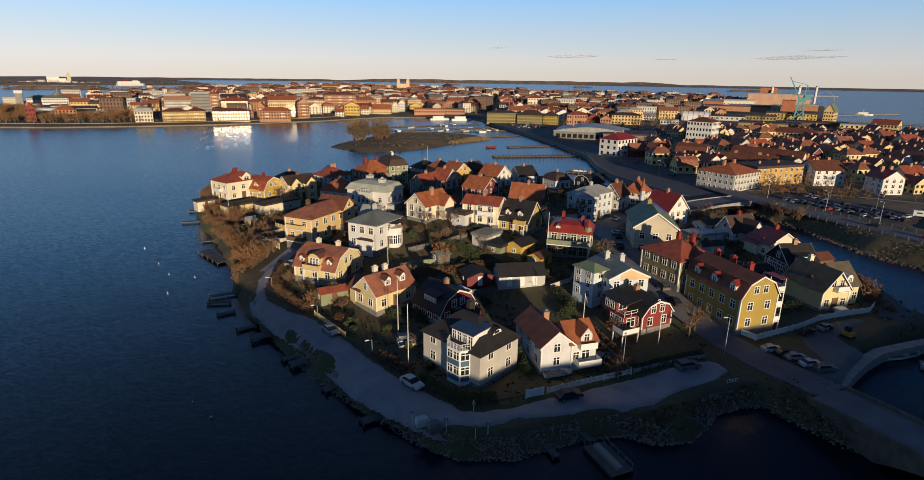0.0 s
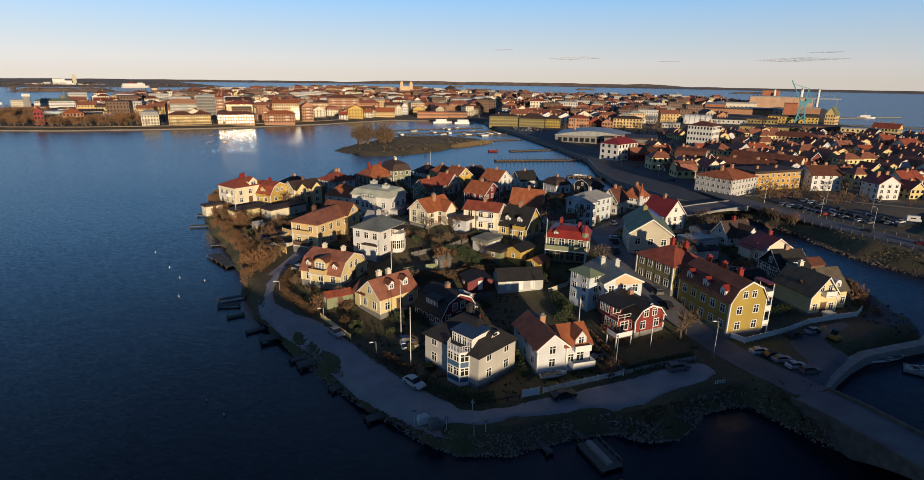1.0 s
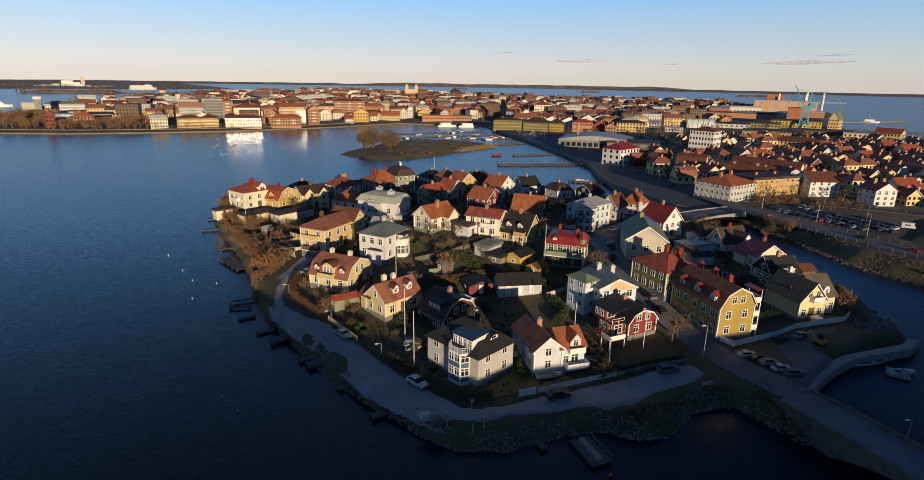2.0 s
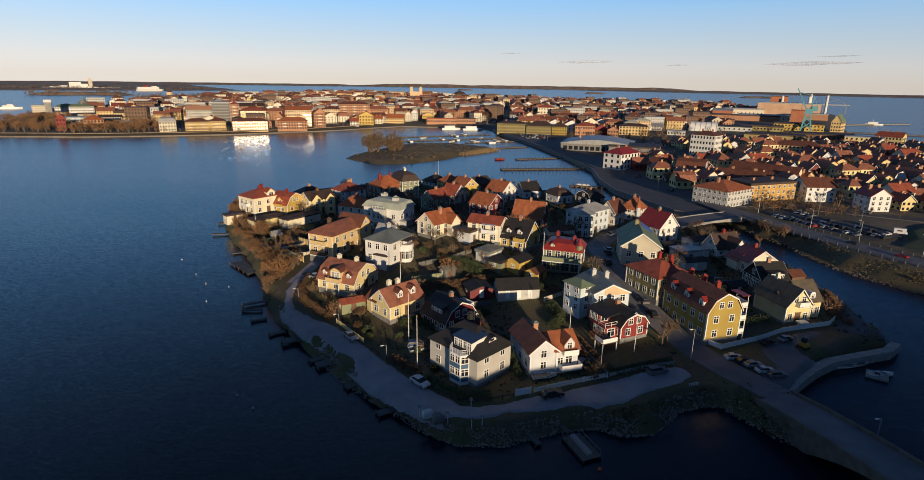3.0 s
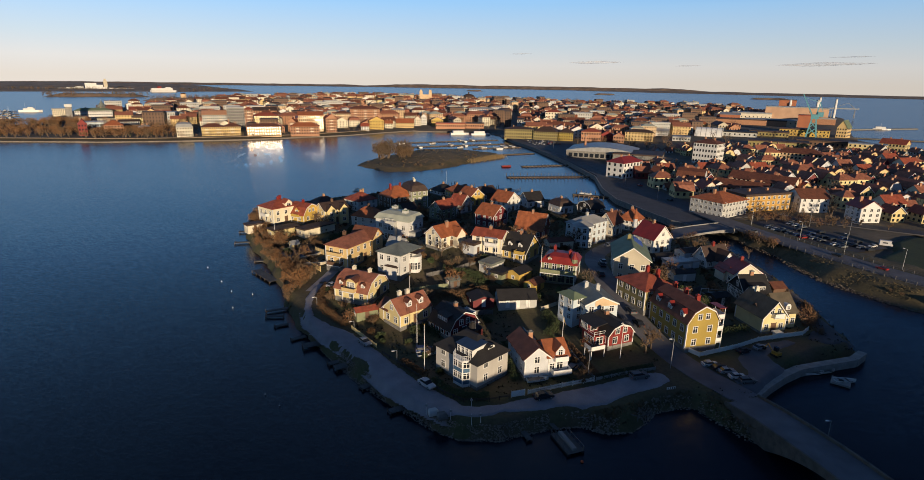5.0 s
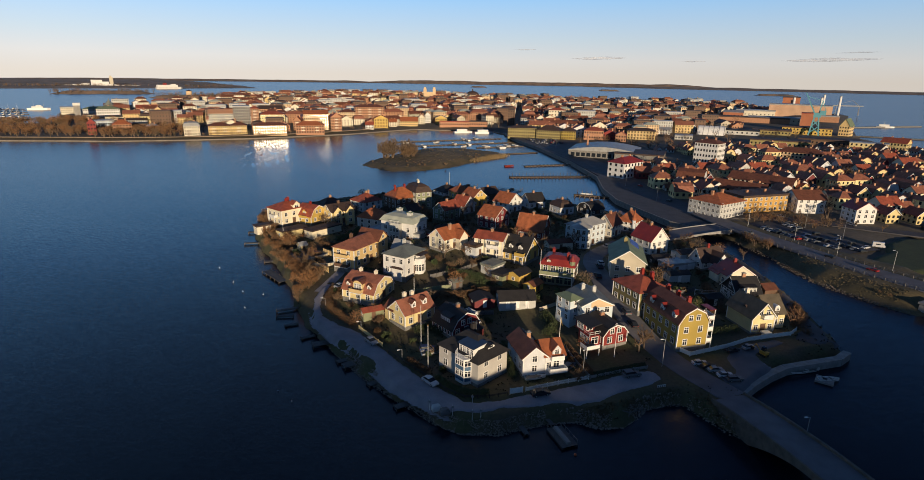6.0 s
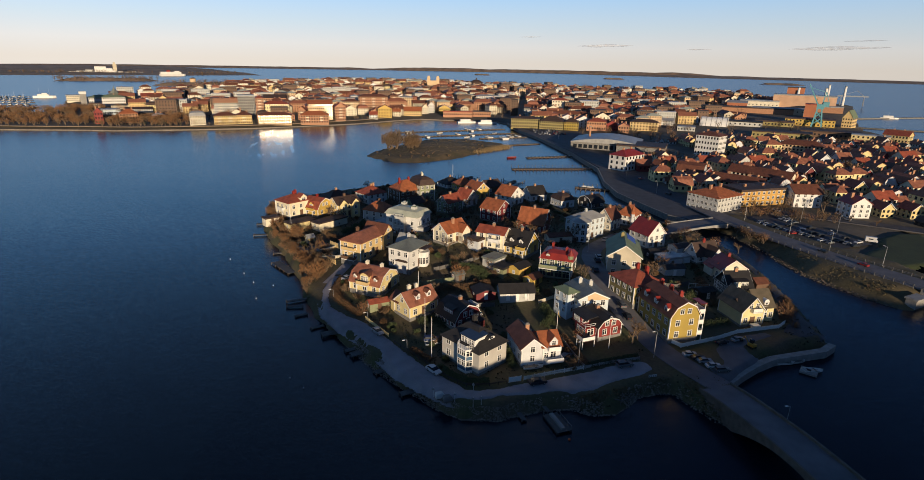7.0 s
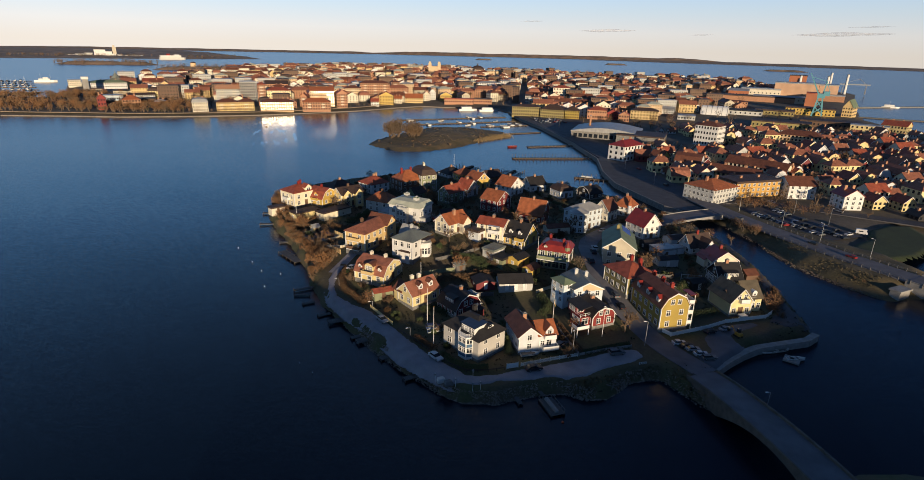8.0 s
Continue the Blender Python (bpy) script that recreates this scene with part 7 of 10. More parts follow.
def fence(label, line, height, m, spacing=2.4, kind="boards", z=None, category="fence"):
    """Posts and a panel of boards or rails between them, along a line on the ground."""
    f = thing("fence", Matrix(), label, category, kind="structure")
    pts = []
    for (x0, y0), (x1, y1) in zip(line, line[1:]):
        n = max(1, round(math.hypot(x1 - x0, y1 - y0) / spacing))
        pts += [(x0 + (x1 - x0) * k / n, y0 + (y1 - y0) * k / n) for k in range(n)]
    pts.append(line[-1])
    bm = B()
    box(bm, -0.07, 0.07, -0.07, 0.07, -0.5, height + 0.1)
    post = mesh_of("post", bm, M[m])
    meshes = {}
    level = [(float(terrain(x, y)) if z is None else z) + 0.05 for x, y in pts]
    for (x, y), g in zip(pts, level):
        part("post", post, None, f, at=pose(x, y, g))
    for (x0, y0), (x1, y1), g0, g1 in zip(pts, pts[1:], level, level[1:]):
        length = math.hypot(x1 - x0, y1 - y0)
        key = round(length, 1)
        if key not in meshes:
            bm = B()
            if kind == "boards":
                box(bm, 0.08, length - 0.08, -0.03, 0.03, 0.06, height)
            elif kind == "pickets":
                box(bm, 0.08, length - 0.08, 0.0, 0.05, 0.25, 0.35)
                box(bm, 0.08, length - 0.08, 0.0, 0.05, height - 0.25, height - 0.15)
                for k in range(int(length / 0.2)):
                    box(bm, 0.1 + k * 0.2, 0.22 + k * 0.2, -0.03, 0.0, 0.08, height)
            else:
                for zz in (0.45, height - 0.06):
                    box(bm, 0.05, length - 0.05, -0.03, 0.03, zz - 0.05, zz + 0.05)
            meshes[key] = mesh_of("panel", bm, M[m])
        tilt = math.degrees(math.atan2(g1 - g0, length))
        part("panel", meshes[key], None, f, at=pose(x0, y0, (g0), 0, 0, math.degrees(math.atan2(y1 - y0, x1 - x0))) @ pose(0, 0, 0, 0, -tilt, 0))
    return f


def beside(line, off):
    """The line moved sideways, to its left where off is positive."""
    rows = []
    for i, (x, y) in enumerate(line):
        a, b = line[max(0, i - 1)], line[min(len(line) - 1, i + 1)]
        n = math.hypot(b[0] - a[0], b[1] - a[1])
        rows.append((x - (b[1] - a[1]) / n * off, y + (b[0] - a[0]) / n * off))
    return rows


fence("white painted board fence along the lane", [(6.2, 76.0), (12.5, 79.4), (18.8, 82.5)], 0.95, "trim", 2.4, "pickets")
fence("white painted garden gate", [(3.2, 74.5), (5.6, 75.6)], 1.25, "trim", 2.6, "boards", category="gate")
fence("grey stone garden wall along the lane", [(19.2, 82.8), (25.3, 85.9), (31.3, 88.4)], 0.7, "concrete", 3.0, "boards")
fence("grey garden wall beside the lawn", [(18.9, 83.2), (16.2, 89.5), (14.0, 95.0)], 0.7, "concrete", 3.0, "boards")
fence("pale board fence along the shore lane", [(-34.2, 95.6), (-30.4, 92.2), (-26.4, 88.6)], 0.9, "lemon", 1.9)
fence("low dark metal fence along the shore lane", [(-24.3, 86.1), (-18.5, 81.5), (-13.4, 77.2), (-9.2, 73.6), (-5.2, 71.6), (-0.6, 72.6), (2.8, 74.2)], 0.7, "dark", 2.2, "rails")
fence("white board fence round the parking yard", [(39.6, 97.2), (41.7, 95.6), (46.8, 98.8), (51.5, 101.8), (57.3, 106.3), (63, 109), (69, 111.6), (71.5, 114.5)], 1.05, "trim", 2.2)
fence("white rail fence on the terrace", [(-30.5, 103.2), (-27.8, 100.6), (-25.0, 102.4)], 0.9, "trim", 1.3, "rails")
fence("pale garden fence beside the gable house", [(-24.0, 114.0), (-18.5, 116.4), (-15.0, 117.4)], 1.3, "green", 2.0)
fence("pale green fence between the gardens", [(-27.0, 112.6), (-24.4, 114.2)], 1.3, "green", 2.0)
fence("dull steel guard rail along the main road", beside(BANK_ROAD[2:], -5.2), 0.9, "planks", 3.0, "rails", z=3.6)
fence("steel guard rail behind the main road", beside(BANK_ROAD[3:], 5.2), 0.9, "planks", 3.0, "rails", z=3.6)
fence("white pergola frame behind the apartment house", [(52, 133), (58, 134)], 1.8, "trim", 2.0, "rails")
fence("white trellis fence behind the apartment house", [(44, 120.5), (48, 122)], 1.6, "trim", 1.6, "rails")
fence("low wooden rail beside the shore lane", [(22.5, 73.6), (25.5, 72.6), (28, 74)], 0.6, "planks", 2.0, "rails", z=1.6)


def profile(bm, pts, y0, y1, inset=0.0, z_from=0.0):
    """A side outline extruded across; the upper part leans in by inset."""
    def pt(x, z, y):
        s = 1 - inset * max(0, z - z_from)
        return (x, y * s, z)
    a = [bm.verts.new(pt(x, z, y0)) for x, z in pts]
    b = [bm.verts.new(pt(x, z, y1)) for x, z in pts]
    bm.faces.new(a)
    bm.faces.new(b[::-1])
    for i in range(len(a)):
        j = (i + 1) % len(a)
        bm.faces.new((a[i], b[i], b[j], a[j]))


def wheel_meshes():
    bm = B()
    rod(bm, (0, -0.1, 0), (0, 0.1, 0), 0.32, 0.32, 12)
    t = mesh_of("wheel", bm, M["tyre"])
    bm = B()
    rod(bm, (0, -0.12, 0), (0, 0.12, 0), 0.19, 0.19, 8)
    return t, mesh_of("rim", bm, M["steel"])


WHEEL, RIM = wheel_meshes()


def car(paint, label, at, estate=False, group="parked cars", far=False):
    c = thing("car", at @ Matrix.Diagonal((0.87, 0.87, 0.87, 1)), label, "car", group)
    tail = -2.15
    bm = B()
    profile(bm, [(tail, 0.32), (2.1, 0.32), (2.2, 0.55), (2.12, 0.78), (1.1, 0.95), (-1.9 if estate else -1.75, 0.98), (tail - 0.03, 0.88)], -0.88, 0.88, 0.08, 0.6)
    part("body", bm, paint, c)
    bm = B()
    back = -2.05 if estate else -1.72
    profile(bm, [(1.05, 0.94), (back, 0.97), (back + (0.2 if estate else 0.55), 1.42), (0.25, 1.42)], -0.80, 0.80, 0.35, 0.94)
    part("cabin_glass", bm, M["glass"], c)
    bm = B()
    profile(bm, [(0.27, 1.40), (back + (0.18 if estate else 0.53), 1.40), (back + (0.26 if estate else 0.65), 1.47), (0.12, 1.47)], -0.68, 0.68)
    part("roof_panel", bm, paint, c)
    for x in (1.35, -1.35):
        for y in (-0.82, 0.82):
            w = part("wheel", WHEEL, None, c, at=pose(x, y, 0.32))
            if not far:
                part("rim", RIM, None, w)
    if far:
        return c
    for y in (-0.62, 0.62):
        bm = B()
        box(bm, 2.08, 2.19, y - 0.16, y + 0.16, 0.6, 0.76)
        part("headlight", bm, M["trim"], c)
        bm = B()
        box(bm, tail - 0.05, tail + 0.02, y - 0.14, y + 0.14, 0.68, 0.86)
        part("tail_light", bm, PAINTS[5], c)
    return c


def on_lane(x, y, yaw, lift=0.19):
    return pose(x, y, max(2.45, float(terrain(x, y))) + lift, 0, 0, yaw)


silver = car(PAINTS[0], "silver saloon car parked on the lane", on_lane(-29.3, 89.6, -43))
white_car = car(PAINTS[1], "white saloon car parked on the lane", on_lane(-12.8, 75.6, -40))
dark_car = car(PAINTS[2], "dark saloon car parked at the white fence", on_lane(9.0, 75.0, 26))
grey_estate = car(PAINTS[3], "dark grey estate car parked at the wall", on_lane(27.6, 84.9, 24), True)
copy_thing(white_car, pose(43.0, 92.6, 2.66, 0, 0, 14) @ Matrix.Diagonal((0.87, 0.87, 0.87, 1)))
copy_thing(dark_car, pose(44.6, 91.4, 2.66, 0, 0, 14) @ Matrix.Diagonal((0.87, 0.87, 0.87, 1)))
copy_thing(silver, pose(45.6, 90.2, 2.66, 0, 0, 14) @ Matrix.Diagonal((0.87, 0.87, 0.87, 1)))
copy_thing(white_car, pose(46.9, 88.3, 2.66, 0, 0, 14) @ Matrix.Diagonal((0.87, 0.87, 0.87, 1)))
copy_thing(grey_estate, pose(48.4, 87.0, 2.66, 0, 0, 14) @ Matrix.Diagonal((0.87, 0.87, 0.87, 1)))
copy_thing(dark_car, pose(52.0, 100.0, 2.66, 0, 0, 33) @ Matrix.Diagonal((0.87, 0.87, 0.87, 1)))
copy_thing(silver, pose(56.2, 102.2, 2.66, 0, 0, 30) @ Matrix.Diagonal((0.87, 0.87, 0.87, 1)))
copy_thing(white_car, on_lane(-46.3, 116.2, 60))
car(PAINTS[4], "blue hatchback parked in a garden drive", on_lane(-16.0, 88.7, 20, 0.05), True)
copy_thing(white_car, on_lane(26.6, 143.0, 98))
copy_thing(dark_car, on_lane(25.6, 137.0, 98))
copy_thing(silver, on_lane(32.4, 176.0, 50))
copy_thing(dark_car, on_lane(24.2, 127.5, 98))
copy_thing(grey_estate, on_lane(29.6, 110.0, 104))
copy_thing(dark_car, on_lane(30.6, 105.0, 104))
copy_thing(grey_estate, on_lane(15.0, 86.4, 60, 0.03))
copy_thing(silver, on_lane(-24.0, 147.0, 60, 0.03))
FLEET = [car(PAINTS[i], label, pose(100 + 1.33 * k * 1.1, 213.6 - 2.46 * k * 1.1, 2.93, 0, 0, 28), k % 2 == 0, "cars in the car park", True) for k, (i, label) in enumerate((
    (0, "silver hatchback in the car park"), (1, "white saloon in the car park"), (2, "black hatchback in the car park"), (3, "grey saloon in the car park"), (4, "dark blue hatchback in the car park"), (5, "red saloon in the car park")))]
FLEET += [FLEET[2], FLEET[3], FLEET[2], FLEET[4], FLEET[2], FLEET[3]]
rc = random.Random(9)
for row in (-3.2, 2.6, 8.4):
    for k in range(14):
        x, y = 104 + k * 1.33 + row * 0.88 + rc.uniform(-0.3, 0.3), 218 - k * 2.46 + row * 0.474 + rc.uniform(-0.3, 0.3)
        if rc.random() < 0.55:
            copy_thing(rc.choice(FLEET), pose(x, y, 2.93, 0, 0, 28 + rc.uniform(-5, 5) + rc.choice((0, 180))) @ Matrix.Diagonal((0.88, 0.88, 0.9, 1)))
for x, y in ((107, 175.5), (114, 163), (90, 203), (64, 300), (62, 330), (58, 380), (50, 420), (48, 430), (72, 262), (115, 238), (140, 228)):
    copy_thing(rc.choice(FLEET), pose(x, y, (3.75 if 88 < x < 115 and y < 214 else float(town(x, y)) + 0.34), 0, 0, 120 + rc.choice((0, 180))) @ Matrix.Diagonal((0.87, 0.87, 0.87, 1)))
for k in range(46):
    x, y = 4 + (k % 9) * 2.9 - (k // 9) * 2.5 + rc.uniform(-0.6, 0.6), 496 + (k // 9) * 8.0 + (k % 9) * 1.2
    copy_thing(rc.choice(FLEET), pose(x, y, 2.8, 0, 0, 100) @ Matrix.Diagonal((0.87, 0.87, 0.87, 1)))

van = thing("camper_van", pose(133.5, 196.0, 2.65, 0, 0, -20) @ Matrix.Diagonal((0.66, 0.66, 0.72, 1)), "white camper van beside the car park", "camper van")
bm = B()
profile(bm, [(-3.0, 0.4), (3.0, 0.4), (3.0, 1.1), (2.2, 2.0), (2.4, 2.9), (-3.0, 2.9)], -1.1, 1.1)
part("body", bm, PAINTS[1], van)
bm = B()
box(bm, -1.6, 0.6, -1.13, -1.08, 1.5, 2.1)
part("side_window", bm, M["glass"], van)
for x in (-1.8, 1.9):
    for y in (-1.0, 1.0):
        part("wheel", WHEEL, None, van, at=pose(x, y, 0.36))

digger = thing("excavator", pose(58.4, 99.4, 2.62, 0, 0, 120) @ Matrix.Diagonal((0.8, 0.8, 0.8, 1)), "small yellow excavator on the yard", "excavator")
bm = B()
box(bm, -1.1, 1.1, -0.9, -0.5, 0, 0.55)
part("track", bm, M["tyre"], digger)
bm = B()
box(bm, -1.1, 1.1, 0.5, 0.9, 0, 0.55)
part("track", bm, M["tyre"], digger)
bm = B()
box(bm, -1.1, 0.8, -0.8, 0.8, 0.55, 1.3)
part("body", bm, M["digger"], digger)
bm = B()
box(bm, -0.2, 0.8, -0.75, 0.1, 1.3, 2.4)
part("cab", bm, M["glass"], digger)
bm = B()
rod(bm, (0.8, 0.4, 1.1), (2.4, 0.4, 2.6), 0.16, 0.13, 5)
rod(bm, (2.4, 0.4, 2.6), (3.3, 0.4, 1.0), 0.12, 0.1, 5)
part("boom", bm, M["digger"], digger)
bm = B()
box(bm, 3.0, 3.6, 0.05, 0.75, 0.5, 1.1)
part("bucket", bm, M["tyre"], digger)


def flagpole(x, y, h, label, pennant=False, z=None):
    t = thing("flagpole", pose(x, y, float(terrain(x, y)) if z is None else z), label, "flagpole", "flagpoles")
    bm = B()
    rod(bm, (0, 0, -0.3), (0, 0, h), 0.075, 0.045, 8)
    part("pole", bm, M["trim"], t)
    bm = B()
    rod(bm, (0, 0, h), (0, 0, h + 0.16), 0.09, 0.05, 8)
    part("finial", bm, M["digger"], t)
    if pennant:
        bm = B()
        solid(bm, [(0.05, 0, h - 0.1), (0.05, 0, h - 0.6), (0.6, 0.1, h - 1.9)], (0.0, 0.03, 0))
        part("pennant", bm, M["digger"], t)


flagpole(-14.4, 81.2, 10.0, "white flagpole beside the cream villa")
flagpole(-17.9, 90.4, 10.0, "white flagpole in the garden of the red house")
flagpole(24.9, 91.8, 6.8, "white flagpole on the lawn")
flagpole(13.0, 94.6, 7.2, "white flagpole with a yellow pennant", True)
flagpole(8.2, 122.6, 10.5, "white flagpole beside the red-roofed house")
flagpole(-84.6, 161.2, 7.0, "white flagpole on the west shore")
flagpole(-23.0, 105.8, 9.0, "white flagpole behind the yellow house")
flagpole(-40.0, 262.0, 11.0, "tall white mast by the inner bay")


def lamp_post(x, y, h, z, yaw, label="slim grey street lamp"):
    t = thing("street_lamp", pose(x, y, z, 0, 0, yaw), label + " on a steel pole", "street lamp", "street lamps")
    bm = B()
    rod(bm, (0, 0, -0.2), (0, 0, h), 0.07, 0.05, 6)
    part("pole", bm, M["steel"], t)
    bm = B()
    rod(bm, (0, 0, h), (0.7, 0, h + 0.12), 0.035, 0.03, 5)
    part("arm", bm, M["steel"], t)
    bm = B()
    solid(bm, [(0.55, -0.14, h + 0.06), (1.15, -0.1, h + 0.1), (1.15, 0.1, h + 0.1), (0.55, 0.14, h + 0.06)], (0, 0, 0.12))
    part("lamp_head", bm, M["trim"], t)
    return t


lamp_one = lamp_post(-46.9, 106.4, 2.7, 3.0, 200, "low shore lane lamp")
for x, y, z, yaw in ((54.6, 69.4, 3.9, 200), (-33.6, 95.4, 2.6, 220), (-20.6, 83.6, 2.5, 220)):
    copy_thing(lamp_one, pose(x, y, z, 0, 0, yaw))
lamp_two = lamp_post(34.6, 89.8, 6.6, 2.7, 200, "tall street lamp")
for x, y, z, yaw in ((17.6, 83.0, 2.5, 250), (104, 196, 3.5, 140), (112, 181, 3.5, 140), (121, 165, 3.5, 140), (94, 216, 3.5, 140), (87, 226, 3.5, 140), (78, 233, 3.0, 140),
                     (66, 262, 3.0, 180), (56, 300, 3.0, 180), (52, 350, 3.0, 180), (24, 152, 4.0, 0), (126, 206, 3.0, 40), (118, 220, 3.0, 40), (36, 420, 3, 180), (20, 470, 3, 180)):
    copy_thing(lamp_two, pose(x, y, z, 0, 0, yaw))


def jetty(label, x, y, yaw, length, width, z=0.55, rail=False, group="jetties"):
    """Planks on two beams and posts that stand in the water."""
    j = thing("jetty", pose(x, y, 0, 0, 0, yaw), label, "jetty", group)
    bm = B()
    box(bm, 0, 0.22, -width / 2, width / 2, z - 0.05, z)
    plank = mesh_of("plank", bm, M["planks"])
    for k in range(int(length / 0.26)):
        part("plank", plank, None, j, at=pose(k * 0.26, rc.uniform(-0.04, 0.04), 0))
    for s in (-1, 1):
        bm = B()
        box(bm, 0, length, s * width * 0.38 - 0.07, s * width * 0.38 + 0.07, z - 0.22, z - 0.05)
        part("beam", bm, M["planks"], j)
    bm = B()
    rod(bm, (0, 0, -1.5), (0, 0, z + (0.9 if rail else 0.25)), 0.1, 0.09, 6)
    me = mesh_of("post", bm, M["bark"])
    n = max(2, int(length / 2.2))
    for k in range(n):
        for s in (-1, 1):
            part("post", me, None, j, at=pose(0.2 + k * (length - 0.4) / (n - 1), s * width / 2, 0))
    if rail:
        for s in (-1, 1):
            bm = B()
            box(bm, 0.1, length - 0.1, s * width / 2 - 0.04, s * width / 2 + 0.04, z + 0.75, z + 0.85)
            part("rail", bm, M["planks"], j)
    return j


jetty("broad dark wooden bathing jetty", -79.0, 136.5, -40, 13.0, 3.0, 0.6)
jetty("grey wooden jetty with a side platform", -56.5, 110.5, 214, 5.8, 1.2, 0.6)
jetty("short grey wooden side jetty", -55.5, 105.6, 192, 4.6, 1.0, 0.5)
jetty("short low wooden jetty", -52.5, 101.6, 218, 3.4, 1.0, 0.4)
jetty("short low wooden jetty", -45.6, 96.0, 222, 3.6, 1.2, 0.4)
jetty("wooden jetty with a worn plank deck", -39.2, 93.6, 212, 5.8, 2.4, 0.75)
jetty("low dark wooden jetty at the stones", -33.0, 86.4, 218, 3.6, 1.4, 0.5)
jetty("grey wooden jetty with a plank deck", -29.8, 85.6, 220, 5.0, 2.2, 0.75)
jetty("short dark wooden jetty", -23.6, 78.8, 225, 3.6, 1.6, 0.5)
jetty("narrow grey wooden jetty", -15.8, 71.6, 218, 3.6, 1.6, 0.55)
jetty("small wooden landing stage", 5.6, 67.6, -60, 2.6, 1.0, 0.5)
jetty("short wooden jetty on the west shore", -80.0, 146.5, 205, 4.5, 1.6, 0.5)
jetty("short wooden jetty on the west shore", -96.0, 164.5, 200, 5.5, 1.6, 0.6)
jetty("short wooden jetty on the west shore", -103.5, 178.0, 200, 4.0, 2.0, 0.6)

raft = thing("floating_raft", pose(13.0, 65.8, 0.0, 0, 0, -62), "grey plank raft with rails moored at the shore", "raft")
bm = B()
box(bm, 0, 0.24, -1.55, 1.55, 0.4, 0.48)
plank = mesh_of("plank", bm, M["planks"])
for k in range(22):
    part("plank", plank, None, raft, at=pose(-2.8 + k * 0.26, 0, 0))
for s in (-1, 1):
    bm = B()
    box(bm, -2.8, 2.9, s * 1.3 - 0.25, s * 1.3 + 0.25, -0.2, 0.4)
    part("float", bm, M["tyre"], raft)
    bm = B()
    box(bm, -2.7, 2.8, s * 1.5 - 0.04, s * 1.5 + 0.04, 1.2, 1.28)
    for k in range(5):
        box(bm, -2.7 + k * 1.33, -2.6 + k * 1.33, s * 1.5 - 0.04, s * 1.5 + 0.04, 0.48, 1.2)
    part("rail", bm, M["planks"], raft)
bm = B()
box(bm, -2.4, 2.4, -0.35, 0.35, 0.48, 0.95)
part("bench", bm, M["concrete"], raft)
jetty("narrow plank gangway to the raft", 10.2, 70.8, -60, 2.8, 0.8, 0.7)


def row_boat(x, y, z, yaw, m, label, size=1.0, cover=None):
    b = thing("boat", pose(x, y, z, 0, 0, yaw) @ Matrix.Diagonal((size, size, size, 1)), label, "boat", "small boats")
    bm = B()
    secs = []
    for t in (0, 0.2, 0.45, 0.7, 0.88, 1.0):
        w = 0.75 * (1 - max(0, t - 0.35) ** 2 * 2.1) if t < 1 else 0.04
        secs.append([bm.verts.new(v) for v in ((-2.2 + t * 4.4, -w, 0.55 + 0.15 * t), (-2.2 + t * 4.4, -w * 0.75, 0.05), (-2.2 + t * 4.4, 0, -0.1 + 0.15 * t ** 3), (-2.2 + t * 4.4, w * 0.75, 0.05), (-2.2 + t * 4.4, w, 0.55 + 0.15 * t))])
    for a, c in zip(secs, secs[1:]):
        for k in range(4):
            bm.faces.new((a[k], a[k + 1], c[k + 1], c[k]))
    bm.faces.new(secs[0])
    part("hull", bm, M[m], b)
    bm = B()
    box(bm, -2.0, 1.2, -0.62, 0.62, 0.4, 0.48)
    part("deck", bm, M[cover or "planks"], b)
    for x0 in (-1.3, 0.2):
        bm = B()
        box(bm, x0, x0 + 0.3, -0.66, 0.66, 0.48, 0.58)
        part("thwart", bm, M["planks"], b)
    return b


row_boat(8.0, 81.0, 2.6, 20, "trim", "upturned white dinghy beside the white house")
row_boat(-15.0, 87.4, 2.7, 25, "trim", "small white boat beside the blue car")
row_boat(65.5, 97.4, 0.1, 10, "trim", "white motorboat at the quay")
row_boat(68.5, 98.6, 0.1, 20, "grey", "grey motorboat at the quay")
row_boat(70.5, 95.0, 0.1, 8, "trim", "white moored motorboat with a cover", 1.0, "r_grey")
bm = B()
raft2 = thing("swimming_raft", pose(69.5, 94.6, 0, 0, 0, -30), "pale square swimming raft by the quay", "raft")
box(bm, -1.7, 1.7, -1.5, 1.5, 0.05, 0.45)
part("deck", bm, M["concrete"], raft2)
bm = B()
box(bm, -0.4, 0.4, -0.3, 0.3, 0.45, 0.75)
part("box", bm, M["tyre"], raft2)
for x, y in ((-43.4, 71.8), (-39.0, 68.7), (-95.7, 137.1), (-84.5, 126.1), (-77.7, 119.6), (-70.8, 118.5), (-71.1, 108.8)):
    b = thing("buoy", pose(x, y, 0), "small white mooring buoy on the water", "buoy", "mooring buoys")
    bm = B()
    bmesh.ops.create_icosphere(bm, subdivisions=2, radius=0.13)
    part("float", bm, M["trim"], b, at=pose(0, 0, 0.12))
    bm = B()
    rod(bm, (0, 0, 0.3), (0, 0, 0.55), 0.03, 0.03, 5)
    part("ring", bm, M["steel"], b)
b = thing("buoy", pose(15.2, 61.6, 0), "small orange mooring buoy near the raft", "buoy", "mooring buoys")
bm = B()
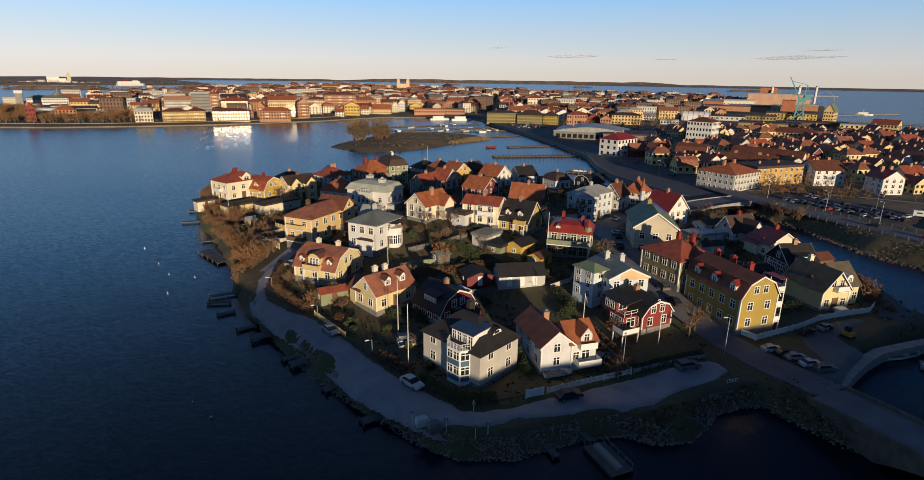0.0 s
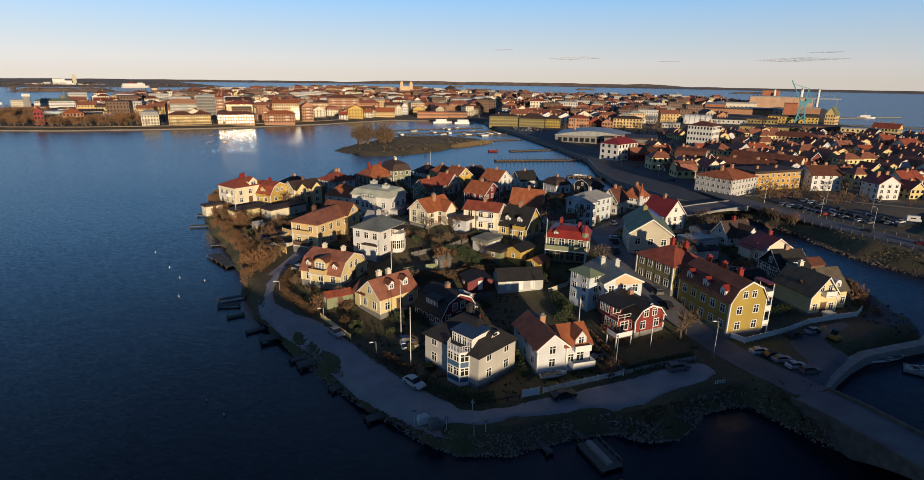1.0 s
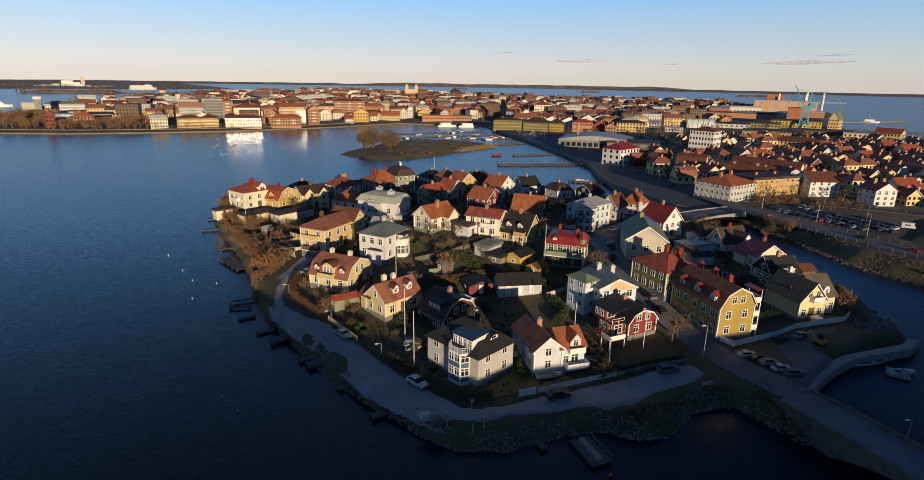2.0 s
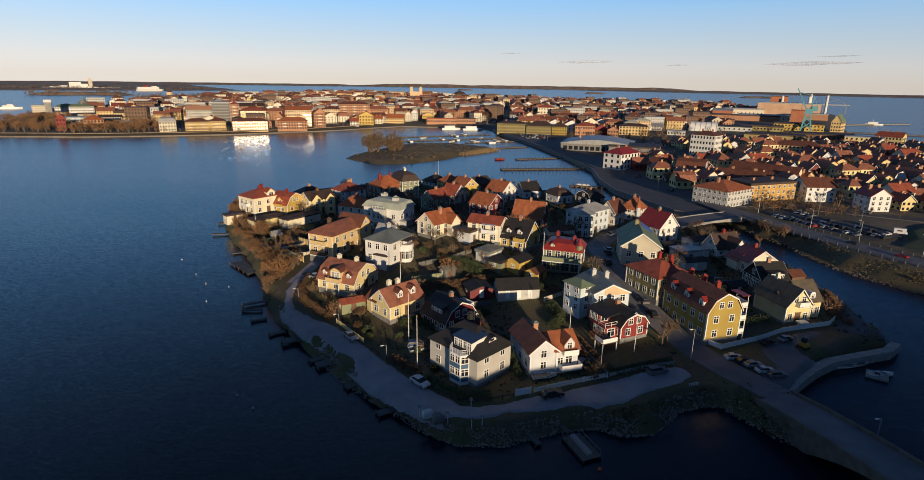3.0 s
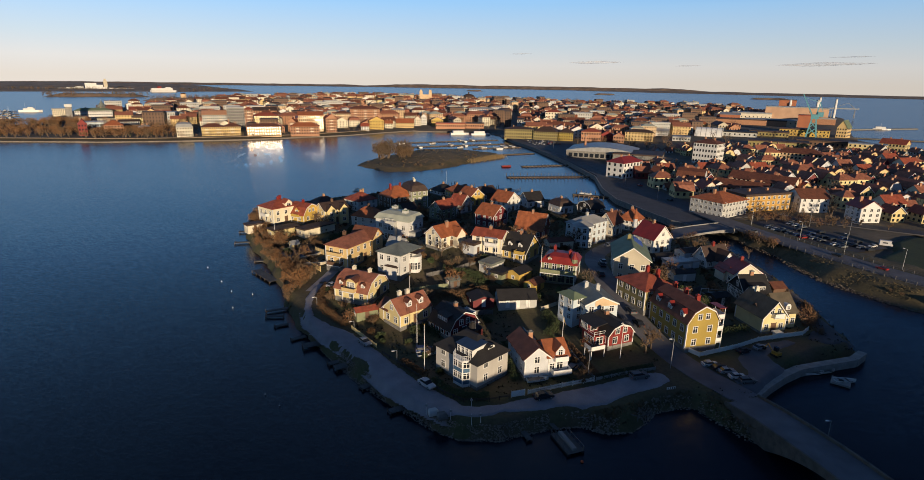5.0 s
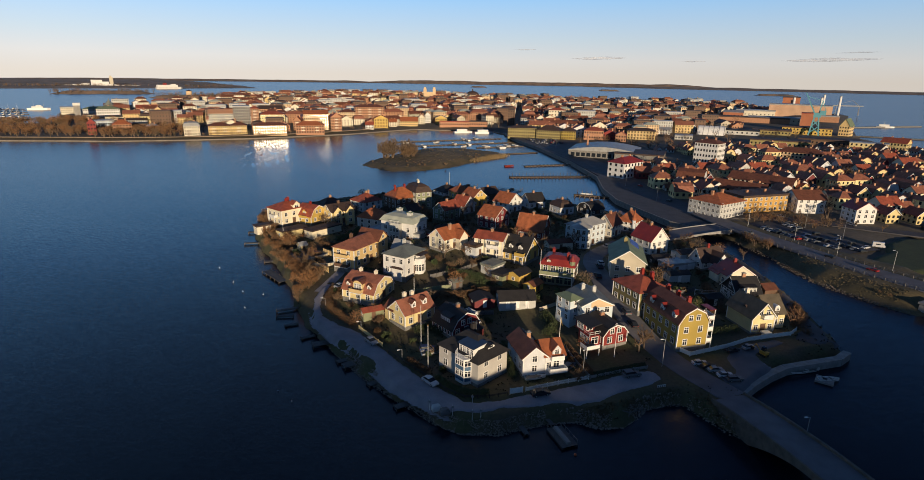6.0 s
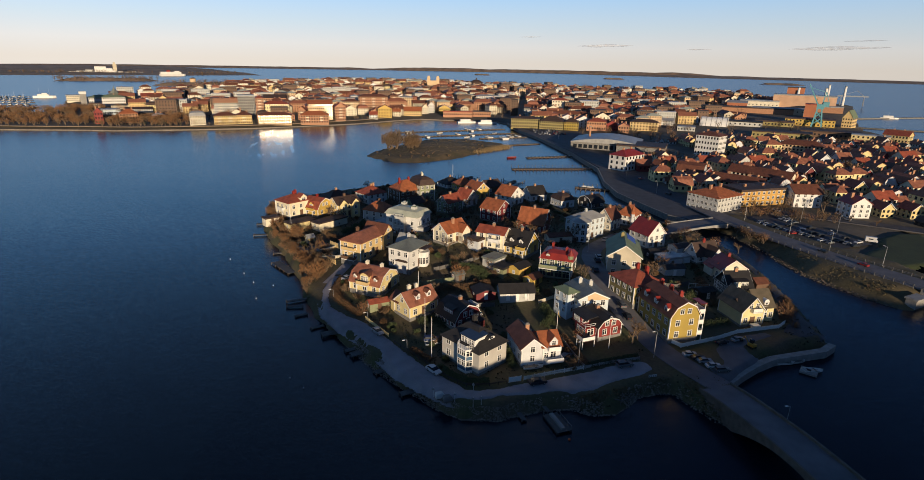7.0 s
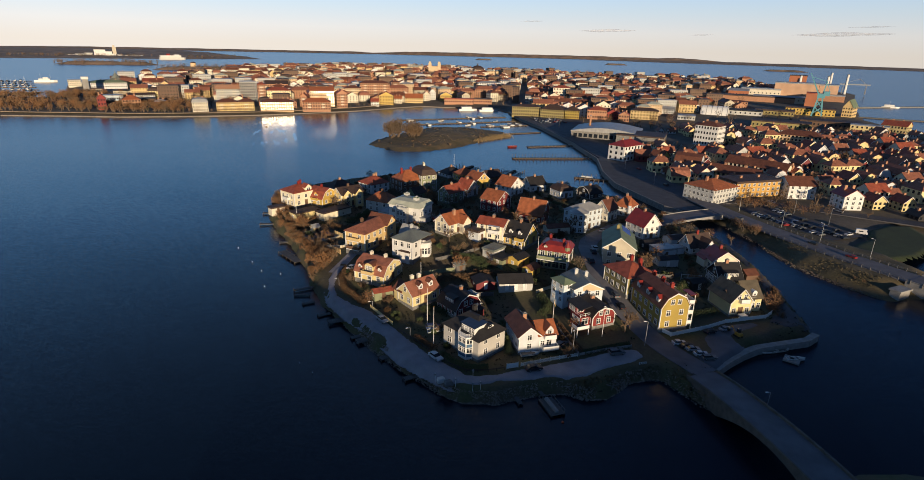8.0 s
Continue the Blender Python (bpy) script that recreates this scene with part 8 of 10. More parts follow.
bmesh.ops.create_icosphere(bm, subdivisions=2, radius=0.26)
part("float", bm, M["orange_paint"], b, at=pose(0, 0, 0.1))

# boxes and posts at the corner of the lane
for x, y, m, label in ((-9.9, 67.2, "grey", "rounded grey covered dinghy on the bank"), (-8.2, 66.4, "planks", "weathered wooden box on the bank")):
    b = thing("box", pose(x, y, 2.3, 0, 0, 30), label, "box")
    bm = B()
    solid(bm, [(-0.9, -0.5, 0), (0.9, -0.5, 0), (0.9, -0.4, 0.6), (0.6, 0, 0.8), (-0.6, 0, 0.8), (-0.9, -0.4, 0.6)], (0, 0.9, 0))
    part("body", bm, M[m], b)
    bm = B()
    box(bm, -0.95, 0.95, -0.55, 0.45, -0.1, 0)
    part("skid", bm, M["bark"], b)
for x, y in ((-11.3, 67.6), (-6.8, 66.6), (-3.1, 65.8), (-1.6, 66.4), (-3.7, 70.6)):
    b = thing("sign_post", pose(x, y, 2.2), "slim post with a small plate by the lane", "post", "lane posts")
    bm = B()
    rod(bm, (0, 0, -0.3), (0, 0, 1.9), 0.05, 0.05, 6)
    part("pole", bm, M["trim"], b)
    bm = B()
    box(bm, -0.25, 0.25, -0.08, -0.05, 1.35, 1.75)
    part("plate", bm, M["steel"], b)
sign = thing("road_sign", pose(33.0, 81.9, 2.3, 0, 0, 20), "low white chevron board at the road bend", "sign")
bm = B()
box(bm, -0.9, 0.9, -0.04, 0.0, 0.35, 0.85)
part("board", bm, M["trim"], sign)
for k in range(4):
    bm = B()
    box(bm, -0.75 + k * 0.45, -0.55 + k * 0.45, -0.06, -0.042, 0.4, 0.8)
    part("bar", bm, M["dark"], sign)
for x in (-0.7, 0.7):
    bm = B()
    rod(bm, (x, 0.03, -0.3), (x, 0.03, 0.85), 0.04, 0.04, 5)
    part("post", bm, M["steel"], sign)


def pier(label, x0, y0, x1, y1, width=2.2, booms=True, berths=12):
    """A floating harbour pier with its booms."""
    length = math.hypot(x1 - x0, y1 - y0)
    p = thing("pier", pose(x0, y0, 0, 0, 0, math.degrees(math.atan2(y1 - y0, x1 - x0))), label, "pier", "harbour piers")
    bm = B()
    box(bm, 0, length, -width / 2, width / 2, 0.1, 0.75)
    part("deck", bm, M["bark"], p)
    if booms:
        bm = B()
        box(bm, -0.08, 0.08, width / 2, width / 2 + 5.5, 0.15, 0.4)
        boom = mesh_of("boom", bm, M["steel"])
        bm = B()
        rod(bm, (0, 0, 0), (0, 0, 1.9), 0.16, 0.16, 5)
        pile = mesh_of("mooring_post", bm, M["bark"])
        for k in range(berths):
            x = (k + 0.5) * length / berths
            for rot in (0, 180):
                part("boom", boom, None, p, at=pose(x, 0, 0, 0, 0, rot))
                if math.hypot(x0, y0) < 360:
                    part("mooring_post", pile, None, p, at=pose(x, (1 if rot == 0 else -1) * (width / 2 + 5.5), 0))


pier("long floating harbour pier with mooring booms", 41, 341, -12, 327, 2.4, True, 24)
pier("floating harbour pier with mooring booms", 33, 392, -4, 374, 2.2, True, 14)
pier("harbour pier with a boat at its end", 46, 276.5, 26, 280, 2.0, True, 8)
pier("narrow grey harbour pier", 4, 452, -21, 436, 2.0, False)
pier("far floating pier with mooring booms", -9, 494, -50, 470, 2.0, True, 12)
pier("far floating pier with mooring booms", -22, 520, -116, 462, 2.0, True, 26)
pier("far floating pier with mooring booms", -34, 552, -132, 492, 2.0, True, 26)
pier("small boat pier behind the houses", -45, 266, -34, 296, 1.8, True, 9)
pier("small boat pier behind the houses", -14, 270, -8, 290, 1.8, True, 6)
row_boat(-15, 372, 0.1, 25, "r_bright", "red motorboat at the harbour pier", 1.6)
row_boat(33, 281.5, 0.1, 170, "trim", "white motorboat moored at the pier", 1.5, "r_grey")
moored = row_boat(-40, 512, 0.1, 60, "trim", "small white boat moored at the far pier", 1.5, "r_grey")
for k in range(16):
    f, side = rc.uniform(0.1, 0.95), rc.choice((-4.2, 4.2))
    (x0, y0), (x1, y1) = rc.choice((((-22, 520), (-116, 462)), ((-34, 552), (-132, 492)), ((-9, 494), (-50, 470))))
    copy_thing(moored, pose(x0 + (x1 - x0) * f + side * 0.52, y0 + (y1 - y0) * f - side * 0.85, 0.1, 0, 0, 121) @ Matrix.Diagonal((1.5, 1.5, 1.5, 1)))
row_boat(-62, 476, 0.1, 60, "trim", "white sailing boat at the far pier", 1.7)
row_boat(-92, 500, 0.1, 60, "trim", "white motorboat at the far pier", 1.7)
fence("pale wooden railing of the waterside terrace", [(-75.0, 147.2), (-70.5, 143.4), (-65.9, 139.8)], 1.1, "planks", 1.6, "rails")
yacht = row_boat(-690, 640, 0.1, 120, "trim", "white yacht moored in the far marina", 1.7)
bm = B()
rod(bm, (0, 0, 0.5), (0, 0, 4.6), 0.05, 0.03, 4)
part("mast", bm, M["trim"], yacht)
cruiser = row_boat(-700, 650, 0.1, 120, "trim", "white motor cruiser moored in the far marina", 1.9, "trim")
bm = B()
solid(bm, [(-1.2, -0.5, 0.48), (0.5, -0.5, 0.48), (0.1, -0.45, 1.15), (-1.1, -0.45, 1.15)], (0, 1.0, 0))
part("cabin", bm, M["glass"], cruiser)
for row in range(6):
    x0, y0 = -668 - row * 36, 596 + row * 33
    pier("long grey floating pontoon of the far marina", x0 - 46, y0 - 29, x0 + 26, y0 + 16, 2.0, False)
    for k in range(11):
        side = rc.choice((-1, 1))
        x, y = x0 - 44 + k * 6.3 - side * 4.0, y0 - 27.5 + k * 3.9 + side * 6.2
        copy_thing(rc.choice((yacht, cruiser)), pose(x, y, 0.1, 0, 0, 122 if side > 0 else 302) @ Matrix.Diagonal((1.15, 1.15, 1.15, 1)))
liner = thing("ship", pose(-790, 770, 0, 0, 0, 35) @ Matrix.Diagonal((0.6, 0.6, 0.6, 1)), "white museum ship moored beside the marina", "ship")
bm = B()
solid(bm, [(-24, -4, -0.5), (19, -4, -0.5), (27, 0, -0.5), (19, 4, -0.5), (-24, 4, -0.5)], (0, 0, 6))
part("hull", bm, M["trim"], liner)
bm = B()
box(bm, -14, 11, -3, 3, 5.5, 9.5)
box(bm, -4, 8, -2.6, 2.6, 9.5, 12.5)
part("superstructure", bm, M["white_plaster"], liner)
for x, h in ((-9, 24), (13, 22)):
    bm = B()
    rod(bm, (x, 0, 5), (x, 0, h), 0.35, 0.2, 5)
    part("mast", bm, M["steel"], liner)


def shed(label, x, y, yaw, w, d, h, wall, roof, rise=1.2, kind="gable", z=None, axis="x", doors=1):
    gz = float(terrain(x, y)) if z is None else z
    s = thing("shed", pose(x, y, gz, 0, 0, yaw), label, "shed")
    walls, top = roof_and_walls(kind, axis, w, d, h, rise, 0.25, 0.14, 1.0)
    part("wall", walls, M[wall], s)
    part("roof", top, M[roof], s)
    for k in range(doors):
        bm = B()
        u = (k + 0.5 - doors / 2) * w / doors * 0.8
        box(bm, u - 0.5, u + 0.5, -d / 2 - 0.05, -d / 2 + 0.02, 0.05, 2.0)
        part("door", bm, M["trim"] if wall in ("dark", "maroon", "grey") else M["brown"], s)
    window(s, on_face("W", 0, 1.4, w, d), 0.7, 0.8)
    return s


shed("long low white garage with a flat roof", -83.6, 166.3, 55, 10.4, 5, 2.7, "butter", "r_dark", 0.3, "flat", doors=0)
shed("long low cream garage with a flat roof", -73.1, 170.1, 60, 13.5, 5, 2.7, "ivory", "r_dark", 0.3, "flat", doors=0)
shed("small pale yellow boathouse", -73.2, 151.6, 50, 2.6, 2.4, 1.9, "lemon", "r_grey", 1.0)
shed("dark white-walled outbuilding with doors", 2.2, 113.2, 15, 9.5, 5.0, 2.2, "grey", "r_black", 1.8, doors=3)
shed("low shed with a red sheet roof", -32.8, 101.6, 35, 5.2, 2.6, 2.2, "green", "r_red", 0.7)
shed("dark red garage with a black roof", -6.5, 112.0, 25, 5.5, 5.0, 1.9, "maroon", "r_black", 0.9, axis="y")
shed("yellow garden annexe with a black roof", 2.6, 124.6, 55, 5.6, 4.0, 2.6, "yellow", "r_black", 0.9)
shed("yellow garden shed with a brown roof", 6.6, 120.6, 55, 4.4, 3.4, 2.0, "yellow", "r_brown", 0.9)
shed("low grey shed with a sloping roof", -5.2, 128.0, 58, 5.6, 4.2, 2.3, "grey", "r_slate", 0.5, "flat")
shed("olive shed with a black roof", -2.2, 124.0, 58, 4.6, 3.6, 2.2, "green", "r_black", 0.5, "flat")
shed("white low annexe beside the gable house", -11.5, 137.0, 60, 4.4, 4.0, 3.0, "white", "r_dark", 0.6, "flat")
shed("grey shed with a dark roof by the canal", 57.0, 168.5, 25, 6, 5, 2.6, "white", "r_dark", 0.8)
shed("pale low shed with a dark roof", 49.5, 145.0, 20, 7, 4, 2.4, "grey", "r_black", 0.7)
shed("dark garden shed behind the villas", 55.0, 128.5, 25, 5, 4, 2.2, "dark", "r_black", 0.6)
shed("brown shed with a yellow trim", 72.5, 137.5, 20, 4, 4, 2.8, "brown", "r_brown", 1.2)
shed("blue-grey garage with a flat roof", -50.0, 173.5, 66, 10, 6, 2.6, "blue", "r_grey", 0.3, "flat", doors=2)
shed("cream low outbuilding under bare trees", 14.5, 167.0, 25, 9, 4.5, 2.4, "cream", "r_brown", 0.9)
shed("pale shed with a dark roof at the water", -96.8, 169.0, 50, 5.5, 3.5, 2.2, "cream", "r_dark", 0.4, "flat")
shed("grey plank garden shed with a grey roof", -14.5, 118.5, 40, 3.0, 2.6, 2.0, "planks", "r_slate", 0.7)
shed("white boathouse on the east side", 50.5, 155.0, 25, 7, 5, 2.6, "white", "r_grey", 0.6, "flat")
shed("dark garage behind the villa", 47.5, 160.5, 20, 6, 5, 2.4, "dark", "r_black", 1.0)
shed("brown shed between the gardens", -28.0, 172.0, 30, 5, 4, 2.4, "brown", "r_dark", 1.2)
shed("grey cottage between the large houses", -48.0, 208.0, 50, 7, 6, 3.0, "green", "r_dark", 2.4)
shed("brown cottage behind the large villa", -45.5, 190.0, 55, 6.5, 6, 3.0, "brown", "r_dark", 2.2)
shed("red low annexe by the large villa", -27.5, 158.0, 60, 6, 2.5, 1.6, "red", "r_bright", 0.3, "flat")

terrace = thing("terrace", pose(-69.5, 142.0, float(terrain(-69.5, 142.0)) + 0.1, 0, 0, -43), "grey wooden sun terrace with a railing above the shore", "terrace")
bm = B()
box(bm, -6.5, 6.5, -3.0, 3.0, -1.6, 0.25)
part("deck", bm, M["planks"], terrace)
bm = B()
box(bm, -0.06, 0.06, -0.06, 0.06, 0.25, 1.25)
post = mesh_of("post", bm, M["planks"])
for k in range(14):
    part("post", post, None, terrace, at=pose(-6.4 + k * 0.985, -2.95, 0))
for k in range(6):
    part("post", post, None, terrace, at=pose(-6.4, -2.0 + k * 0.95, 0))
bm = B()
box(bm, -6.45, 6.45, -3.0, -2.9, 1.25, 1.35)
part("rail", bm, M["planks"], terrace)
bm = B()
box(bm, -6.45, -6.35, -2.9, 3.0, 1.25, 1.35)
part("rail", bm, M["planks"], terrace)
fence("weathered plank fence across the gardens", [(-22.0, 121.5), (-14.0, 126.0), (-8.0, 131.5)], 1.2, "planks", 2.0)
fence("grey plank fence behind the dark red house", [(-16.5, 107.0), (-9.0, 106.0), (-3.0, 107.5)], 1.2, "planks", 2.0)
fence("low pale fence beside the outbuilding", [(8.5, 110.5), (12.5, 113.0), (14.5, 118.0)], 1.0, "beige", 2.0)
fence("grey plank fence in the garden behind the street", [(41.5, 128.0), (48.0, 131.0), (53.0, 136.5)], 1.4, "planks", 2.0)
fence("yellow-brown garden fence above the terrace", [(-63.5, 146.5), (-57.5, 140.5), (-54.0, 137.5)], 1.7, "ochre", 2.2)
fence("yellow-brown board fence along the shore path", [(-61.0, 133.5), (-56.5, 129.0), (-54.0, 126.8)], 1.5, "ochre", 2.2)

# ---- details of the near houses ----


def face_window(h, face, u, z, w, d, ww=1.0, wh=1.35):
    window(h, on_face(face, u, z, w, d), ww, wh)


def flat_dormer(parent, face, u, z, w, d, inset, wall, roof, dw, dh, back, panes):
    """A wide dormer under a low sloping roof, with a row of windows."""
    at = on_face(face, u, z, w, d, -inset)
    bm = B()
    box(bm, -dw / 2, dw / 2, 0, back, 0, dh)
    ob = part("dormer", bm, M[wall], parent, at=at)
    bm = B()
    solid(bm, [(-dw / 2 - 0.2, -0.3, dh), (-dw / 2 - 0.2, back, dh + 0.35), (-dw / 2 - 0.2, back, dh + 0.5), (-dw / 2 - 0.2, -0.3, dh + 0.14)], (dw + 0.4, 0, 0))
    part("dormer_roof", bm, M[roof], ob)
    for k in range(panes):
        window(parent, at @ pose((k + 0.5 - panes / 2) * dw / panes, 0, dh * 0.52), dw / panes * 0.62, dh * 0.62)


# cream villa: the glazed corner bay with blue panels, its roof terrace and dormers
W0, D0 = 8.6, 11.4
at = on_face("W", 1.9, 0, W0, D0)
out = [(-2.0, 0.0), (-1.25, -1.35), (1.25, -1.35), (2.0, 0.0)]
bm = B()
solid(bm, [(x, y, 0.0) for x, y in out] + [(2.0, 0.3, 0.0), (-2.0, 0.3, 0.0)], (0, 0, 5.5))
bay = part("bay_window", bm, M["trim"], cream, at=at)
for (x0, y0), (x1, y1) in zip(out, out[1:]):
    length, yaw = math.hypot(x1 - x0, y1 - y0), math.degrees(math.atan2(y1 - y0, x1 - x0))
    for z0 in (0.65, 3.05):
        bm = B()
        box(bm, 0.14, length - 0.14, -0.05, 0.05, z0, z0 + 0.85)
        part("blue_panel", bm, M["blue_panel"], bay, at=pose(x0, y0, 0, 0, 0, yaw))
    n = 2 if length > 2 else 1
    for z0 in (2.3, 4.6):
        for k in range(n):
            window(cream, at @ pose(x0, y0, 0, 0, 0, yaw) @ pose((k + 0.5) * length / n, 0, z0), length / n - 0.35, 1.15)
bm = B()
for (x0, y0), (x1, y1) in zip(out, out[1:]):
    rod(bm, (x0, y0, 6.45), (x1, y1, 6.45), 0.05, 0.05, 5)
    rod(bm, (x0, y0, 6.1), (x1, y1, 6.1), 0.03, 0.03, 4)
    for k in range(5):
        t = k / 4
        rod(bm, (x0 + (x1 - x0) * t, y0 + (y1 - y0) * t, 5.5), (x0 + (x1 - x0) * t, y0 + (y1 - y0) * t, 6.45), 0.035, 0.035, 4)
part("railing", bm, M["trim"], bay)
flat_dormer(cream, "W", 1.9, 5.5, W0, D0, 0.5, "trim", "r_solar", 4.2, 2.0, 3.8, 4)
for u in (-3.6,):
    for z in (1.9, 4.6):
        face_window(cream, "W", u, z, W0, D0)
for z in (1.9, 4.6):
    for u in (-3, 0, 3):
        face_window(cream, "E", u, z, W0, D0)
bm = B()
arc = [(1.1 * math.cos(k * math.pi / 8), 0, 0.75 * math.sin(k * math.pi / 8)) for k in range(9)]
solid(bm, arc, (0, 2.2, 0))
eye = part("eyebrow_dormer", bm, M["trim"], cream, at=on_face("S", 0.3, 6.7, W0, D0, -0.9))
bm = B()
box(bm, -0.5, 0.5, -0.04, 0.02, 0.1, 0.5)
part("eyebrow_pane", bm, M["glass"], eye)
bm = B()
for (x0, _, z0), (x1, _, z1) in zip(arc, arc[1:]):
    solid(bm, [(x0, -0.2, z0), (x1, -0.2, z1), (x1 * 1.12, -0.2, z1 * 1.12), (x0 * 1.12, -0.2, z0 * 1.12)], (0, 2.4, 0))
part("eyebrow_roof", bm, M["r_black"], eye)
bm = B()
rod(bm, (2.2, 1.2, 8.0), (2.2, 1.2, 10.2), 0.03, 0.02, 4)
for k in range(4):
    rod(bm, (1.7, 1.2, 9.3 + k * 0.2), (2.7, 1.2, 9.3 + k * 0.2), 0.015, 0.015, 3)
part("aerial", bm, M["steel"], cream)

# white house: balconies and a gabled dormer on its wing
at_wing = pose(4.4, -1.3, 0)
WW, WD = 4.3, 6.6
bm = B()
solid(bm, [(-0.95, 0, 0), (0.95, 0, 0), (0.95, 0, 1.6), (0, 0, 2.75), (-0.95, 0, 1.6)], (0, 2.6, 0))
d_at = at_wing @ on_face("S", 0.4, 4.0, WW, WD)
dm = part("dormer", bm, M["white"], white, at=d_at)
bm = B()
for s in (-1, 1):
    solid(bm, [(s * 1.25, -0.3, 1.25), (0, -0.3, 2.78), (0, -0.3, 2.96), (s * 1.25, -0.3, 1.43)], (0, 3.0, 0))
part("dormer_roof", bm, M["r_orange"], dm)
window(white, d_at @ pose(0, 0, 1.1), 0.8, 1.1)
for z, wd, dp in ((3.75, 2.8, 1.0), (1.25, 3.8, 1.6)):
    bm = B()
    box(bm, -wd / 2, wd / 2, -dp, 0, -0.15, 0)
    bal = part("balcony", bm, M["trim"], white, at=at_wing @ on_face("S", 0.4, z, WW, WD))
    bm = B()
    box(bm, -wd / 2, wd / 2, -dp, -dp + 0.06, 0, 0.85)
    box(bm, -wd / 2, -wd / 2 + 0.06, -dp + 0.06, 0, 0, 0.85)
    box(bm, wd / 2 - 0.06, wd / 2, -dp + 0.06, 0, 0, 0.85)
    part("parapet", bm, M["trim"], bal)
window(white, at_wing @ on_face("S", 0.4, 2.4, WW, WD), 1.2, 1.5)
window(white, at_wing @ on_face("S", -1.2, 2.3, WW, WD), 0.9, 1.2)
bm = B()
solid(bm, [(0.35, 0.9, 6.66), (0.35, 4.5, 6.66), (2.3, 4.5, 5.07), (2.3, 0.9, 5.07)], (0.09, 0, 0.11))
part("solar_panel", bm, M["r_solar"], white)

# red house: the white veranda with its roof terrace
bm = B()
box(bm, -6.0, -3.2, -2.6, 1.6, -1.5, 2.7)
veranda = part("veranda", bm, M["red"], red)
bm = B()
solid(bm, [(-6.4, -3.0, 4.9), (-3.0, -3.0, 5.5), (-3.0, 3.2, 5.5), (-6.4, 3.2, 4.9)], (0, 0, 0.16))
part("veranda_roof", bm, M["r_black"], veranda)
bm = B()
box(bm, -6.0, -3.2, -0.4, 3.0, 2.7, 5.0)
part("upper_room", bm, M["maroon"], veranda)
for y in (-2.0, -0.9, 0.3):
    window(red, pose(-6.0, y, 1.6, 0, 0, -90), 0.8, 1.5)
for y in (0.5, 1.8):
    window(red, pose(-6.0, y, 3.9, 0, 0, -90), 0.8, 1.3)
window(red, pose(-4.6, -2.6, 1.6), 1.6, 1.5)
window(red, pose(-4.6, -0.4, 3.9), 1.5, 1.4)
bm = B()
for x in (-6.0, -4.6, -3.3):
    rod(bm, (x, -2.6, 2.7), (x, -2.6, 3.7), 0.06, 0.06, 4)
for z in (3.2, 3.7):
    rod(bm, (-6.0, -2.6, z), (-3.3, -2.6, z), 0.05, 0.05, 4)
    rod(bm, (-6.0, -2.6, z), (-6.0, -0.4, z), 0.05, 0.05, 4)
part("terrace_rail", bm, M["trim"], veranda)
bm = B()
box(bm, -8.4, -5.0, -5.2, -2.7, 0.9, 1.05)
deck = part("terrace", bm, M["planks"], red)
bm = B()
box(bm, -8.4, -5.0, -5.2, -5.12, 1.05, 1.9)
box(bm, -8.4, -8.32, -5.12, -2.7, 1.05, 1.9)
part("parapet", bm, M["trim"], deck)
for x, y in ((-8.3, -5.1), (-5.1, -5.1), (-8.3, -2.8)):
    bm = B()
    box(bm, x - 0.08, x + 0.08, y - 0.08, y + 0.08, -1.0, 0.9)
    part("post", bm, M["trim"], deck)
bm = B()
rod(bm, (0, -3.86, 5.1), (0, -3.9, 5.1), 0.42, 0.42, 12)
part("gable_light", bm, M["trim"], red)

# yellow apartment house: dormers with red roofs, stacked balconies at the east corner
for u in (-4.4, 0.0, 4.4):
    dormer(yellow_long, "W", u, 6.45, 7.6, 13.4, 0.12, "trim", "r_bright", 1.45, 1.45, 2.0)
for z in (0.9, 3.7, 6.4):
    balcony(yellow_long, "E", -4.9, z, 7.6, 13.4, 3.2, 1.6, "trim", posts=2.6, roof="r_bright" if z > 6 else None)
flat_dormer(yellow_long, "E", 2.5, 6.6, 7.6, 13.4, 0.6, "r_bright", "r_red", 4.0, 1.6, 2.0, 2)
bm = B()
box(bm, -0.15, 0.15, -0.2, 0, 0, 6.2)
part("downpipe", bm, M["trim"], yellow_long, at=on_face("W", 6.5, 0.2, 7.6, 13.4) @ Matrix.Diagonal((0.5, 0.5, 1, 1)))

# pale villa: front balcony and dormers
balcony(pale, "S", 0.4, 4.2, 6.2, 9.0, 2.6, 1.1, "trim")
dormer(pale, "W", 0.5, 4.3, 6.2, 9.0, 0.9, "pale", "r_dark", 1.2, 1.1, 1.6)
window(pale, pose(5.2, -2.5, 1.7), 1.2, 1.4)
window(pale, pose(7.0, -2.5, 1.7), 1.0, 1.4)
window(pale, pose(5.2, -2.5, 3.6), 1.0, 1.0)
bm = B()
solid(bm, [(-0.7, 0, 0), (0.7, 0, 0), (0.7, 0, 1.1), (0.45, 0, 1.55), (0, 0, 1.7), (-0.45, 0, 1.55), (-0.7, 0, 1.1)], (0, 1.8, 0))
part("arched_dormer", bm, M["trim"], pale, at=pose(5.6, -2.2, 4.3))
window(pale, pose(5.6, -2.2, 5.0), 0.6, 0.8)
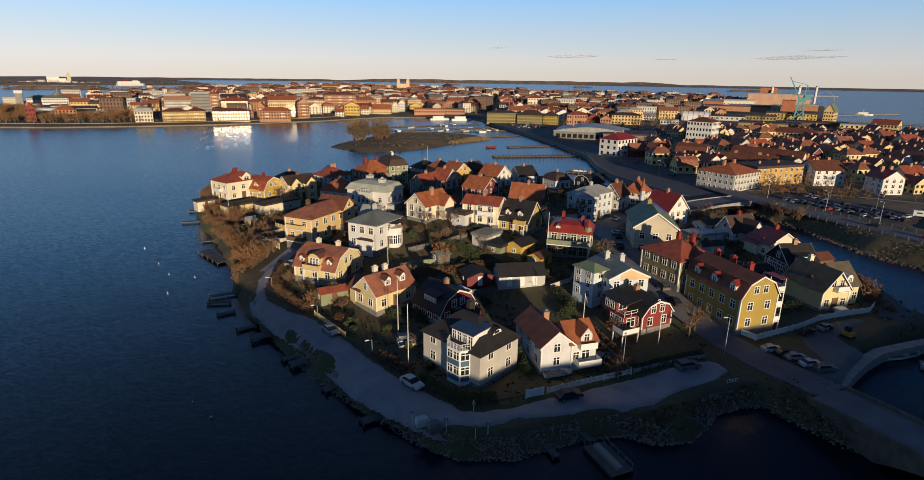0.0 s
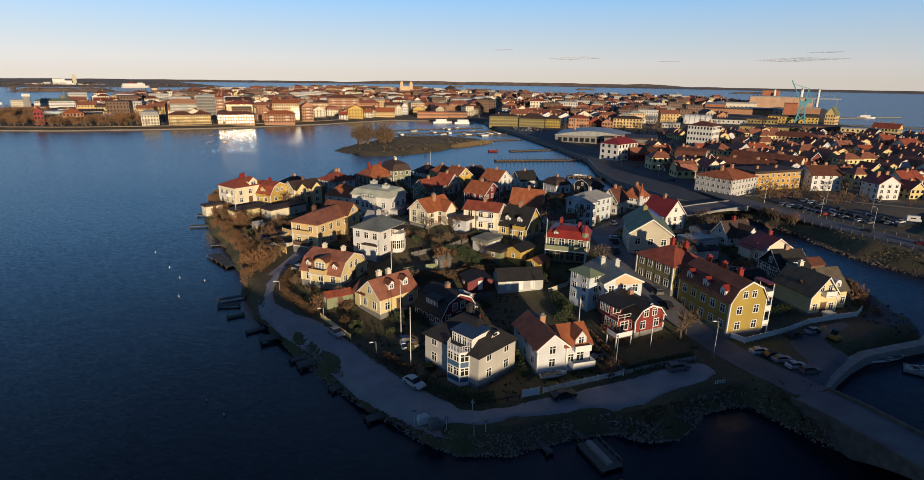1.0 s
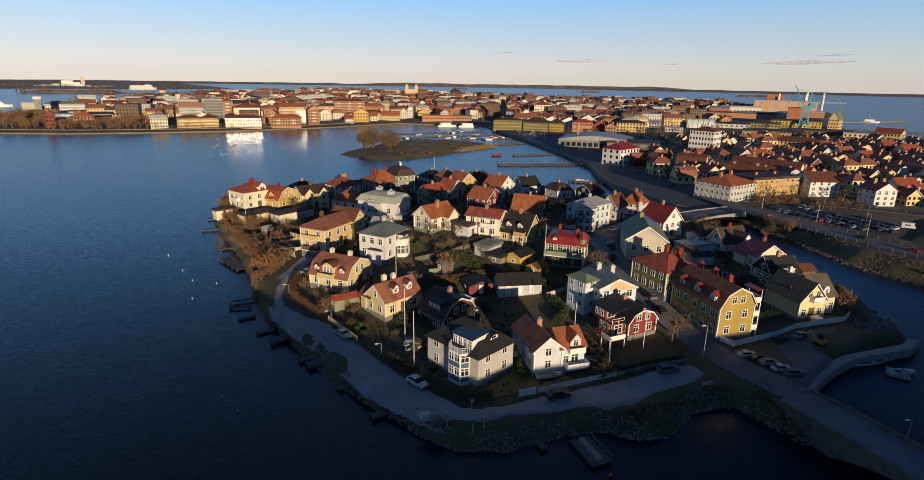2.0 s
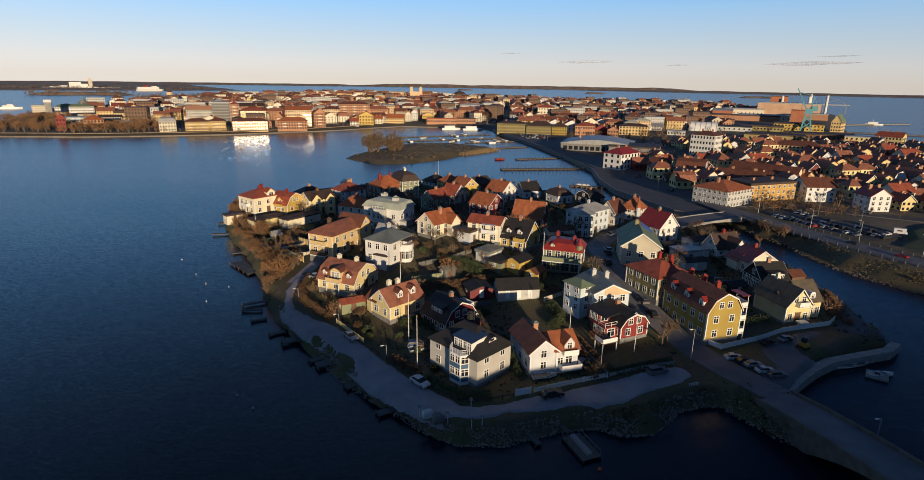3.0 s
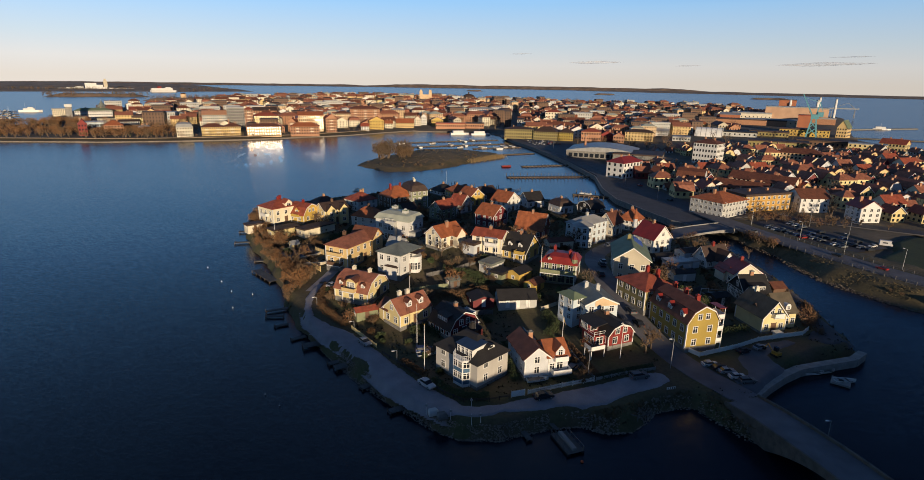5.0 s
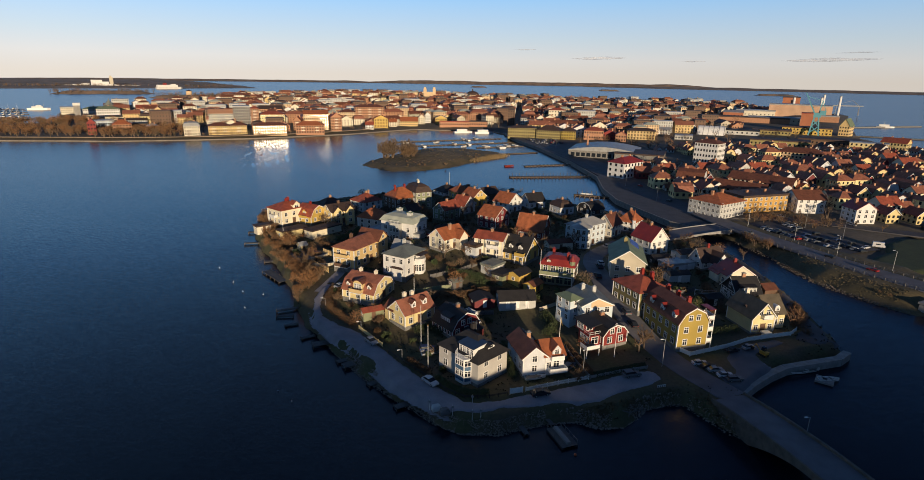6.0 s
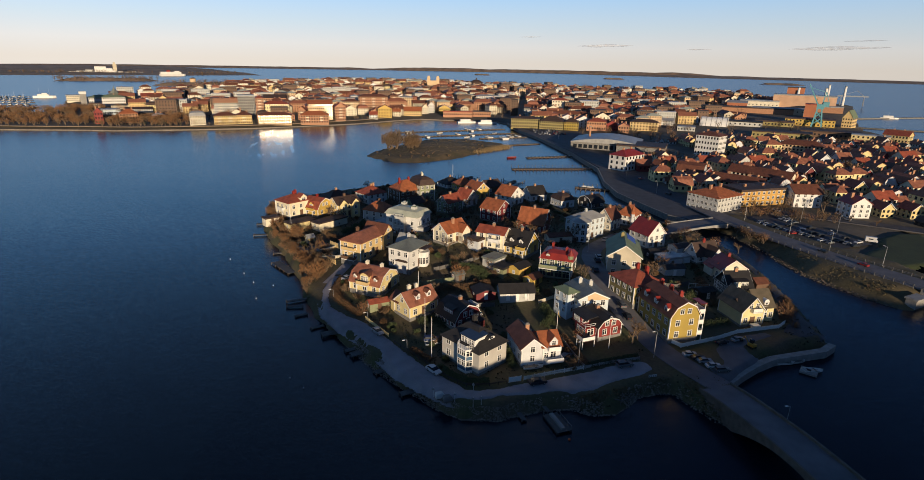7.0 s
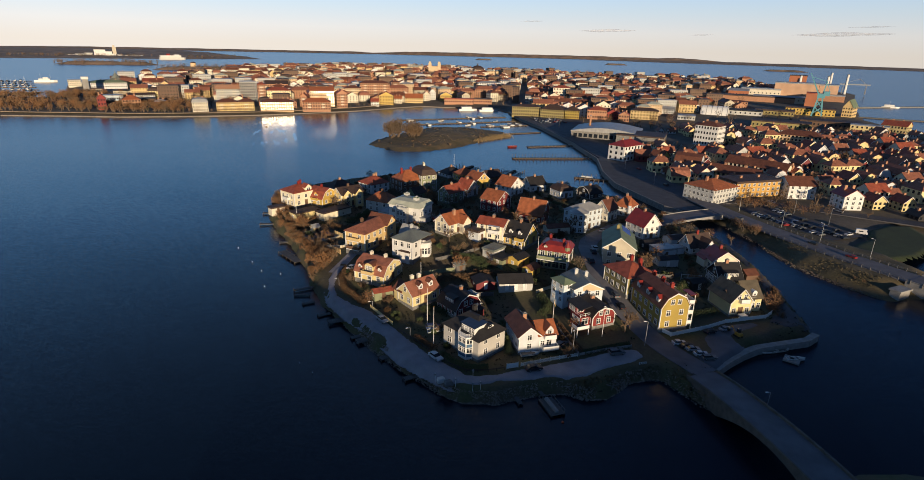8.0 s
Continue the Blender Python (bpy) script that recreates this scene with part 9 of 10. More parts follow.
wing(pale, -0.6, -6.6, 1.5, 1.0, 1.3, 0.2, "flat", "x", "trim", "trim", base=0.6)

# yellow gable house: two dormers, loft window, entrance steps
for u in (-1.2, 2.2):
    dormer(yellow_gable, "S", u, 4.5, 9.0, 6.4, 0.75, "trim", "r_brown", 1.25, 1.2, 1.6)
wing(yellow_gable, -2.4, 3.4, 4.0, 3.4, 3.2, 1.8, "gable", "y", "lemon", "r_brown")
bm = B()
box(bm, -0.8, 0.8, -1.3, 0, -0.6, 0.5)
part("steps", bm, M["stone"], yellow_gable, at=on_face("S", 0.6, 0.0, 9.0, 6.4))

# dark red house: broad dormer on the long slope, white window bands
flat_dormer(maroon, "W", 0.4, 3.1, 8.2, 7.6, 0.55, "maroon", "r_black", 3.4, 1.4, 1.6, 4)
balcony(maroon, "E", 0.0, 2.6, 8.2, 7.6, 3.4, 1.2, "trim", posts=2.2)
wing(maroon, 1.0, -5.0, 4.6, 2.4, 1.9, 0.6, "hip", "x", "maroon", "r_black")

# brown mansard house: curved centre gable over a balcony, small dormers beside it
bm = B()
shape = [(-1.5, 0, 0), (1.5, 0, 0), (1.5, 0, 2.0), (0.9, 0, 2.6), (0, 0, 2.9), (-0.9, 0, 2.6), (-1.5, 0, 2.0)]
solid(bm, shape, (0, 3.2, 0))
g_at = on_face("W", 0, 2.9, 9.4, 9.8, -0.1)
gb = part("front_gable", bm, M["lemon"], gambrel, at=g_at)
bm = B()
for a, b in zip(shape[2:], shape[3:]):
    solid(bm, [(a[0] * 1.08, -0.25, a[2] + 0.02), (b[0] * 1.08, -0.25, b[2] + 0.02), (b[0] * 1.08, -0.25, b[2] + 0.22), (a[0] * 1.08, -0.25, a[2] + 0.22)], (0, 3.4, 0))
part("front_gable_roof", bm, M["r_brown"], gb)
for u in (-0.75, 0, 0.75):
    window(gambrel, g_at @ pose(u, 0, 1.15), 0.5, 1.5)
balcony(gambrel, "W", 0, 2.8, 9.4, 9.8, 3.6, 1.4, "ochre", posts=2.3)
for u in (-3.3, 3.3):
    dormer(gambrel, "W", u, 3.4, 9.4, 9.8, 0.45, "trim", "r_brown", 1.15, 1.15, 1.4)
balcony(gambrel, "E", 0, 2.8, 9.4, 9.8, 3.0, 1.4, "trim", posts=2.3)

# ochre villa: cross gable and a loggia with balconies
wing(ochre, 5.4, -0.6, 5.0, 7.8, 6.4, 2.5, "gable", "y", "ochre", "r_brown", over=0.4)
window(ochre, pose(5.4, -4.5, 7.1), 0.9, 0.9)
for z in (2.0, 4.9):
    face_window(ochre, "S", 5.4, z, 16.0, 8.96, 1.1, 1.4)
balcony(ochre, "W", -0.2, 3.6, 16.0, 7.6, 4.6, 1.3, "ochre", posts=3.2)
balcony(ochre, "W", -0.2, 0.8, 16.0, 7.6, 4.6, 1.5, "brown")

# white villa with the round bay
bm = B()
pts = [(1.9 * math.cos(math.pi + k * math.pi / 6), 1.9 * math.sin(math.pi + k * math.pi / 6), 0) for k in range(7)]
solid(bm, pts, (0, 0, 3.6))
rb = part("round_bay", bm, M["white_plaster"], white2, at=on_face("S", 1.8, 0, 9.4, 7.6))
for a, b in zip(pts, pts[1:]):
    yaw = math.degrees(math.atan2(b[1] - a[1], b[0] - a[0]))
    window(white2, on_face("S", 1.8, 0, 9.4, 7.6) @ pose((a[0] + b[0]) / 2, (a[1] + b[1]) / 2, 1.9, 0, 0, yaw), 0.78, 1.9)
bm = B()
solid(bm, [(x * 1.05, y * 1.05, 3.6) for x, y, _ in pts], (0, 0, 0.9))
part("bay_parapet", bm, M["white_plaster"], rb)
bm = B()
box(bm, -2.2, 2.2, -2.2, 0, 7.0 - 0.9, 7.1 - 0.9)
part("bay_canopy", bm, M["r_dark"], white2, at=on_face("S", 1.8, -0.4, 9.4, 7.6))
wing(white2, -4.0, -1.0, 2.0, 3.4, 2.8, 0.5, "hip", "x", "white_plaster", "r_dark")
wing(white2, 3.0, 2.6, 3.6, 5.0, 6.2, 2.1, "gable", "y", "white_plaster", "r_grey")

# large villa: central bay, roof lanterns and terraces
bm = B()
box(bm, -6.2, -4.4, -2.2, 2.2, 0, 6.6)
vb = part("centre_bay", bm, M["grey"], villa)
bm = B()
for k in range(8):
    rod(bm, (-6.1, -2.0 + k * 0.57, 6.6), (-6.1, -2.0 + k * 0.57, 7.4), 0.05, 0.05, 4)
rod(bm, (-6.1, -2.1, 7.4), (-6.1, 2.1, 7.4), 0.07, 0.07, 4)
part("balustrade", bm, M["trim"], vb)
for y in (-1.3, 0, 1.3):
    for z in (1.7, 4.4):
        window(villa, pose(-6.2, y, z, 0, 0, -90), 0.8, 1.5)
for x, y in ((-1.5, -3.5), (2.0, 3.0)):
    bm = B()
    box(bm, x - 0.8, x + 0.8, y - 0.8, y + 0.8, 8.2, 9.8)
    lan = part("roof_lantern", bm, M["grey"], villa)
    bm = B()
    box(bm, x - 0.95, x + 0.95, y - 0.95, y + 0.95, 9.8, 9.95)
    part("lantern_cap", bm, M["r_green"], lan)
wing(villa, -1.0, -7.6, 6.0, 2.6, 3.2, 0.3, "flat", "x", "grey", "r_grey")

# houses of the west point
balcony(nw, "W", 0, 3.0, 11.0, 9.5, 3.6, 1.4, "trim", posts=2.6)
dormer(nw, "S", 1.5, 5.9, 11.0, 9.5, 0.1, "ivory", "r_red", 3.0, 1.6, 3.2)
dormer(nw_yellow, "W", 0.5, 3.6, 8.5, 8.0, 0.2, "yellow", "r_red", 2.2, 1.5, 2.2)
balcony(nw_yellow, "W", 0.5, 2.6, 8.5, 8.0, 3.4, 1.3, "yellow", posts=2.2)
balcony(nw_pale, "W", 1.0, 2.8, 10.0, 7.0, 3.0, 1.3, "ochre", posts=2.4)

# the houses in the middle of the island
dormer(redmansard, "W", -2.4, 5.35, 7.6, 9.0, 0.15, "green", "r_bright", 1.1, 0.9, 0.8)
balcony(redmansard, "W", 0, 2.6, 7.6, 9.0, 9.0, 1.8, "green", posts=2.6)
for u in (-3.3, -1.1, 1.1, 3.3):
    window(redmansard, on_face("W", u, 1.4, 7.6, 9.0, 1.5), 1.7, 1.8, "green")
bm = B()
rod(bm, (-3.2, -3.9, 4.6), (-3.2, -3.9, 6.6), 0.8, 0.8, 8)
turret = part("turret", bm, M["green"], redmansard)
bm = B()
rod(bm, (-3.2, -3.9, 6.6), (-3.2, -3.9, 8.3), 1.05, 0.05, 8)
part("turret_roof", bm, M["r_bright"], turret)
balcony(creamred, "W", 1.6, 2.9, 5.9, 8.9, 3.6, 1.5, "trim", posts=2.8, roof="trim")
wing(creamred, 0.2, -6.2, 3.4, 3.2, 2.4, 0.5, "flat", "x", "trim", "r_grey")
for u in (-1.7, 1.5):
    dormer(darkyellow, "W", u, 3.5, 8.6, 7.4, 0.9, "trim", "r_black", 1.35, 1.35, 1.7)
balcony(darkyellow, "W", 2.2, 2.5, 8.6, 7.4, 2.8, 1.5, "yellow", posts=2.4)
bm = B()
rod(bm, (-5.6, -2.6, -0.5), (-5.6, -2.6, 8.0), 3.4, 3.4, 16)
bay = part("round_bay", bm, M["blue"], rounded)
bm = B()
rod(bm, (-5.6, -2.6, 8.0), (-5.6, -2.6, 9.6), 3.8, 0.3, 16)
part("bay_roof", bm, M["r_grey"], bay)
for k in range(5):
    a = math.radians(165 + k * 33)
    for z in (1.8, 4.2, 6.6):
        window(rounded, pose(-5.6 + 3.42 * math.cos(a), -2.6 + 3.42 * math.sin(a), z, 0, 0, math.degrees(a) + 90), 1.1, 1.5)
front = wing(crossgable, 1.2, -3.6, 5.2, 4.2, 3.0, 3.0, "gable", "y", "white", "r_dark")
for u in (-0.9, 0.0, 0.9):
    window(crossgable, pose(1.2 + u, -5.72, 3.5), 0.75, 1.2)
for u in (-1.3, 1.3):
    window(crossgable, pose(1.2 + u, -5.72, 1.5), 0.8, 0.9)
for y in (-3.9, -5.0):
    wing(crossgable, -6.6, 1.0 + y * 0.1, 2.6, 3.0, 2.2, 0.3, "flat", "x", "white", "r_grey") if y == -3.9 else None
side = wing(creamsheet, -3.4, 2.2, 3.0, 4.6, 3.0, 1.6, "gable", "y", "cream", "r_bright")
for face, width, tall in (("S", 6.8, 3.0), ("W", 8.2, 3.0)):
    bm = B()
    n = 6
    for k in range(n + 1):
        u = (k - n / 2) * width / n
        box(bm, u - 0.07, u + 0.07, -0.07, 0.03, 0.5, tall)
    for z in (0.6, 1.4, 2.3, 3.0):
        box(bm, -width / 2, width / 2, -0.06, 0.03, z - 0.06, z + 0.06)
    for k in (0, n - 1):
        u0, u1 = (k - n / 2) * width / n, (k + 1 - n / 2) * width / n
        solid(bm, [(u0, -0.06, 0.6), (u0 + 0.14, -0.06, 0.6), (u1, -0.06, 2.9), (u1 - 0.14, -0.06, 2.9)], (0, 0.08, 0))
    part("timber_frame", bm, M["trim"], timber, "white timber framing", at=on_face(face, 0, 0, 6.8, 8.2))
flat_dormer(timber, "S", 0, 3.5, 6.8, 8.2, 0.5, "dark", "r_black", 4.4, 1.5, 2.4, 4)
wing(creamgable, 2.2, -3.4, 3.6, 3.2, 3.9, 2.0, "gable", "y", "cream", "r_orange")
wing(creamgable, 6.4, -0.6, 4.0, 3.4, 2.2, 0.4, "flat", "x", "cream", "r_dark")
bm = B()
rod(bm, (-4.0, -3.2, 0), (-4.0, -3.2, 5.6), 0.8, 0.8, 8)
st = part("turret", bm, M["white"], spire)
bm = B()
rod(bm, (-4.0, -3.2, 5.6), (-4.0, -3.2, 10.0), 1.0, 0.05, 8)
part("spire_roof", bm, M["r_orange"], st)
bm = B()
solid(bm, [(-1.6, -5.06, 4.45), (3.9, -5.06, 4.45), (3.9, -5.06, 4.9), (0.0, -5.06, 6.62), (-1.6, -5.06, 5.9)], (0, 0.05, 0))
part("gable_panel", bm, M["buff"], blue, "tan rendered gable")
bm = B()
box(bm, -0.02, 3.0, -2.6, 2.6, 0, 0.12)
part("tarpaulin", bm, M["tarp"], beige, "blue tarpaulin over the roof", at=pose(0.9, 4.6, 9.1, 0, 33, 0))

# ---- woods and park trees too far to pick apart ----


def wood_of(name, label, spots, size, seed, mats, per=95):
    """Bare trees joined into one: a forked trunk and a loose crown of many small twig clumps each."""
    rnd = random.Random(seed)
    verts, faces, index = [], [], []

    def quad(p, u, v, slot):
        n = len(verts)
        verts.extend(tuple(p + w) for w in (u, v, -u, -v))
        faces.append((n, n + 1, n + 2, n + 3))
        index.append(slot)

    for x, y, z in spots:
        k = size * rnd.uniform(0.7, 1.25)
        base = Vector((x, y, z - 0.3))
        slot = 1 + rnd.randrange(len(mats) - 1)
        for b in range(4):
            tip = base + Vector((rnd.gauss(0, 0.22) * k, rnd.gauss(0, 0.22) * k, k * rnd.uniform(0.6, 0.9)))
            n = len(verts)
            for j in range(3):
                a = j * math.tau / 3
                verts.append(tuple(base + Vector((math.cos(a), math.sin(a), 0)) * 0.03 * k))
                verts.append(tuple(tip + Vector((math.cos(a), math.sin(a), 0)) * 0.008 * k))
            for j in range(3):
                i = (j + 1) % 3
                faces.append((n + 2 * j, n + 2 * i, n + 2 * i + 1, n + 2 * j + 1))
                index.append(0)
        for _ in range(per):
            d = Vector((rnd.gauss(0, 1), rnd.gauss(0, 1), rnd.gauss(0, 0.9))).normalized() * rnd.random() ** 0.45
            p = base + Vector((d.x * 0.42 * k, d.y * 0.42 * k, k * (0.62 + 0.36 * d.z)))
            u = Vector((d.x + rnd.gauss(0, 0.5), d.y + rnd.gauss(0, 0.5), d.z + 0.6 + rnd.gauss(0, 0.5))).normalized()
            v = u.orthogonal().normalized() * rnd.uniform(0.006, 0.022) * k
            quad(p, u * rnd.uniform(0.05, 0.12) * k, v, slot)
    me = bpy.data.meshes.new(name)
    me.from_pydata(verts, [], faces)
    for m in mats:
        me.materials.append(M[m])
    me.polygons.foreach_set("material_index", index)
    return tagged(new(name, me), label, "trees", kind="stuff")


def spots_in(n, seed, x0, x1, y0, y1, test):
    rnd = random.Random(seed)
    rows = []
    while len(rows) < n:
        x, y = rnd.uniform(x0, x1), rnd.uniform(y0, y1)
        if test(x, y):
            rows.append((x, y, float(town(x, y))))
    return rows


def in_park(x, y):
    d = float(shore_distance(MAIN, np.array([x]), np.array([y]))[0])
    return 12 < d < 72 and clear_of(x, y, 3)


def in_town(x, y):
    return float(shore_distance(MAIN, np.array([x]), np.array([y]))[0]) > 20 and clear_of(x, y, 3)


M["oak"] = surface("russet_winter_twigs", (0.26, 0.13, 0.055), (0.15, 0.08, 0.04), 0.3, 3, 0.95, 0.2)
M["pine"] = surface("dark_pine_needles", (0.05, 0.055, 0.025), (0.03, 0.035, 0.016), 0.3, 3, 0.95, 0.2)
wood_of("park_trees", "bare brown trees of the shore park", spots_in(700, 31, -700, -338, 380, 580, in_park), 7.8, 31, ("bark", "oak", "twig", "oak"), 110)
front = []
for (x0, y0), (x1, y1) in zip(((-176, 600), (-200, 562), (-228, 531), (-268, 494), (-315, 468)), ((-200, 562), (-228, 531), (-268, 494), (-315, 468), (-376, 440))):
    n = math.hypot(x1 - x0, y1 - y0)
    for k in range(int(n / 5.5)):
        f, off = (k + 0.3 * math.sin(7 * k + x0)) * 5.5 / n, 7 + 3.5 * math.sin(5 * k + y0)
        front.append((x0 + (x1 - x0) * f - (y1 - y0) / n * -off, y0 + (y1 - y0) * f - (x1 - x0) / n * off, 2.6))
wood_of("front_trees", "small bare trees along the town front", front, 5.0, 38, ("bark", "oak", "twig", "pine"), 90)
wood_of("town_trees", "bare street and garden trees between the town blocks", spots_in(420, 32, -460, 300, 480, 1100, in_town), 10, 32, ("bark", "twig", "bark", "oak"), 60)
wood_of("town_edge_trees", "dark trees along the far edge of the town", spots_in(260, 33, -700, 560, 1000, 1640, in_town), 13, 33, ("bark", "twig", "pine", "bark"), 50)
wood_of("quarter_trees", "bare garden trees of the old quarter", spots_in(230, 34, 75, 340, 240, 520, in_town), 7, 34, ("bark", "twig", "oak", "bark"), 90)
brush = []
rb = random.Random(51)
west = ISLAND[7:14]
for k in range(330):
    i = rb.randrange(len(west) - 1)
    (x0, y0), (x1, y1) = west[i], west[i + 1]
    f, n, off = rb.random(), math.hypot(x1 - x0, y1 - y0), rb.uniform(0.9, 8.0)
    x, y = x0 + (x1 - x0) * f + (y1 - y0) / n * off, y0 + (y1 - y0) * f - (x1 - x0) / n * off
    if free(x, y, 5.5) and not (off > 4 and 136 < y < 153):
        brush.append((x, y, shore_z(off, float(terrain(x, y)))))
wood_of("bank_brush", "rust-brown bare brush on the west bank", brush, 2.6, 52, ("bark", "oak", "twig", "oak"), 110)
shore_trees = [(x, y, shore_z(4.0)) for x, y in ((-57.2, 118.2), (-62.0, 127.0), (-79.0, 154.0))]
wood_of("bank_trees", "bare rust-brown trees on the west bank", shore_trees, 6.4, 53, ("bark", "oak", "twig"), 300)
isle_spots = [(cx + 5 * math.cos(k * 2.4) * (k / 6) ** 0.5, cy + 6 * math.sin(k * 2.4) * (k / 6) ** 0.5, 1.4) for cx, cy in ((-107, 384), (-92, 386)) for k in range(6)]
wood_of("islet_trees", "bushy bare trees at the end of the islet", isle_spots, 12, 35, ("bark", "twig", "bark"), 420)
rh = random.Random(41)
heath = B()
for k in range(2200):
    x, y = rh.uniform(-116, -28), rh.uniform(338, 458)
    d = float(shore_distance(ISLE, np.array([x]), np.array([y]))[0])
    if d > 2:
        z = min(1, d / 9) ** 1.5 * (1.6 + 3.6 * math.exp(-((x + 72) / 22) ** 2 - ((y - 400) / 34) ** 2)) - 0.1
        hh, ww, a = rh.uniform(0.12, 0.4), rh.uniform(0.3, 0.9), rh.uniform(0, math.pi)
        c, e = math.cos(a) * ww, math.sin(a) * ww
        heath.faces.new([heath.verts.new(v) for v in ((x - c, y - e, z), (x + c, y + e, z), (x + c * 0.4, y + e * 0.4, z + hh), (x - c * 0.5, y - e * 0.5, z + hh * 0.8))])
tagged(part("heath_tufts", heath, M["heath"]), "tufts of brown heath on the islet", "grass", kind="stuff")
rows = [(98 + k * 1.35 + rh.uniform(-3, 3), 231 - k * 0.35 + rh.uniform(-3, 3), 2.6) for k in range(26)] + [(86 + k * 0.9 + rh.uniform(-2, 2), 199 - k * 2.0 + rh.uniform(-2, 2), 2.4) for k in range(8)]
wood_of("car_park_trees", "reddish bare small trees beside the car park", rows, 4.2, 36, ("bark", "twig", "oak"), 150)
garden_rows = [(x, y, float(terrain(x, y))) for x, y, d in places(120, -100, 74, 88, 250, 6, 6.4)]
wood_of("garden_trees", "small bare fruit trees in the island gardens", garden_rows, 4.4, 37, ("bark", "twig", "oak", "bark"), 170)
bm = B()
for k in range(1500):
    t = rh.random() * 6.999
    i = int(t)
    (x0, y0), (x1, y1) = BANK[3 + i], BANK[4 + i]
    f = t - i
    n = math.hypot(x1 - x0, y1 - y0)
    off = rh.uniform(1.0, 10.5)
    x, y = x0 + (x1 - x0) * f + (y1 - y0) / n * off, y0 + (y1 - y0) * f - (x1 - x0) / n * off
    d = min(1.0, off / 9)
    z = 3.42 * d * d * (3 - 2 * d) - 0.05
    hh, ww, a = rh.uniform(0.1, 0.3), rh.uniform(0.15, 0.4), rh.uniform(0, math.pi)
    c, e = math.cos(a) * ww, math.sin(a) * ww
    bm.faces.new([bm.verts.new(v) for v in ((x - c, y - e, z), (x + c, y + e, z), (x + c * 0.3, y + e * 0.3, z + hh))])
tagged(part("bank_tufts", bm, M["slope"]), "tufts of withered grass on the canal bank", "grass", kind="stuff")
bm = B()
for k in range(420):
    t = rh.random() * 6.999
    i = int(t)
    (x0, y0), (x1, y1) = BANK[2 + i], BANK[3 + i]
    f, n, s = t - i, math.hypot(x1 - x0, y1 - y0), rh.uniform(0.25, 0.6)
    off = rh.uniform(-0.4, 1.6)
    x, y = x0 + (x1 - x0) * f + (y1 - y0) / n * off, y0 + (y1 - y0) * f - (x1 - x0) / n * off
    m = pose(x, y, 0.05 + off * 0.12, rh.uniform(0, 360), rh.uniform(0, 360), 0) @ Matrix.Diagonal((s, s * 0.8, s * 0.6, 1))
    vs = [bm.verts.new(m @ Vector(v)) for v in ((0.8, 0, 0), (0, 0.8, 0), (-0.8, 0, 0), (0, -0.8, 0), (0, 0, 0.8), (0, 0, -0.8))]
    for i in range(4):
        bm.faces.new((vs[i], vs[(i + 1) % 4], vs[4]))
        bm.faces.new((vs[(i + 1) % 4], vs[i], vs[5]))
tagged(part("bank_stones", bm, M["masonry"]), "grey stones along the water's edge of the canal", "stones", kind="stuff")
bm = B()
loop = ISLAND[34:] + ISLAND[:9]
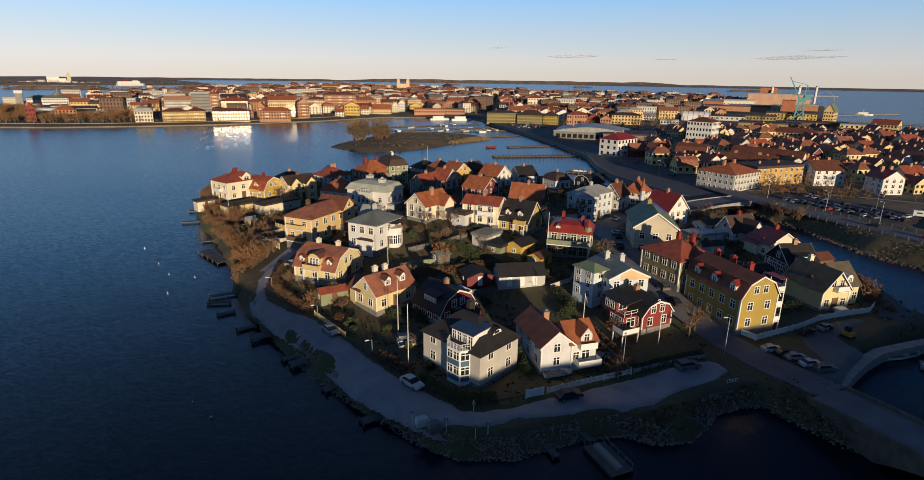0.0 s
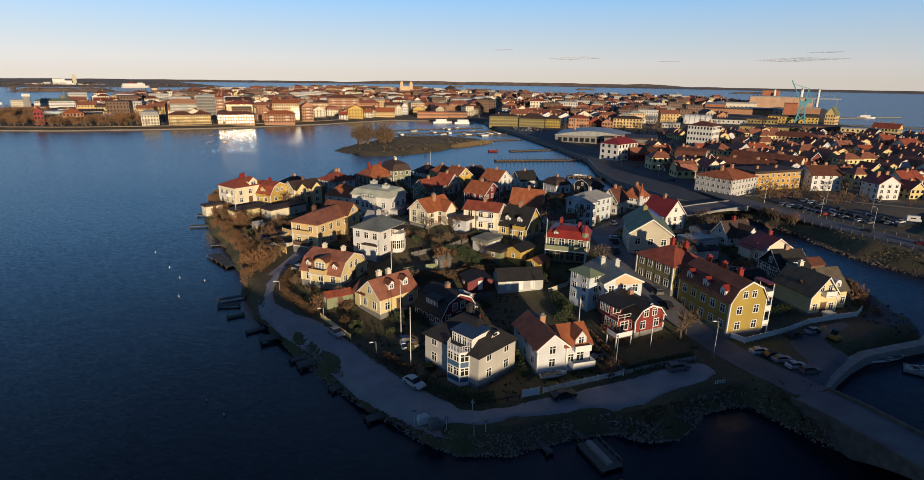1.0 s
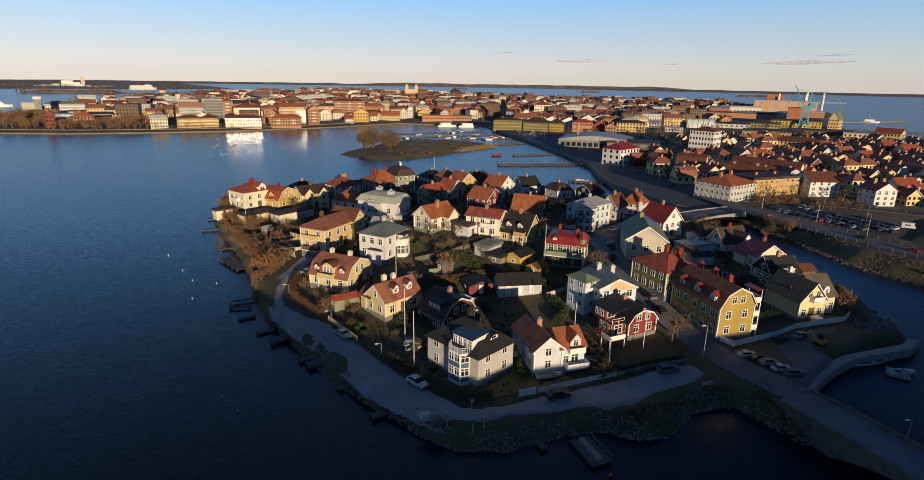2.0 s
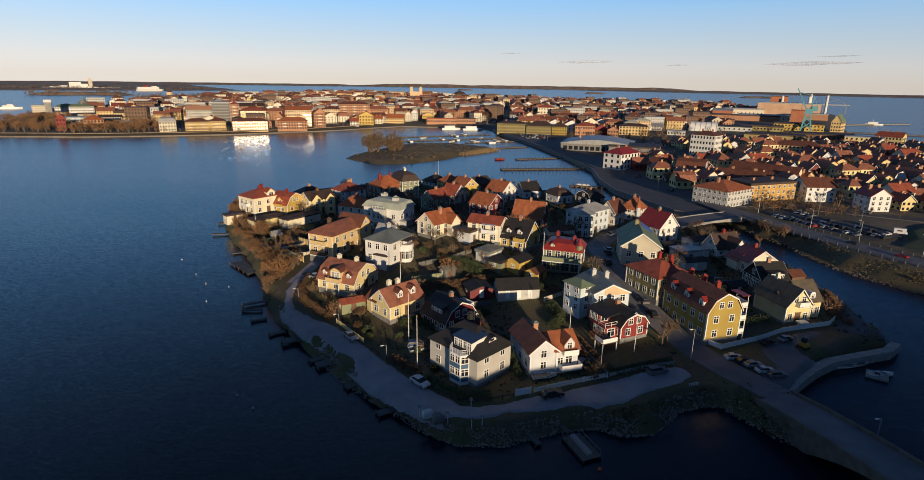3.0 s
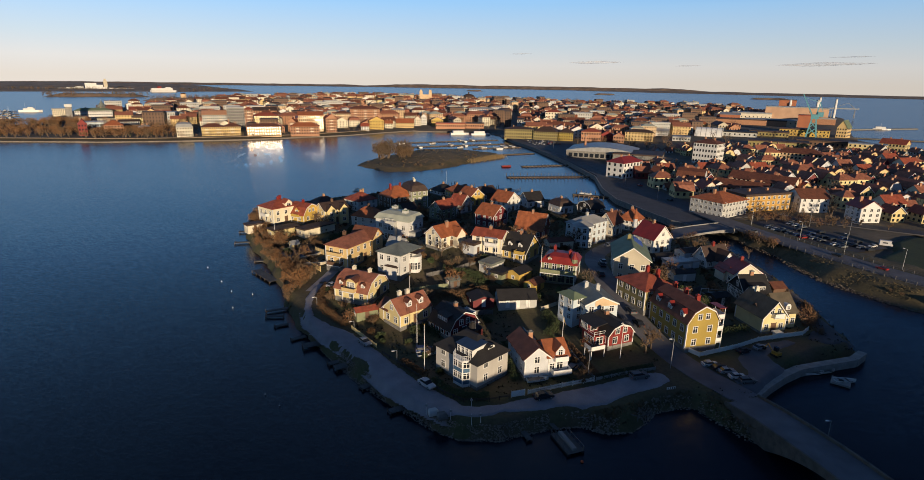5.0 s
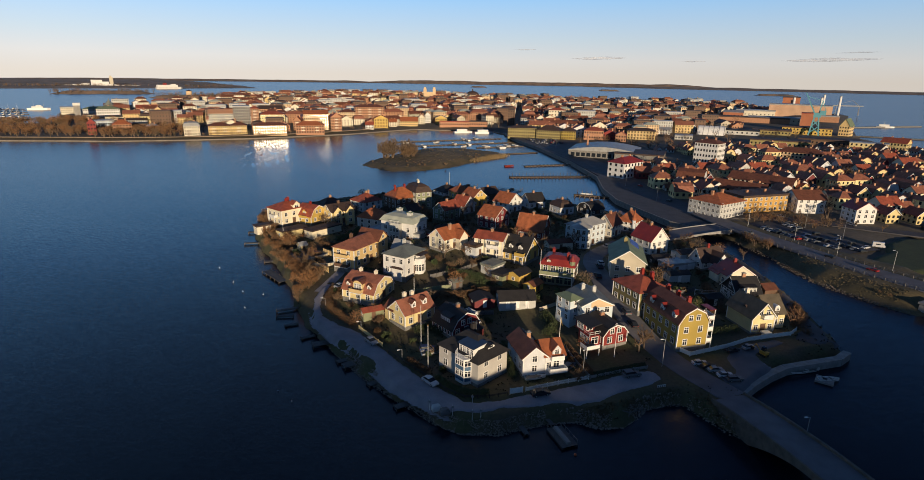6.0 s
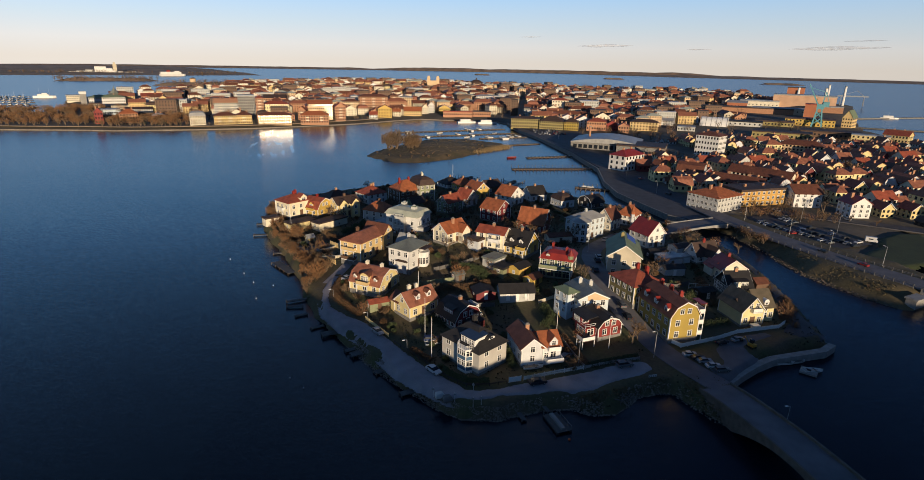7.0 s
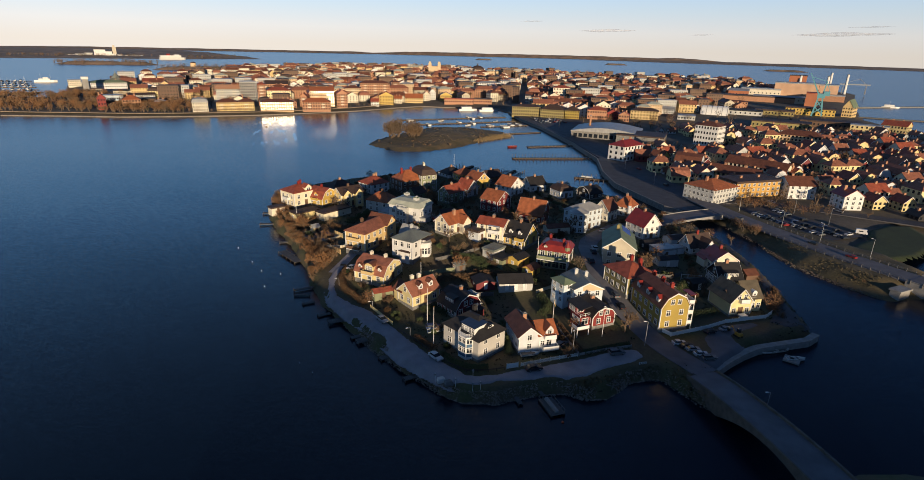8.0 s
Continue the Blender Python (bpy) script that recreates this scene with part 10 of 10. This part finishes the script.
for k in range(5200):
    i = rh.randrange(len(loop) - 1)
    (x0, y0), (x1, y1) = loop[i], loop[i + 1]
    f, n, off = rh.random(), math.hypot(x1 - x0, y1 - y0), rh.uniform(0.6, 5.5)
    x, y = x0 + (x1 - x0) * f + (y1 - y0) / n * off, y0 + (y1 - y0) * f - (x1 - x0) / n * off
    if not free(x, y, 3.0):
        continue
    z = shore_z(off) - 0.05
    hh, ww, a = rh.uniform(0.15, 0.6), rh.uniform(0.1, 0.35), rh.uniform(0, math.pi)
    c, e = math.cos(a) * ww, math.sin(a) * ww
    bm.faces.new([bm.verts.new(v) for v in ((x - c, y - e, z), (x + c, y + e, z), (x + rh.gauss(0, 0.2), y + rh.gauss(0, 0.2), z + hh))])
tagged(part("shore_grass", bm, M["heath"]), "rough brown grass along the shore bank", "grass", kind="stuff")


def along(points, n, spread_by, low, high, seed):
    rnd = random.Random(seed)
    rows = []
    for k in range(n):
        t = rnd.random() * (len(points) - 1) * 0.999
        i = int(t)
        (x0, y0), (x1, y1) = points[i], points[i + 1]
        u = rnd.uniform(-1, 1)
        rows.append((x0 + (x1 - x0) * (t - i) + u * spread_by, y0 + (y1 - y0) * (t - i) + rnd.uniform(-1, 1) * spread_by, low + (high - low) * (1 - abs(u))))
    return rows


far_rows = along([(-1310, 1348), (-1215, 1420), (-1115, 1466)], 110, 24, 1, 6, 51) + along([(-930, 1232), (-865, 1285), (-800, 1338)], 80, 20, 1, 6, 52)
far_rows += along([(-1990, 1560), (-1880, 1760), (-1760, 1930), (-1600, 2050)], 160, 40, 2, 5, 53) + along([(-1440, 1970), (-1400, 2150), (-1375, 2380)], 60, 40, 1, 5, 54)
wood_of("far_trees", "far woods on the islets and the shore beyond the bay", far_rows, 11, 55, ("bark", "twig", "pine", "oak"), 34)
bank_wall("wall_terrace", [(-66, 135.6), (-61.2, 141.8), (-59.7, 149.2)], 2.6, 5.3, 0.4, M["beige"], "sunlit tan retaining wall on the slope")
bank_wall("wall_terrace_lower", [(-60.8, 130.5), (-55.5, 132.3), (-52.8, 135.2)], 3.4, 6.0, 0.4, M["beige"], "sunlit tan retaining wall below the ochre villa")
bank_wall("quay_wall_dock", [(420, 815), (437, 833), (499, 864), (560, 890)], -1.0, 1.4, 6.0, M["stone"], "long grey stone pier of the dockyard")
bank_wall("quay_wall_outer", [(372, 700), (388, 693), (434, 676), (520, 650)], -1.0, 1.2, 4.0, M["planks"], "long dark wooden pier in the outer harbour")
